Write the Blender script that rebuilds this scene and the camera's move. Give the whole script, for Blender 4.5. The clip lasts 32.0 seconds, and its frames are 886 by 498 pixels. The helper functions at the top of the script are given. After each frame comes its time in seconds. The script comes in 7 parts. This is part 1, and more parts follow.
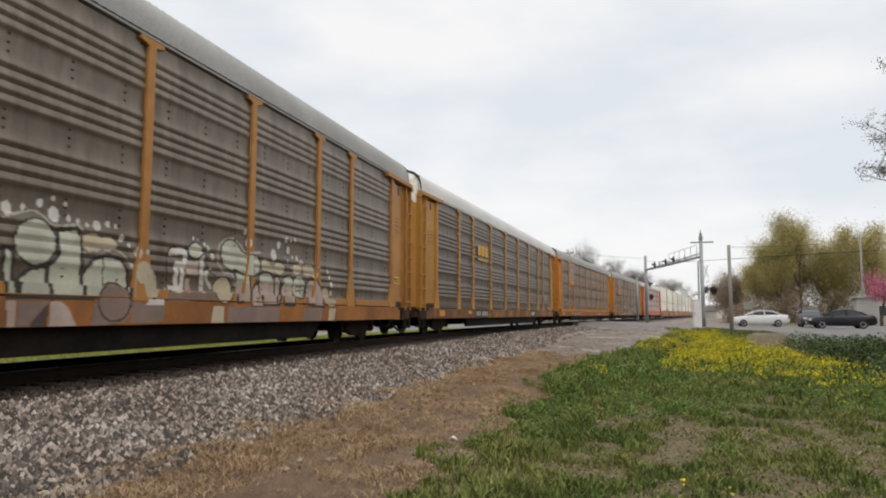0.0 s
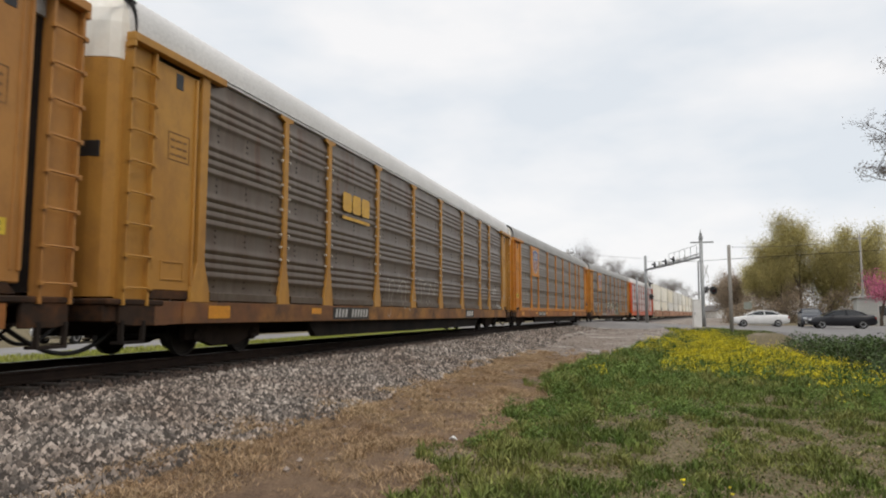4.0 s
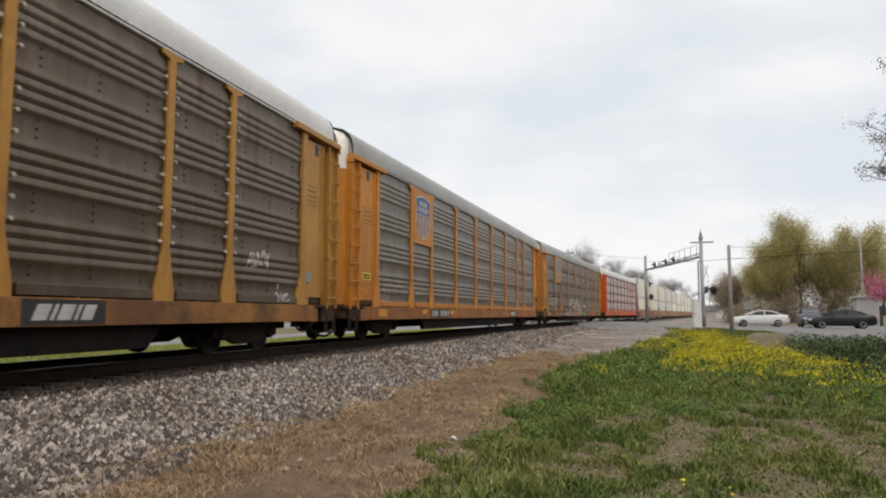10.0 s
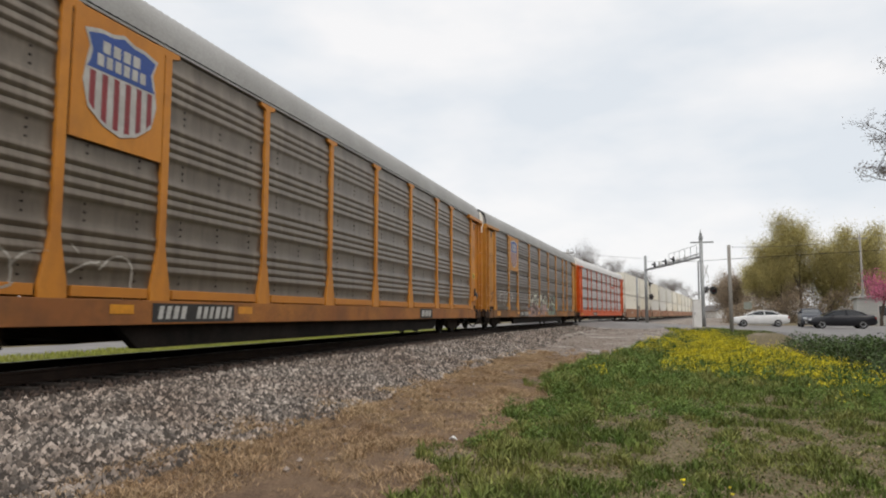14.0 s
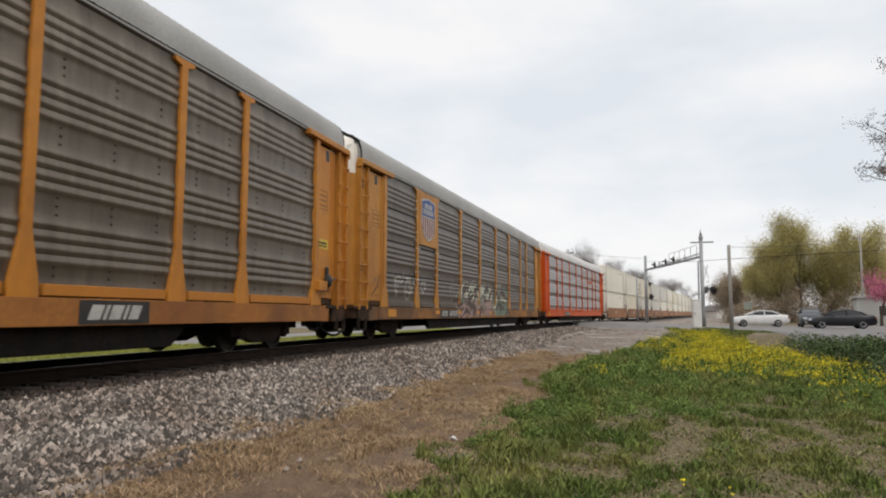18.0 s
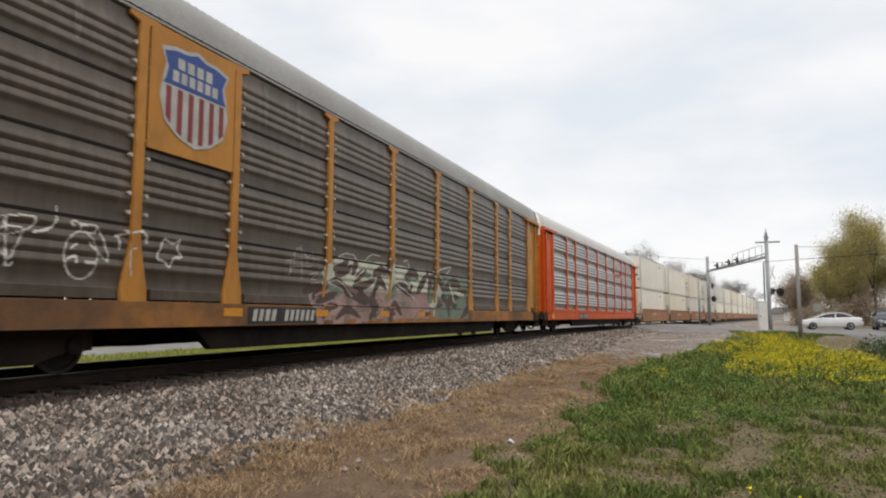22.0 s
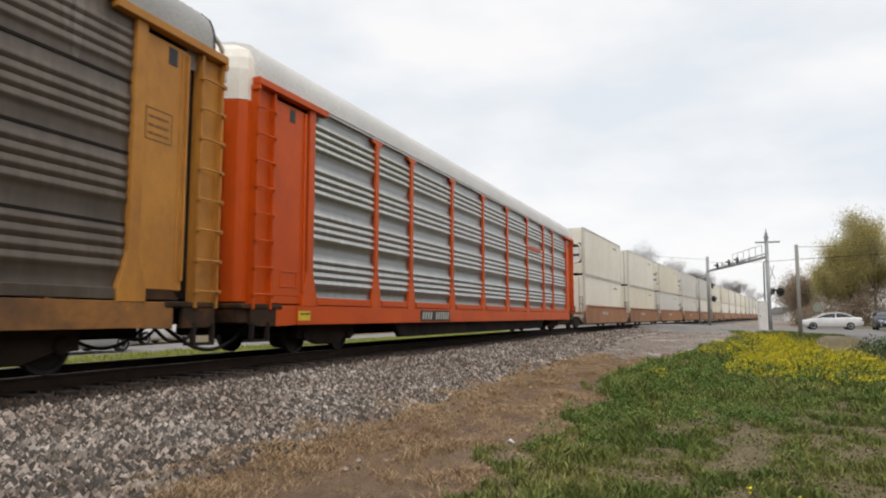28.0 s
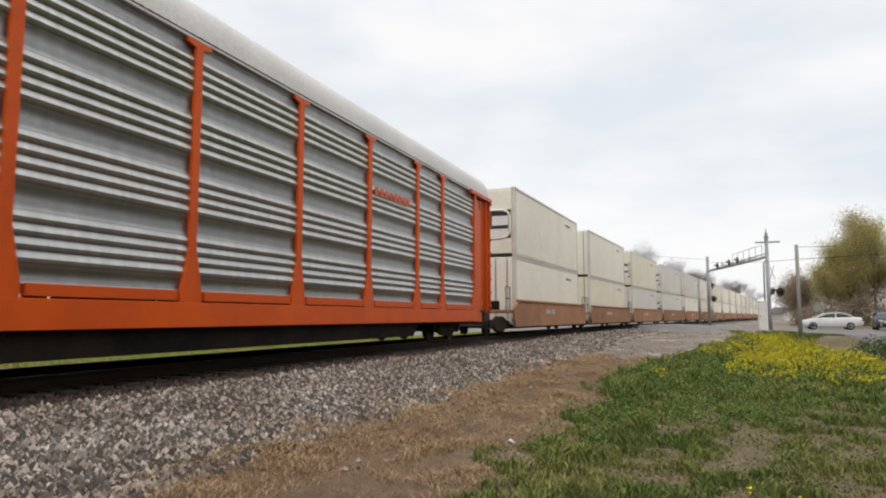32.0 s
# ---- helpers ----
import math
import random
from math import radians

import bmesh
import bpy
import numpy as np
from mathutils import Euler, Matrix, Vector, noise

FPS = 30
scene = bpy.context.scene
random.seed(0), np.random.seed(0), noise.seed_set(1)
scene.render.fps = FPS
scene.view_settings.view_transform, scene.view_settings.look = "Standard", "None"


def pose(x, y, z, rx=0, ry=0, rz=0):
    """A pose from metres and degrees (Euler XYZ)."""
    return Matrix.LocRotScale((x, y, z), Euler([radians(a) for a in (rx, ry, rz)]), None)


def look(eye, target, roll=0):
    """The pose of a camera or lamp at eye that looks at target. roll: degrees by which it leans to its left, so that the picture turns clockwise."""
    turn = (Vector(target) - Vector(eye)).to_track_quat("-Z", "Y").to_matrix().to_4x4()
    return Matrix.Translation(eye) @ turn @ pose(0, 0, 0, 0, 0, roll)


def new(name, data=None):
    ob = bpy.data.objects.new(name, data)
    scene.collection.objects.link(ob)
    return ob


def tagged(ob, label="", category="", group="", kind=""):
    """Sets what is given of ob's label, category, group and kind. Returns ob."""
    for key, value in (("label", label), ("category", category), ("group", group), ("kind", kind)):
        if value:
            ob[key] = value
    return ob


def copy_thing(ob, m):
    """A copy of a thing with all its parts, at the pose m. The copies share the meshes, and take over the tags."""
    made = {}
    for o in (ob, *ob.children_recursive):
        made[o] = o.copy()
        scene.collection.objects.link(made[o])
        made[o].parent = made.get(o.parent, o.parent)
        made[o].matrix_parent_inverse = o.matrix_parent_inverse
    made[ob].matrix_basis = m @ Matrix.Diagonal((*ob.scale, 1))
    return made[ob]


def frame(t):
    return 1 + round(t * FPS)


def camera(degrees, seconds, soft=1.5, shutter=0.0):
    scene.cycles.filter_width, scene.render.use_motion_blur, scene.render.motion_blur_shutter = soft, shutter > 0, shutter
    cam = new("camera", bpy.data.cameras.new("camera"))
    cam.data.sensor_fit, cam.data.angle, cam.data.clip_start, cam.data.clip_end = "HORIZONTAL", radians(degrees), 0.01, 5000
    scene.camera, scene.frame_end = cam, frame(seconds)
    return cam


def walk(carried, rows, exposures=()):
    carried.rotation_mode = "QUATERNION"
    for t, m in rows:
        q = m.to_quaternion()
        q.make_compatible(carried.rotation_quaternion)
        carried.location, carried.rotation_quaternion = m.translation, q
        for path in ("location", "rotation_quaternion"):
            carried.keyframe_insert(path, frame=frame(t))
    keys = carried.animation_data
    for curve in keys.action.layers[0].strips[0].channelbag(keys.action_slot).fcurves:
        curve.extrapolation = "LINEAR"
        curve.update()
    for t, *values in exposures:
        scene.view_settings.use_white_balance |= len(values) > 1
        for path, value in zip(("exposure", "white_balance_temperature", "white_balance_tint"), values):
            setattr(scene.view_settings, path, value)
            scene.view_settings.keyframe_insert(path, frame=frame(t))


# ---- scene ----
# one-take view of a freight train beside a grade crossing; rail top is z = 0
EYE = (0.0, -8.463, 0.735)
VIEW_A, VIEW_B = (14.848, 5.466), (19.536, 5.669)      # yaw left of +X and pitch, before and after the turn


def view(k):
    yaw = radians(VIEW_A[0] + (VIEW_B[0] - VIEW_A[0]) * k)
    pitch = radians(VIEW_A[1] + (VIEW_B[1] - VIEW_A[1]) * k)
    way = Vector((math.cos(pitch) * math.cos(yaw), math.cos(pitch) * math.sin(yaw), math.sin(pitch)))
    return look(EYE, Vector(EYE) + way * 10)


TURN = ((0, 0), (19.1, 0), (19.2, .01), (19.3, .05), (19.4, .11), (19.5, .27), (19.6, .46), (19.7, .81), (19.8, 1.04),
        (19.9, 1.105), (20.0, 1.114), (20.1, 1.08), (20.2, 1.04), (20.3, 1.0), (20.4, .982), (20.6, .982), (21.0, .99),
        (23.0, 1.0), (32.0, 1.0))
cam = camera(66.12, 32.0, soft=2.0, shutter=0.35)
walk(cam, [(t, view(k)) for t, k in TURN], exposures=((0, 0.0), (19.3, 0.0), (20.6, 0.05), (32, 0.05)))

# ---- light ----
SUN_EL, SUN_AZ = radians(52), radians(215)
world = bpy.data.worlds.new("overcast")
scene.world = world
world.use_nodes = True
wn, wl = world.node_tree.nodes, world.node_tree.links
wn.clear()
w_out, w_bg = wn.new("ShaderNodeOutputWorld"), wn.new("ShaderNodeBackground")
w_sky = wn.new("ShaderNodeTexSky")
w_sky.sky_type, w_sky.sun_disc = "NISHITA", False
w_sky.sun_elevation, w_sky.sun_rotation = SUN_EL, radians(90) - SUN_AZ
w_tc, w_map, w_noise, w_ramp = (wn.new("ShaderNodeTexCoord"), wn.new("ShaderNodeMapping"), wn.new("ShaderNodeTexNoise"),
                                wn.new("ShaderNodeValToRGB"))
w_map.inputs["Scale"].default_value = (1.0, 1.0, 2.6)
w_map.inputs["Location"].default_value = (0.35, 0.2, 0.1)
w_noise.inputs["Scale"].default_value, w_noise.inputs["Detail"].default_value = 2.1, 5
w_noise.inputs["Roughness"].default_value = 0.5
w_ramp.color_ramp.elements[0].position, w_ramp.color_ramp.elements[0].color = 0.36, (0.79, 0.835, 0.885, 1)
w_ramp.color_ramp.elements[1].position, w_ramp.color_ramp.elements[1].color = 0.54, (0.985, 0.975, 0.975, 1)
w_mul, w_mix = wn.new("ShaderNodeMix"), wn.new("ShaderNodeMix")
w_mul.data_type = w_mix.data_type = "RGBA"
w_mul.blend_type = "MULTIPLY"
w_mul.inputs["Factor"].default_value = 1
w_mul.inputs[7].default_value = (0.1, 0.1, 0.1, 1)
w_mix.inputs["Factor"].default_value = 0.93
wl.new(w_tc.outputs["Generated"], w_map.inputs["Vector"])
wl.new(w_map.outputs["Vector"], w_noise.inputs["Vector"])
wl.new(w_noise.outputs["Fac"], w_ramp.inputs["Fac"])
wl.new(w_sky.outputs["Color"], w_mul.inputs[6])
wl.new(w_mul.outputs[2], w_mix.inputs[6])
wl.new(w_ramp.outputs["Color"], w_mix.inputs[7])
wl.new(w_mix.outputs[2], w_bg.inputs["Color"])
wl.new(w_bg.outputs["Background"], w_out.inputs["Surface"])
w_sep, w_up = wn.new("ShaderNodeSeparateXYZ"), wn.new("ShaderNodeMapRange")
w_up.inputs["From Min"].default_value, w_up.inputs["From Max"].default_value = 0.42, 1.0
w_up.inputs["To Min"].default_value, w_up.inputs["To Max"].default_value = 1.0, 1.5
wl.new(w_tc.outputs["Generated"], w_sep.inputs["Vector"])
wl.new(w_sep.outputs["Z"], w_up.inputs["Value"])
wl.new(w_up.outputs["Result"], w_bg.inputs["Strength"])
sun = new("sun", bpy.data.lights.new("sun", "SUN"))
sun.data.energy, sun.data.angle, sun.data.color = 1.1, radians(14), (1.0, 0.91, 0.80)
sun.matrix_basis = look((40 * math.cos(SUN_AZ), 40 * math.sin(SUN_AZ), 50), (0, 0, 0))

# ---- the line of the track ----
CURVE, STRAIGHT = 0.00184, 76.0       # curvature in 1/m up to this arc length, straight after


def line(s, side=0.0):
    """Point and heading of the track at arc length s, offset to the left by side."""
    c = min(max(s, 0.0), STRAIGHT)
    th = -CURVE * c
    x, y = math.sin(CURVE * c) / CURVE, -(1 - math.cos(CURVE * c)) / CURVE
    rest = s - c
    x, y = x + rest * math.cos(th), y + rest * math.sin(th)
    return Vector((x - side * math.sin(th), y + side * math.cos(th), 0)), th


def travelled(t):
    return 3.41454 * t - 0.386599 * t ** 2 / 100 + 5.05189 * t ** 3 / 1e4 - 9.42478 * t ** 4 / 1e6


def on_track(s, a, b):
    """Pose of a car whose front is at s, riding on pivots a and b metres behind its front."""
    p, q = line(s + a)[0], line(s + b)[0]
    way = (q - p).normalized()
    o = p - way * a
    return Matrix.LocRotScale(o, Euler((0, 0, math.atan2(way.y, way.x))), None)


# ---- mesh building ----
class Geo:
    def __init__(self):
        self.v, self.f = [], []

    def add(self, verts, faces):
        n = len(self.v)
        self.v += [tuple(p) for p in verts]
        self.f += [tuple(i + n for i in f) for f in faces]
        return self

    def box(self, x0, x1, y0, y1, z0, z1):
        vs = [(x, y, z) for z in (z0, z1) for y in (y0, y1) for x in (x0, x1)]
        return self.add(vs, [(0, 2, 3, 1), (4, 5, 7, 6), (0, 1, 5, 4), (2, 6, 7, 3), (0, 4, 6, 2), (1, 3, 7, 5)])

    def prism(self, pts, axis, t0, t1):
        """A flat outline, counter-clockwise, drawn out along an axis."""
        def at(p, t):
            return {"x": (t, p[0], p[1]), "y": (p[0], t, p[1]), "z": (p[0], p[1], t)}[axis]
        n = len(pts)
        vs = [at(p, t0) for p in pts] + [at(p, t1) for p in pts]
        fs = [(i, (i + 1) % n, n + (i + 1) % n, n + i) for i in range(n)]
        return self.add(vs, fs + [tuple(range(n - 1, -1, -1)), tuple(range(n, 2 * n))])

    def sheet(self, pts, axis, t0, t1):
        """An open outline drawn out along an axis."""
        def at(p, t):
            return {"x": (t, p[0], p[1]), "y": (p[0], t, p[1]), "z": (p[0], p[1], t)}[axis]
        n = len(pts)
        vs = [at(p, t0) for p in pts] + [at(p, t1) for p in pts]
        return self.add(vs, [(i, i + 1, n + i + 1, n + i) for i in range(n - 1)])

    def tube(self, path, radii, n=6, cap=True):
        path = [Vector(p) for p in path]
        if isinstance(radii, (int, float)):
            radii = [radii] * len(path)
        rings, up = [], Vector((0.13, 0.07, 1))
        for i, p in enumerate(path):
            d = (path[min(i + 1, len(path) - 1)] - path[max(i - 1, 0)]).normalized()
            ref = up if abs(d.dot(up.normalized())) < 0.95 else Vector((1, 0, 0))
            a = d.cross(ref).normalized()
            b = d.cross(a)
            rings.append([p + (a * math.cos(k * math.tau / n) + b * math.sin(k * math.tau / n)) * radii[i] for k in range(n)])
        vs = [v for r in rings for v in r]
        fs = [(i * n + k, i * n + (k + 1) % n, (i + 1) * n + (k + 1) % n, (i + 1) * n + k)
              for i in range(len(path) - 1) for k in range(n)]
        if cap:
            fs += [tuple(range(n - 1, -1, -1)), tuple(range((len(path) - 1) * n, len(path) * n))]
        return self.add(vs, fs)

    def lathe(self, prof, axis, centre, n=16):
        """Outline of (radius, height) turned round an axis."""
        vs = []
        for r, h in prof:
            for k in range(n):
                a, b = r * math.cos(k * math.tau / n), r * math.sin(k * math.tau / n)
                p = {"x": (h, a, b), "y": (a, h, b), "z": (a, b, h)}[axis]
                vs.append((p[0] + centre[0], p[1] + centre[1], p[2] + centre[2]))
        m = len(prof)
        fs = [(i * n + k, i * n + (k + 1) % n, (i + 1) * n + (k + 1) % n, (i + 1) * n + k) for i in range(m - 1) for k in range(n)]
        fs += [tuple(range(n - 1, -1, -1)), tuple(range((m - 1) * n, m * n))]
        return self.add(vs, fs)

    def mesh(self, name, bevel=0.0, smooth=False):
        me = bpy.data.meshes.new(name)
        me.from_pydata(self.v, [], self.f)
        bm = bmesh.new()
        bm.from_mesh(me)
        bmesh.ops.recalc_face_normals(bm, faces=bm.faces)
        if bevel:
            bmesh.ops.bevel(bm, geom=list(bm.edges), offset=bevel, segments=1, affect="EDGES", clamp_overlap=True)
        for f in bm.faces:
            f.smooth = smooth
        bm.to_mesh(me)
        bm.free()
        me.materials.append(None)
        return me


def put(name, me, material, parent=None, at=None, label=""):
    """Links a mesh as one object, under a thing or a part."""
    ob = new(name, me)
    if parent is not None:
        ob.parent = parent
    if at is not None:
        ob.matrix_basis = at
    ob.material_slots[0].link = "OBJECT"
    ob.material_slots[0].material = material
    if label:
        ob["label"] = label
    if name in ("bolts", "number", "text", "band", "lettering", "data_box", "emblem", "stripes"):
        ob["kind"] = "stuff"
    return ob


def part(name, geo, material, parent=None, label="", bevel=0.0, smooth=False, at=None):
    return put(name, geo.mesh(name, bevel, smooth), material, parent, at, label)


def empty(name, at=None):
    ob = new(name)
    ob.empty_display_size = 0.3
    if at is not None:
        ob.matrix_basis = at
    return ob


# ---- materials ----
def material(name, base, other=None, rough=0.7, metal=0.0, scale=1.0, bump=0.15, grime=None, grime_amount=0.35, grime_scale=0.6,
             fine=25.0, jitter=0.0, space=None, stretch=(1, 1, 1), spec=0.4, speck=0.5):
    """Two scales of variation, grime and relief. space: the object whose axes carry the texture."""
    m = bpy.data.materials.new(name)
    m.use_nodes = True
    nd, lk = m.node_tree.nodes, m.node_tree.links
    b = nd["Principled BSDF"]
    b.inputs["Roughness"].default_value, b.inputs["Metallic"].default_value = rough, metal
    b.inputs["Specular IOR Level"].default_value = spec
    tc, mp = nd.new("ShaderNodeTexCoord"), nd.new("ShaderNodeMapping")
    if space is not None:
        tc.object = space
    mp.inputs["Scale"].default_value = stretch
    lk.new(tc.outputs["Object"], mp.inputs["Vector"])

    def tex(sc, detail=5.0, rgh=0.6):
        n = nd.new("ShaderNodeTexNoise")
        n.inputs["Scale"].default_value, n.inputs["Detail"].default_value, n.inputs["Roughness"].default_value = sc, detail, rgh
        lk.new(mp.outputs["Vector"], n.inputs["Vector"])
        return n

    def mix(fac, a, c, kind="MIX"):
        x = nd.new("ShaderNodeMix")
        x.data_type, x.blend_type = "RGBA", kind
        for sock, val in ((x.inputs["Factor"], fac), (x.inputs[6], a), (x.inputs[7], c)):
            if isinstance(val, (int, float)):
                sock.default_value = val
            elif isinstance(val, tuple):
                sock.default_value = (*val, 1)
            else:
                lk.new(val, sock)
        return x.outputs[2]

    def ramp(src, lo, hi):
        r = nd.new("ShaderNodeMapRange")
        r.inputs["From Min"].default_value, r.inputs["From Max"].default_value = lo, hi
        lk.new(src, r.inputs["Value"])
        return r.outputs["Result"]

    other = other or tuple(c * 0.72 for c in base)
    big, small = tex(scale), tex(fine, 3)
    col = mix(ramp(big.outputs["Fac"], 0.38, 0.62), base, other)
    col = mix(ramp(small.outputs["Fac"], 0.35, 0.7), col, mix(speck, col, tuple(c * 0.55 for c in base)))
    if grime:
        g = tex(grime_scale, 7, 0.7)
        f = nd.new("ShaderNodeMath")
        f.operation = "MULTIPLY"
        f.inputs[1].default_value = grime_amount * 2
        f.use_clamp = True
        lk.new(ramp(g.outputs["Fac"], 0.45, 0.75), f.inputs[0])
        col = mix(f.outputs[0], col, grime)
    if jitter:
        oi, hs = nd.new("ShaderNodeObjectInfo"), nd.new("ShaderNodeHueSaturation")
        r = nd.new("ShaderNodeMapRange")
        r.inputs["To Min"].default_value, r.inputs["To Max"].default_value = 1 - jitter, 1 + jitter
        lk.new(oi.outputs["Random"], r.inputs["Value"])
        lk.new(r.outputs["Result"], hs.inputs["Value"])
        lk.new(col, hs.inputs["Color"])
        col = hs.outputs["Color"]
    lk.new(col, b.inputs["Base Color"])
    if bump:
        bp = nd.new("ShaderNodeBump")
        bp.inputs["Strength"].default_value, bp.inputs["Distance"].default_value = bump, 0.02
        lk.new(small.outputs["Fac"], bp.inputs["Height"])
        lk.new(bp.outputs["Normal"], b.inputs["Normal"])
    return m


def island_jitter(m, lo, hi, curve=1.0):
    """Varies a joined mesh's pieces by their own chance value."""
    nd, lk = m.node_tree.nodes, m.node_tree.links
    b = nd["Principled BSDF"]
    src = b.inputs["Base Color"].links[0].from_socket
    g, r, hs = nd.new("ShaderNodeNewGeometry"), nd.new("ShaderNodeMapRange"), nd.new("ShaderNodeHueSaturation")
    r.inputs["To Min"].default_value, r.inputs["To Max"].default_value = lo, hi
    pw = nd.new("ShaderNodeMath")
    pw.operation = "POWER"
    pw.inputs[1].default_value = curve
    lk.new(g.outputs["Random Per Island"], pw.inputs[0])
    lk.new(pw.outputs[0], r.inputs["Value"])
    lk.new(r.outputs["Result"], hs.inputs["Value"])
    lk.new(src, hs.inputs["Color"])
    lk.new(hs.outputs["Color"], b.inputs["Base Color"])
    return m


STEEL_DARK = material("grimy black steel", (0.016, 0.014, 0.013), (0.028, 0.023, 0.020), rough=0.75, scale=2, grime=(0.06, 0.04, 0.027), grime_amount=0.15, spec=0.08)
RAIL_STEEL = material("rusty rail steel", (0.045, 0.029, 0.021), (0.03, 0.02, 0.016), rough=0.75, scale=3, spec=0.15)
RAIL_HEAD = material("worn rail head", (0.20, 0.185, 0.17), (0.13, 0.12, 0.11), rough=0.4, metal=0.8, scale=3)
TIE_WOOD = material("creosoted timber", (0.034, 0.026, 0.020), (0.02, 0.016, 0.013), rough=0.9, scale=3, jitter=0.3, stretch=(6, 1, 6))
# oil plus the shade under the train, both put into the colour
OILY_SHADE = material("oily track bed with under-train shade", (0.050, 0.036, 0.028), (0.030, 0.022, 0.018), rough=0.9, scale=6, fine=50, bump=0.6)
BALLAST = material("ballast bed", (0.13, 0.118, 0.108), (0.085, 0.078, 0.07), rough=0.95, scale=8, fine=60, bump=0.6)
GALV = material("galvanised steel pole", (0.36, 0.37, 0.37), (0.29, 0.30, 0.30), rough=0.5, metal=0.5, scale=3, bump=0.05)
WHITE_PAINT = material("white painted sheet", (0.78, 0.78, 0.76), (0.70, 0.69, 0.66), rough=0.5, scale=2, bump=0.03)
BLACK_PAINT = material("black enamel", (0.02, 0.02, 0.022), (0.03, 0.03, 0.03), rough=0.5, scale=4, bump=0.03)

# ---- ground, track bed, roads ----
def along(x):
    """Lateral place of the track at x."""
    s = min(max(x, 0.0), 75.75)
    y = -(1 - math.sqrt(max(0, 1 - (CURVE * s) ** 2))) / CURVE
    return y - (x - s) * 0.1408 if x > s else y


def smooth01(v):
    v = min(max(v, 0.0), 1.0)
    return v * v * (3 - 2 * v)


def lerp_table(v, table):
    for (a, p), (b, q) in zip(table, table[1:]):
        if v <= b:
            return p + (q - p) * min(max((v - a) / (b - a), 0), 1)
    return table[-1][1]


RIGHT = ((0, -0.30), (1.3, -0.30), (4.2, -0.60), (6.6, -0.75), (9, -0.77), (400, -0.77))
LEFT = ((0, -0.30), (1.3, -0.30), (3.6, -0.55), (9, -0.60), (400, -0.62))
EDGE = ((-20, -6.6), (5.6, -6.6), (12, -6.8), (17, -6.95), (23, -7.7), (29, -8.7), (36, -10.2), (43, -12.5), (60, -20))   # where the lawn begins
DITCH = ((-20, -12.2), (8, -12.4), (13, -12.7), (20, -13.3), (27, -13.2), (34, -12.9), (40, -12.6), (44, -13.0), (60, -20))


def ditch_depth(x, y):
    d = lerp_table(x, DITCH) - y
    return 1.1 * smooth01(d / 3.0) * smooth01((46 - x) / 8) * smooth01((13 - d) / 5)


def ground_z(x, y):
    u = y - along(x)
    z = lerp_table(-u, RIGHT) if u < 0 else lerp_table(u, LEFT)
    far = smooth01((x - 28) / 13) * smooth01((400 - x) / 50)
    if u < 0:
        z += (lerp_table(-u, ((0, 0), (2, 0), (8, 0.33), (400, 0.33)))) * far
    z -= ditch_depth(x, y)
    if abs(u) > 4.4:
        z += 0.05 * noise.noise((x * 0.35, y * 0.35, 0)) + 0.02 * noise.noise((x * 1.7, y * 1.7, 3))
    return z


def steps(spans):
    out = []
    for a, b, d in spans:
        n = max(1, round((b - a) / d))
        out += [a + (b - a) * i / n for i in range(n)]
    return out + [spans[-1][1]]


GX = steps(((-2500, -300, 400), (-300, -40, 30), (-40, -6, 4), (-6, 48, 0.5), (48, 90, 2), (90, 300, 15), (300, 3000, 450)))
GY = steps(((-2500, -300, 400), (-300, -50, 30), (-50, -24, 3), (-24, -4, 0.4), (-4, 4, 1.0), (4, 24, 2), (24, 60, 6), (60, 300, 40), (300, 2500, 440)))


def zone(x, y):
    """How much lawn, straw and gravel there is."""
    u = y - along(x)
    n = noise.noise((x * 0.5, y * 0.5, 7)) * 0.9 + noise.noise((x * 1.6, y * 1.6, 2)) * 0.5
    e = lerp_table(x, EDGE)
    lawn = smooth01((e - y + n) / 0.9) if u < 0 else 1.0
    if u < 0 and x > 44:
        lawn = smooth01((-12 - u) / 3 + n) * (0 if 57 < x < 76 else 1)
    straw = (1 - lawn) * smooth01((27 - x + 3 * n) / 5) if u < 0 else 0
    gravel = (1 - lawn) * (1 - straw) if u < 0 else 0
    return lawn, straw, gravel


me = bpy.data.meshes.new("ground")
nx, ny = len(GX), len(GY)
me.from_pydata([(x, y, ground_z(x, y)) for x in GX for y in GY], [],
               [(i * ny + j, (i + 1) * ny + j, (i + 1) * ny + j + 1, i * ny + j + 1) for i in range(nx - 1) for j in range(ny - 1)])
col = me.color_attributes.new("zone", "FLOAT_COLOR", "POINT")
col.data.foreach_set("color", np.array([(*zone(x, y), 1.0) for x in GX for y in GY], "f").ravel())
for f in me.polygons:
    f.use_smooth = True


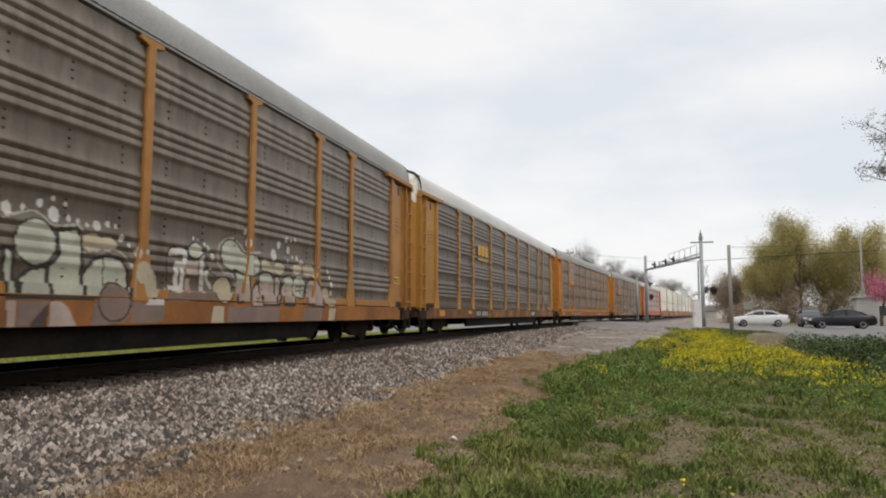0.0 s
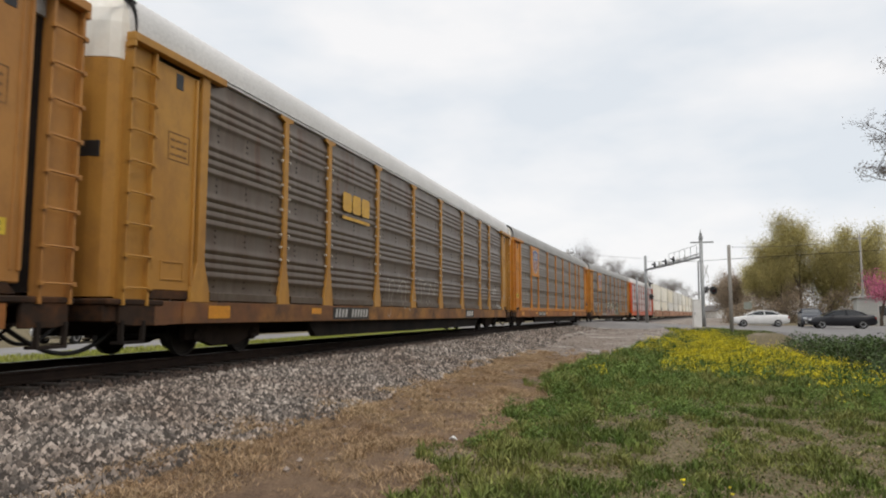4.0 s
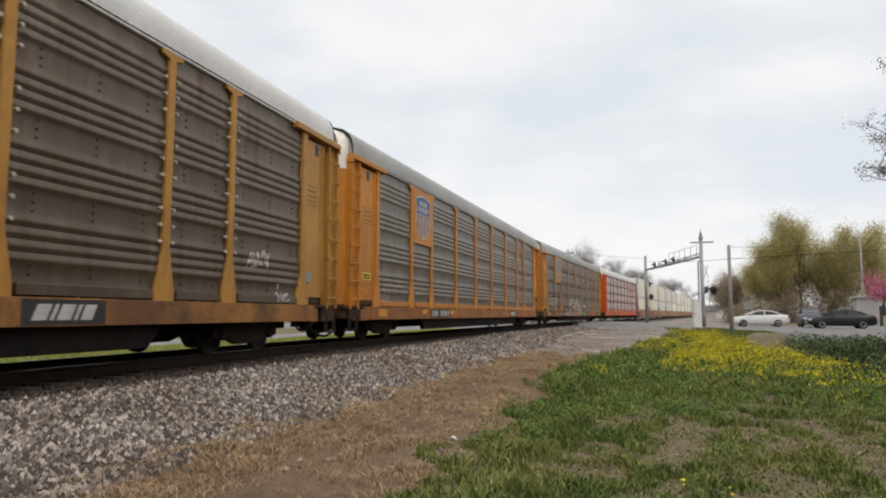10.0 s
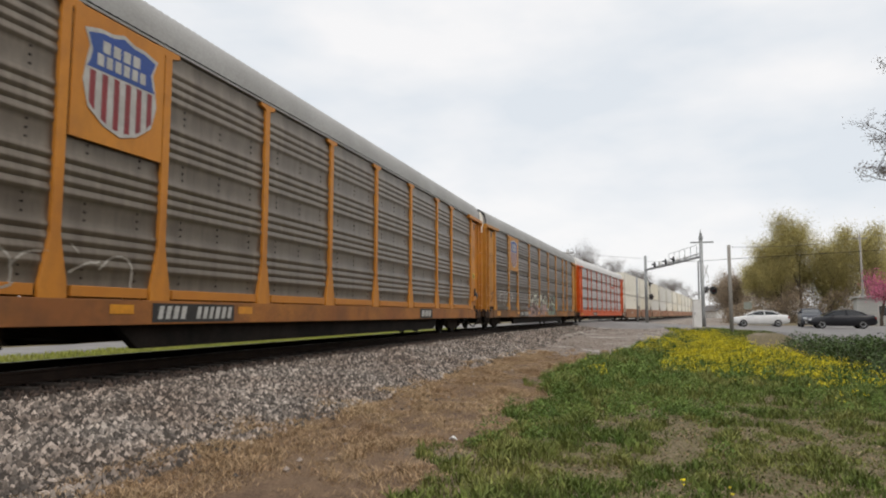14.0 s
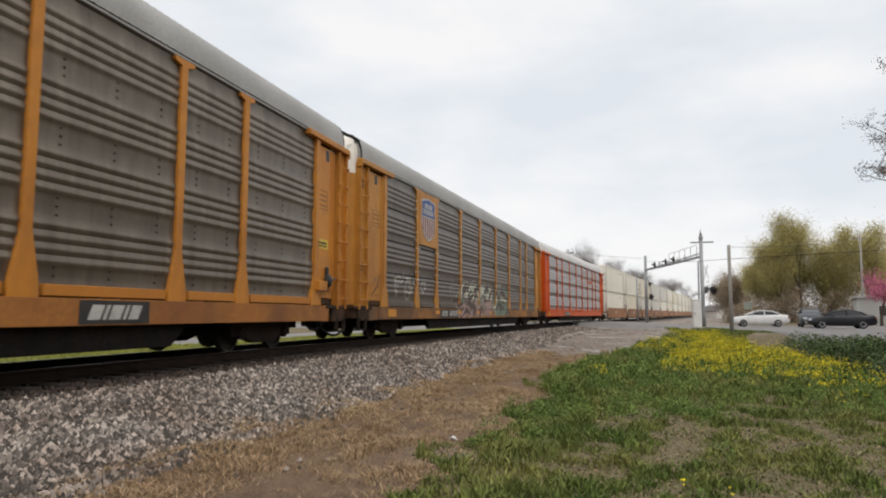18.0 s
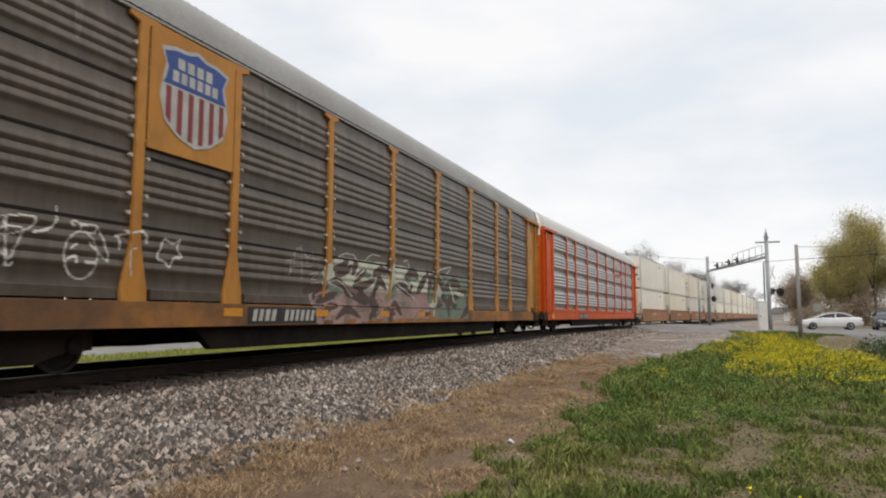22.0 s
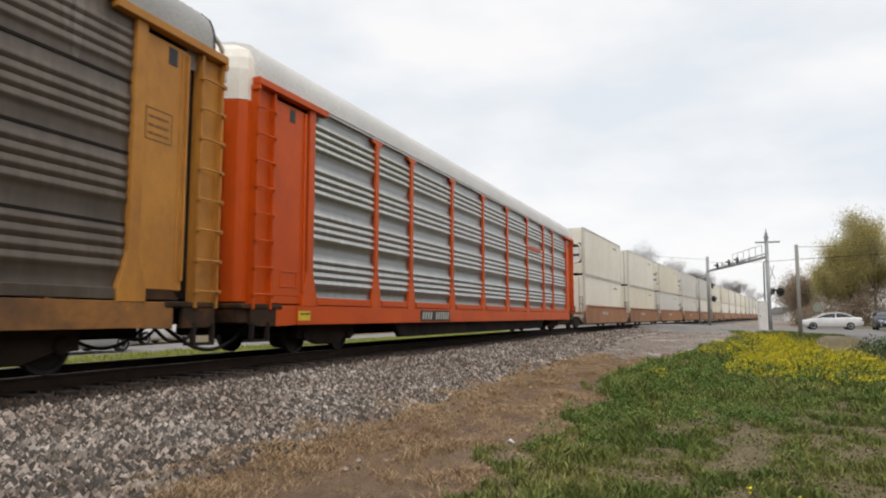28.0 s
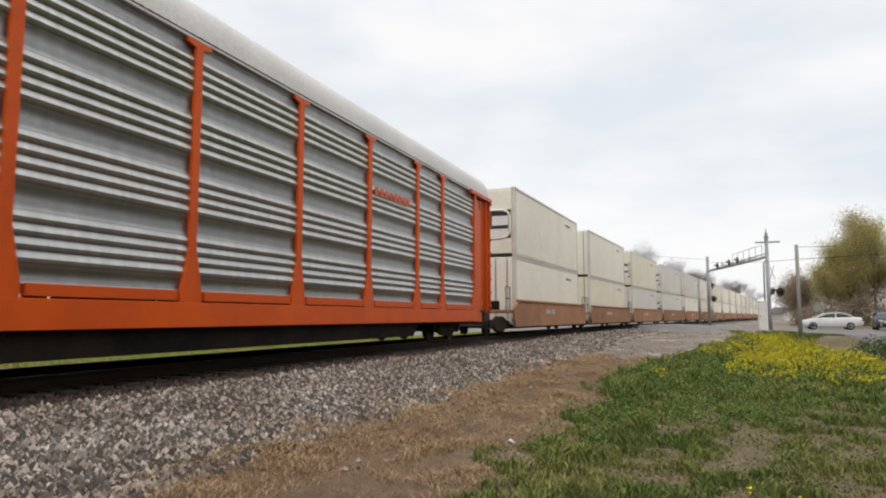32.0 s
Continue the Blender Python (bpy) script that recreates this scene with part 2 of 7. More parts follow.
def ground_material():
    m = bpy.data.materials.new("lawn, straw and gravel")
    m.use_nodes = True
    nd, lk = m.node_tree.nodes, m.node_tree.links
    b = nd["Principled BSDF"]
    b.inputs["Roughness"].default_value = 0.95
    b.inputs["Specular IOR Level"].default_value = 0.15
    tc, at, sep = nd.new("ShaderNodeTexCoord"), nd.new("ShaderNodeAttribute"), nd.new("ShaderNodeSeparateColor")
    at.attribute_name = "zone"
    lk.new(at.outputs["Color"], sep.inputs["Color"])

    def tex(sc, d=6):
        n = nd.new("ShaderNodeTexNoise")
        n.inputs["Scale"].default_value, n.inputs["Detail"].default_value, n.inputs["Roughness"].default_value = sc, d, 0.7
        lk.new(tc.outputs["Object"], n.inputs["Vector"])
        return n.outputs["Fac"]

    def two(fac, a, c, lo=0.35, hi=0.65):
        r, x = nd.new("ShaderNodeMapRange"), nd.new("ShaderNodeMix")
        r.inputs["From Min"].default_value, r.inputs["From Max"].default_value = lo, hi
        lk.new(fac, r.inputs["Value"])
        x.data_type = "RGBA"
        lk.new(r.outputs["Result"], x.inputs["Factor"])
        for s, v in ((x.inputs[6], a), (x.inputs[7], c)):
            if isinstance(v, tuple):
                s.default_value = (*v, 1)
            else:
                lk.new(v, s)
        return x.outputs[2]

    fine, mid, big = tex(34, 4), tex(6), tex(0.7)
    soil = two(fine, (0.15, 0.115, 0.085), (0.26, 0.21, 0.16))
    lawn = two(mid, (0.085, 0.085, 0.036), (0.165, 0.125, 0.078))
    lawn = two(fine, lawn, two(mid, (0.27, 0.205, 0.14), (0.10, 0.088, 0.045), 0.42, 0.58), 0.45, 0.58)
    straw = two(mid, (0.185, 0.122, 0.078), (0.115, 0.078, 0.053))
    straw = two(fine, straw, (0.27, 0.19, 0.12), 0.45, 0.8)
    straw = two(tex(1.3), straw, two(fine, (0.075, 0.050, 0.036), (0.15, 0.10, 0.068)), 0.47, 0.62)
    grav = two(fine, (0.19, 0.155, 0.13), (0.33, 0.285, 0.245))
    grav = two(mid, grav, two(fine, (0.115, 0.088, 0.07), (0.20, 0.16, 0.13)), 0.42, 0.6)
    grav = two(tex(0.5), grav, two(fine, (0.46, 0.43, 0.395), (0.29, 0.265, 0.24)), 0.50, 0.60)
    c = two(sep.outputs["Red"], soil, lawn, 0, 1)
    c = two(sep.outputs["Green"], c, straw, 0, 1)
    c = two(sep.outputs["Blue"], c, grav, 0, 1)
    lk.new(c, b.inputs["Base Color"])
    bp = nd.new("ShaderNodeBump")
    bp.inputs["Strength"].default_value, bp.inputs["Distance"].default_value = 0.6, 0.04
    lk.new(fine, bp.inputs["Height"])
    lk.new(bp.outputs["Normal"], b.inputs["Normal"])
    return m


me.materials.append(ground_material())
tagged(new("ground", me), "flat ground of lawn, dry straw and gravel beside the tracks", "ground", kind="structure")


def strip(profile, spans, lift=0.0):
    """A surface along the track: profile of (lateral, height), at arc lengths spans."""
    g = Geo()
    n = len(profile)
    for s in spans:
        for u, z in profile:
            p = line(s, u)[0]
            g.v.append((p.x, p.y, z + lift))
    g.f = [(i * n + j, i * n + j + 1, (i + 1) * n + j + 1, (i + 1) * n + j) for i in range(len(spans) - 1) for j in range(n - 1)]
    return g


BED = steps(((-160, -10, 10), (-10, 60, 1), (60, 400, 6)))
for profile in (((-4.4, -0.66), (-4.0, -0.56), (-3.2, -0.45), (-1.62, -0.245)), ((1.62, -0.245), (3.4, -0.5), (3.9, -0.66))):
    tagged(part("ballast_bed", strip(profile, BED), BALLAST, smooth=True), "grey crushed stone ballast shoulder beside the track", "ballast", kind="structure")
tagged(part("track_bed", strip(((-1.62, -0.245), (0, -0.2), (1.62, -0.245)), BED), OILY_SHADE, smooth=True), "oily ballast between the rails, train's shade in its colour", "ballast", kind="structure")

track = tagged(empty("railway_track"), "worn steel railway track on dark timber ties", "track", kind="structure")
for side in (-0.76, 0.76):
    prof = [(-0.07, -0.17), (0.07, -0.17), (0.07, -0.155), (0.012, -0.13), (0.012, -0.05), (0.036, -0.035), (0.036, -0.004),
            (-0.036, -0.004), (-0.036, -0.035), (-0.012, -0.05), (-0.012, -0.13), (-0.07, -0.155), (-0.07, -0.17)]
    spans = steps(((-160, -10, 10), (-10, 64, 2), (64, 420, 8)))
    rail = part("rail", strip([(side + a, b) for a, b in prof], spans), RAIL_STEEL, track)
    part("rail_head", strip([(side - 0.03, -0.002), (side + 0.03, -0.002)], spans), RAIL_HEAD, rail, "polished running surface")
tie = Geo().box(-0.115, 0.115, -1.3, 1.3, -0.34, -0.172).mesh("tie", 0.012)
for i in range(150):
    s = -6 + i * 0.5
    p, th = line(s)
    put("tie", tie, TIE_WOOD, track, pose(p.x, p.y, 0, 0, 0, math.degrees(th) + random.uniform(-0.6, 0.6)))

ASPHALT = material("worn asphalt", (0.20, 0.19, 0.185), (0.25, 0.24, 0.23), rough=0.9, scale=0.8, fine=50, bump=0.2, grime=(0.13, 0.12, 0.115))
CONCRETE = material("old concrete", (0.36, 0.32, 0.29), (0.30, 0.27, 0.245), rough=0.9, scale=1.0, fine=40, bump=0.2)


def slab(name, rows, mat, lift, label, category):
    """A road surface draped over the ground between two lines of points, with sloping shoulders."""
    g = Geo()
    n = 11
    for (xa, ya), (xb, yb) in rows:
        for j in range(n):
            k = (j - 1) / (n - 3)
            kk = min(max(k, 0), 1)
            x, y = xa + (xb - xa) * kk, ya + (yb - ya) * kk
            u = abs(y - along(x))
            if name == "road":
                z = -0.02 - 0.38 * smooth01((u - 2.2) / 9)
            else:
                z = ground_z(x, y)
            if j in (0, n - 1):
                d = Vector((xb - xa, yb - ya, 0)).normalized() * (-1.2 if j == 0 else 1.2)
                x, y, z = x + d.x, y + d.y, z - 0.45
            g.v.append((x, y, z + lift))
    g.f = [(i * n + j, i * n + j + 1, (i + 1) * n + j + 1, (i + 1) * n + j) for i in range(len(rows) - 1) for j in range(n - 1)]
    return tagged(part(name, g, mat, smooth=True), label, category, kind="structure")


def road_edge(y):
    return 60.5 - 21.5 * smooth01((-14.5 - y) / 5.0)


slab("road", [((road_edge(y), y), (73.0, y)) for y in steps(((-140, -40, 10), (-40, 12, 1), (12, 120, 10)))], ASPHALT, 0.02,
     "grey asphalt road crossing the tracks", "road")
slab("side_road", [((x, along(x) + 10.6), (x, along(x) + 15.2)) for x in steps(((-120, 60, 3), (60, 260, 10)))], ASPHALT, 0.03,
     "grey side road running along the tracks", "road")
slab("path", [((41.5 - k, -12.8 - k * 0.05), (45.0 - k, -15.0 - 0.02 * k)) for k in range(13)], CONCRETE, 0.03,
     "pale worn dirt and concrete path beside the lawn", "path")

# ---- auto rack cars ----
LEN = 28.65
POSTS = (2.35, 5.15, 7.12, 10.07, 12.98, 15.84, 18.75, 21.60, 23.50, 26.56)
POSTS_LONG = (2.35, 5.10, 7.12, 10.12, 13.10, 16.05, 18.95, 21.88, 23.65, 26.50)
Z_SILL, Z_DECK, Z_SCREEN, Z_EAVE = 0.57, 0.95, 1.10, 4.86


def paint_mask(nd, lk, xyz, x0, x1, z0, z1, wobble=0.25):
    """1 inside a ragged patch of a car's side."""
    def op(kind, a, b=0.0, clamp=False):
        n = nd.new("ShaderNodeMath")
        n.operation, n.use_clamp = kind, clamp
        for s, v in ((n.inputs[0], a), (n.inputs[1], b)):
            if isinstance(v, (int, float)):
                s.default_value = v
            else:
                lk.new(v, s)
        return n.outputs[0]
    nz = nd.new("ShaderNodeTexNoise")
    nz.inputs["Scale"].default_value = 1.3
    lk.new(xyz[3], nz.inputs["Vector"])
    off = op("MULTIPLY", op("SUBTRACT", nz.outputs["Fac"], 0.5), wobble * 4)
    x, z = op("ADD", xyz[0], off), op("ADD", xyz[2], off)
    out = op("MULTIPLY", op("GREATER_THAN", x, x0), op("LESS_THAN", x, x1))
    out = op("MULTIPLY", out, op("GREATER_THAN", z, z0))
    return op("MULTIPLY", out, op("LESS_THAN", z, z1)), op


def spray(m, car, marks):
    """Spray paint on a car's side, in the car's own axes. marks: dicts of place, cell size and colours."""
    nd, lk = m.node_tree.nodes, m.node_tree.links
    b = nd["Principled BSDF"]
    col = b.inputs["Base Color"].links[0].from_socket
    tc, sp = nd.new("ShaderNodeTexCoord"), nd.new("ShaderNodeSeparateXYZ")
    tc.object = car
    lk.new(tc.outputs["Object"], sp.inputs["Vector"])
    xyz = (sp.outputs["X"], sp.outputs["Y"], sp.outputs["Z"], tc.outputs["Object"])
    near = nd.new("ShaderNodeMath")
    near.operation = "LESS_THAN"
    near.inputs[1].default_value = -1.0
    lk.new(sp.outputs["Y"], near.inputs[0])
    for k in marks:
        mask, op = paint_mask(nd, lk, xyz, *k["place"], k.get("wobble", 0.2))
        mask = op("MULTIPLY", mask, near.outputs[0])
        cb, nz, vm = nd.new("ShaderNodeCombineXYZ"), nd.new("ShaderNodeTexNoise"), nd.new("ShaderNodeVectorMath")
        nz.inputs["Scale"].default_value = k.get("swirl", 1.6)
        lk.new(tc.outputs["Object"], nz.inputs["Vector"])
        lk.new(op("DIVIDE", xyz[0], k["cell"][0]), cb.inputs["X"])
        lk.new(op("DIVIDE", xyz[2], k["cell"][1]), cb.inputs["Y"])
        vm.operation = "MULTIPLY_ADD"
        vm.inputs[1].default_value = (k.get("warp", 0.7),) * 3
        lk.new(nz.outputs["Color"], vm.inputs[0])
        lk.new(cb.outputs["Vector"], vm.inputs[2])
        vo = nd.new("ShaderNodeTexVoronoi")
        vo.voronoi_dimensions = "2D"
        vo.inputs["Scale"].default_value = 1.0
        vo.inputs["Randomness"].default_value = k.get("loose", 0.6)
        lk.new(vm.outputs["Vector"], vo.inputs["Vector"])
        d = vo.outputs["Distance"]
        lo, hi = k["ring"]
        fill = op("MULTIPLY", op("LESS_THAN", d, lo), mask)
        edge = op("MULTIPLY", op("MULTIPLY", op("GREATER_THAN", d, lo), op("LESS_THAN", d, hi)), mask)
        hue, two = nd.new("ShaderNodeSeparateColor"), nd.new("ShaderNodeMix")
        lk.new(vo.outputs["Color"], hue.inputs["Color"])
        two.data_type = "RGBA"
        lk.new(op("GREATER_THAN", hue.outputs["Red"], 0.5), two.inputs["Factor"])
        two.inputs[6].default_value, two.inputs[7].default_value = (*k["fill"][0], 1), (*k["fill"][1], 1)
        thin = nd.new("ShaderNodeTexNoise")
        thin.inputs["Scale"].default_value, thin.inputs["Detail"].default_value = 9, 4
        lk.new(tc.outputs["Object"], thin.inputs["Vector"])
        worn = op("ADD", op("MULTIPLY", thin.outputs["Fac"], 0.7), k.get("cover", 0.45), True)
        for f, c in ((op("MULTIPLY", op("MULTIPLY", fill, worn), k.get("fill_amount", 1.0)), two.outputs[2]), (op("MULTIPLY", edge, worn), (*k["edge"], 1))):
            x = nd.new("ShaderNodeMix")
            x.data_type = "RGBA"
            lk.new(f, x.inputs["Factor"])
            lk.new(col, x.inputs[6])
            if isinstance(c, tuple):
                x.inputs[7].default_value = c
            else:
                lk.new(c, x.inputs[7])
            col = x.outputs[2]
    lk.new(col, b.inputs["Base Color"])
    return m


def darken_bands(m, band_tone, amount, crest=1.468):
    """Mixes a dark dotted tone into a screen's recessed bands; ridge crests keep theirs."""
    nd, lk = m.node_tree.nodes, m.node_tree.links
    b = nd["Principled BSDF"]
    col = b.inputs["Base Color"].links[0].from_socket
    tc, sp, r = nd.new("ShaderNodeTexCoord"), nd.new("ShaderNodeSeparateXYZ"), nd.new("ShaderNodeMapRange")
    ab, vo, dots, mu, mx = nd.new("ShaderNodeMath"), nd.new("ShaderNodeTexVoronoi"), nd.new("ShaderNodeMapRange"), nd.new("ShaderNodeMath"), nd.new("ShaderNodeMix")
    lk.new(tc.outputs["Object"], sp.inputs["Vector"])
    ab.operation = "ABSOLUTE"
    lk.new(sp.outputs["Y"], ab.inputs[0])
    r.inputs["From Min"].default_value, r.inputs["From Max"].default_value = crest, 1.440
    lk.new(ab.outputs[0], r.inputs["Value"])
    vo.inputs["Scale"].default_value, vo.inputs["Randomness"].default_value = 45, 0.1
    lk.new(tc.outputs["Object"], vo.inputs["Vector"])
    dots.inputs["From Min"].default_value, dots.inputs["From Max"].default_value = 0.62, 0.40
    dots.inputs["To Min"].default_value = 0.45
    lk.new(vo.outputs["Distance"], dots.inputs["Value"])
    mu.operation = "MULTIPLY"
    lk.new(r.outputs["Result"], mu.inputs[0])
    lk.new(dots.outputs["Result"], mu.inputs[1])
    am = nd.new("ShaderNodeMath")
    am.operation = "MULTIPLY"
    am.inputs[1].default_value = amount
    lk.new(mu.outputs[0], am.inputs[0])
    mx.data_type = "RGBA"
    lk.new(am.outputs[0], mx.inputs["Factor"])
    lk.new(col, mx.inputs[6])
    mx.inputs[7].default_value = (*band_tone, 1)
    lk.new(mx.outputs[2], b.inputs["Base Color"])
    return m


def rib_line(proud=0.020, hollow=0.008):
    """Profile (y, z) of a side screen: groups of rounded ridges between slightly dished bands."""
    y0, z = -1.436, Z_SCREEN

    def dish(za, zb):
        return [(y0 + hollow * math.sin(math.pi * k / 6), za + (zb - za) * k / 6) for k in range(7)]
    pts = dish(z, z + 0.22)
    z += 0.22
    for g in range(4):
        if g:
            pts += dish(z, z + 0.30)[1:]
            z += 0.30
        for r in range(4):
            pts += [(y0 - proud * d, z + h) for d, h in ((.26, .016), (.78, .050), (1, .066), (.93, .082), (.48, .124), (0, .152))]
            z += 0.152
    return pts + dish(z, Z_EAVE)[1:]


def ribbed(x0, x1, proud=0.020, hollow=0.008):
    pts = [(-1.40, Z_SCREEN)] + rib_line(proud, hollow) + [(-1.40, Z_EAVE)]
    me = Geo().prism(pts[::-1], "x", x0, x1).mesh("screen", 0.0, True)
    me.set_sharp_from_angle(angle=math.radians(35))
    return me


def bent(pts, n=4):
    """More points along a soft line through the given ones."""
    p = [Vector(a) for a in (pts[0], *pts, pts[-1])]
    out = []
    for a, b, c, d in zip(p, p[1:], p[2:], p[3:]):
        for i in range(n):
            t = i / n
            out.append(0.5 * (2 * b + (c - a) * t + (2 * a - 5 * b + 4 * c - d) * t * t + (3 * b - a - 3 * c + d) * t ** 3))
    return [tuple(v) for v in out + [p[-1]]]


def rack_meshes():
    k = {}
    k["post"] = Geo().prism([(-0.08, 1.75), (-0.08, 4.76), (-0.26, 4.81), (-0.26, 4.88), (0.26, 4.88), (0.26, 4.81), (0.08, 4.76),
                             (0.08, 1.75), (0.22, 1.08), (0.22, 0.93), (-0.22, 0.93), (-0.22, 1.08)], "y", -1.497, -1.43).mesh("post", 0.008)
    g = Geo()
    for i in range(11):
        for xx in (-0.15, 0.15):
            if i % 4 != 3:
                g.lathe([(0.030, -1.50), (0.024, -1.445)], "y", (xx, 0, 1.85 + i * 0.26), 6)
    k["studs"] = g.mesh("bolts")
    k["end_post"] = Geo().prism([(-0.10, 1.6), (-0.10, 4.84), (0.10, 4.84), (0.10, 1.6), (0.25, 1.1), (0.25, 0.93), (-0.25, 0.93),
                                 (-0.25, 1.1)], "y", -1.508, -1.42).mesh("end_post", 0.008)
    for w in sorted({round(b - a, 2) for row in (POSTS, POSTS_LONG) for a, b in zip(row, row[1:])}):
        k["screen", w] = ribbed(0, w)
        k["deep_screen", w] = ribbed(0, w, 0.036, 0.022)
        k["kick", w] = Geo().box(0.285, w - 0.285, -1.497, -1.43, 0.962, 1.108).mesh("kick_plate", 0.006)
        g = Geo()
        for band in (1.18, 2.06, 2.97, 3.88):
            for i in range(round(w / 0.98)):
                x = w * (i + 0.5) / round(w / 0.98)
                for dz in (-0.08, 0.03, 0.14):
                    g.lathe([(0.017, -1.440), (0.013, -1.42)], "y", (x, 0, band + dz), 6)
        k["bolts", w] = g.mesh("bolts")
        k["seam", w] = Geo().box(0.05, w - 0.05, -1.442, -1.41, -0.022, 0.022).mesh("seam")
    k["sill"] = Geo().prism([(-1.50, 0.58), (-1.50, 0.94), (-1.38, 0.94), (-1.38, 0.90), (-1.46, 0.90), (-1.46, 0.62), (-1.38, 0.62), (-1.38, 0.58)],
                            "x", 1.95, LEN - 1.95).mesh("side_sill", 0.006)
    k["eave"] = Geo().box(0.62, LEN - 0.62, -1.49, -1.38, 4.885, 4.935).mesh("eave_rail", 0.006)
    g = Geo()
    prof = [(-1.50, 4.935), (-1.50, 5.10), (-1.47, 5.28), (-1.39, 5.45), (-1.22, 5.59), (-0.85, 5.70), (0, 5.78)]
    prof += [(-a, b) for a, b in prof[-2::-1]]
    xs = steps(((0.66, LEN - 0.66, 0.085),))
    for i, x in enumerate(xs):
        up = 0.010 * (i % 2)
        g.v += [(x, a * (1 + up * 0.6), b + up * 1.3) for a, b in prof]
    n = len(prof)
    g.f = [(i * n + j, i * n + j + 1, (i + 1) * n + j + 1, (i + 1) * n + j) for i in range(len(xs) - 1) for j in range(n - 1)]
    g.f += [tuple(range(n)), tuple(range((len(xs) - 1) * n, len(xs) * n))]
    k["roof"] = g.mesh("roof", 0.0, True)
    k["deck"] = Geo().box(0.45, LEN - 0.45, -1.38, 1.38, 0.84, 0.93).mesh("deck", 0.01)
    k["centre_sill"] = Geo().box(0.8, LEN - 0.8, -0.34, 0.34, 0.40, 0.84).prism([(5.2, 0.6), (6.6, 0.33), (LEN - 6.6, 0.33), (LEN - 5.2, 0.6)], "y", -0.42, 0.42).mesh("centre_sill", 0.01)
    k["skirt"] = Geo().prism([(6.2, 0.8), (6.9, 0.22), (LEN - 6.9, 0.22), (LEN - 6.2, 0.8)], "y", -1.30, -1.15).mesh("skirt", 0.01)
    # end parts, for the front; the rear takes them turned round
    def door_outline(x):
        arc = [(0.40, 1.37), (0.27, 1.33), (0.17, 1.22), (0.09, 1.02), (0.03, 0.70), (0.0, 0.3)]
        return [(x + a, -b) for a, b in arc] + [(x + a, b) for a, b in arc[::-1]]
    k["end_door"] = Geo().prism(door_outline(0.26), "z", 0.98, 4.52).mesh("end_door", 0.01)
    rings = []
    for z, ky, dx in ((4.525, 1.0, 0.0), (5.08, 1.0, 0.0), (5.30, 0.985, 0.04), (5.48, 0.93, 0.12), (5.61, 0.80, 0.22), (5.69, 0.55, 0.34)):
        rings.append([(x + dx, y * ky, z) for x, y in door_outline(0.26)] + [(1.14, 1.38 * ky, z), (1.14, -1.38 * ky, z)])
    m = len(rings[0])
    g = Geo().add([p for r in rings for p in r], [(i * m + j, i * m + (j + 1) % m, (i + 1) * m + (j + 1) % m, (i + 1) * m + j) for i in range(len(rings) - 1) for j in range(m)]
                  + [tuple(range(m)), tuple(range((len(rings) - 1) * m, len(rings) * m))])
    k["end_cap"] = g.mesh("end_cap")
    k["slot"] = Geo().box(1.12, 1.36, 1.18, 1.335, 1.0, 4.78).mesh("door_slot")
    strap = [(a * 1.006, b + 0.012) for a, b in prof]
    k["strap"] = Geo().add([(x, a * q, b * q) for x in (0.64, 0.662) for q in (1.0, 0.985) for a, b in strap],
                           [(o + i, o + i + 1, p + i + 1, p + i) for o, p in ((0, n), (n, 3 * n), (3 * n, 2 * n), (2 * n, 0)) for i in range(n - 1)]).mesh("roof_strap")
    for s in (1, -1):
        def slab_y(a, b):
            return min(a * s, b * s), max(a * s, b * s)
        k["ladder_panel", s] = Geo().box(0.60, 1.12, *slab_y(-1.43, -1.33), 0.90, 4.80).mesh("ladder_panel", 0.01)
        k["stile", s] = Geo().box(-0.022, 0.022, *slab_y(-1.52, -1.42), 0.86, 4.78).mesh("stile", 0.004)
        g = Geo().tube([(0.59, -1.535 * s, 0), (1.13, -1.535 * s, 0)], 0.016, 6)
        for x in (0.60, 1.12):
            g.box(x - 0.03, x + 0.03, *slab_y(-1.55, -1.50), -0.03, 0.03)
        k["rung", s] = g.mesh("rung")
        x0 = 1.14 if s == 1 else 1.36
        k["door_panel", s] = Geo().box(x0, 2.20 if s == 1 else 2.40, *slab_y(-1.46, -1.34), 1.10, 4.72).mesh("door_panel", 0.02)
        k["door_rib", s] = Geo().box(2.10, 2.16, *slab_y(-1.50, -1.45), 1.2, 4.70).mesh("door_rib", 0.01) if s == 1 else \
            Geo().box(1.375, 1.42, *slab_y(-1.495, -1.45), 1.25, 4.66).box(1.50, 1.53, *slab_y(-1.48, -1.45), 1.25, 4.66).mesh("door_rib", 0.008)
        k["foot", s] = Geo().prism([(x0 + 0.02, 0.97), (2.3, 0.97), (2.3, 1.30), (2.16, 1.22), (x0 + 0.16, 1.12)], "y", *slab_y(-1.452, -1.37)).mesh("door_foot", 0.008)
        k["end_eave", s] = Geo().box(0.56, 2.85, *slab_y(-1.565, -1.40), 4.80, 4.93).box(0.56, 0.62, *slab_y(-1.565, -1.40), 4.70, 4.80).mesh("end_eave", 0.01)
        k["corner_sill", s] = Geo().prism([(0.60, 0.60), (0.60, 0.94), (1.32, 0.94), (1.32, 0.56), (0.8, 0.56)], "y", *slab_y(-1.475, -1.39)).mesh("corner_sill", 0.012)
        k["bracket", s] = Geo().prism([(1.32, 0.56), (1.32, 0.94), (2.6, 0.94), (2.6, 0.60), (1.5, 0.56)], "y", *slab_y(-1.47, -1.39)).mesh("end_sill", 0.01)
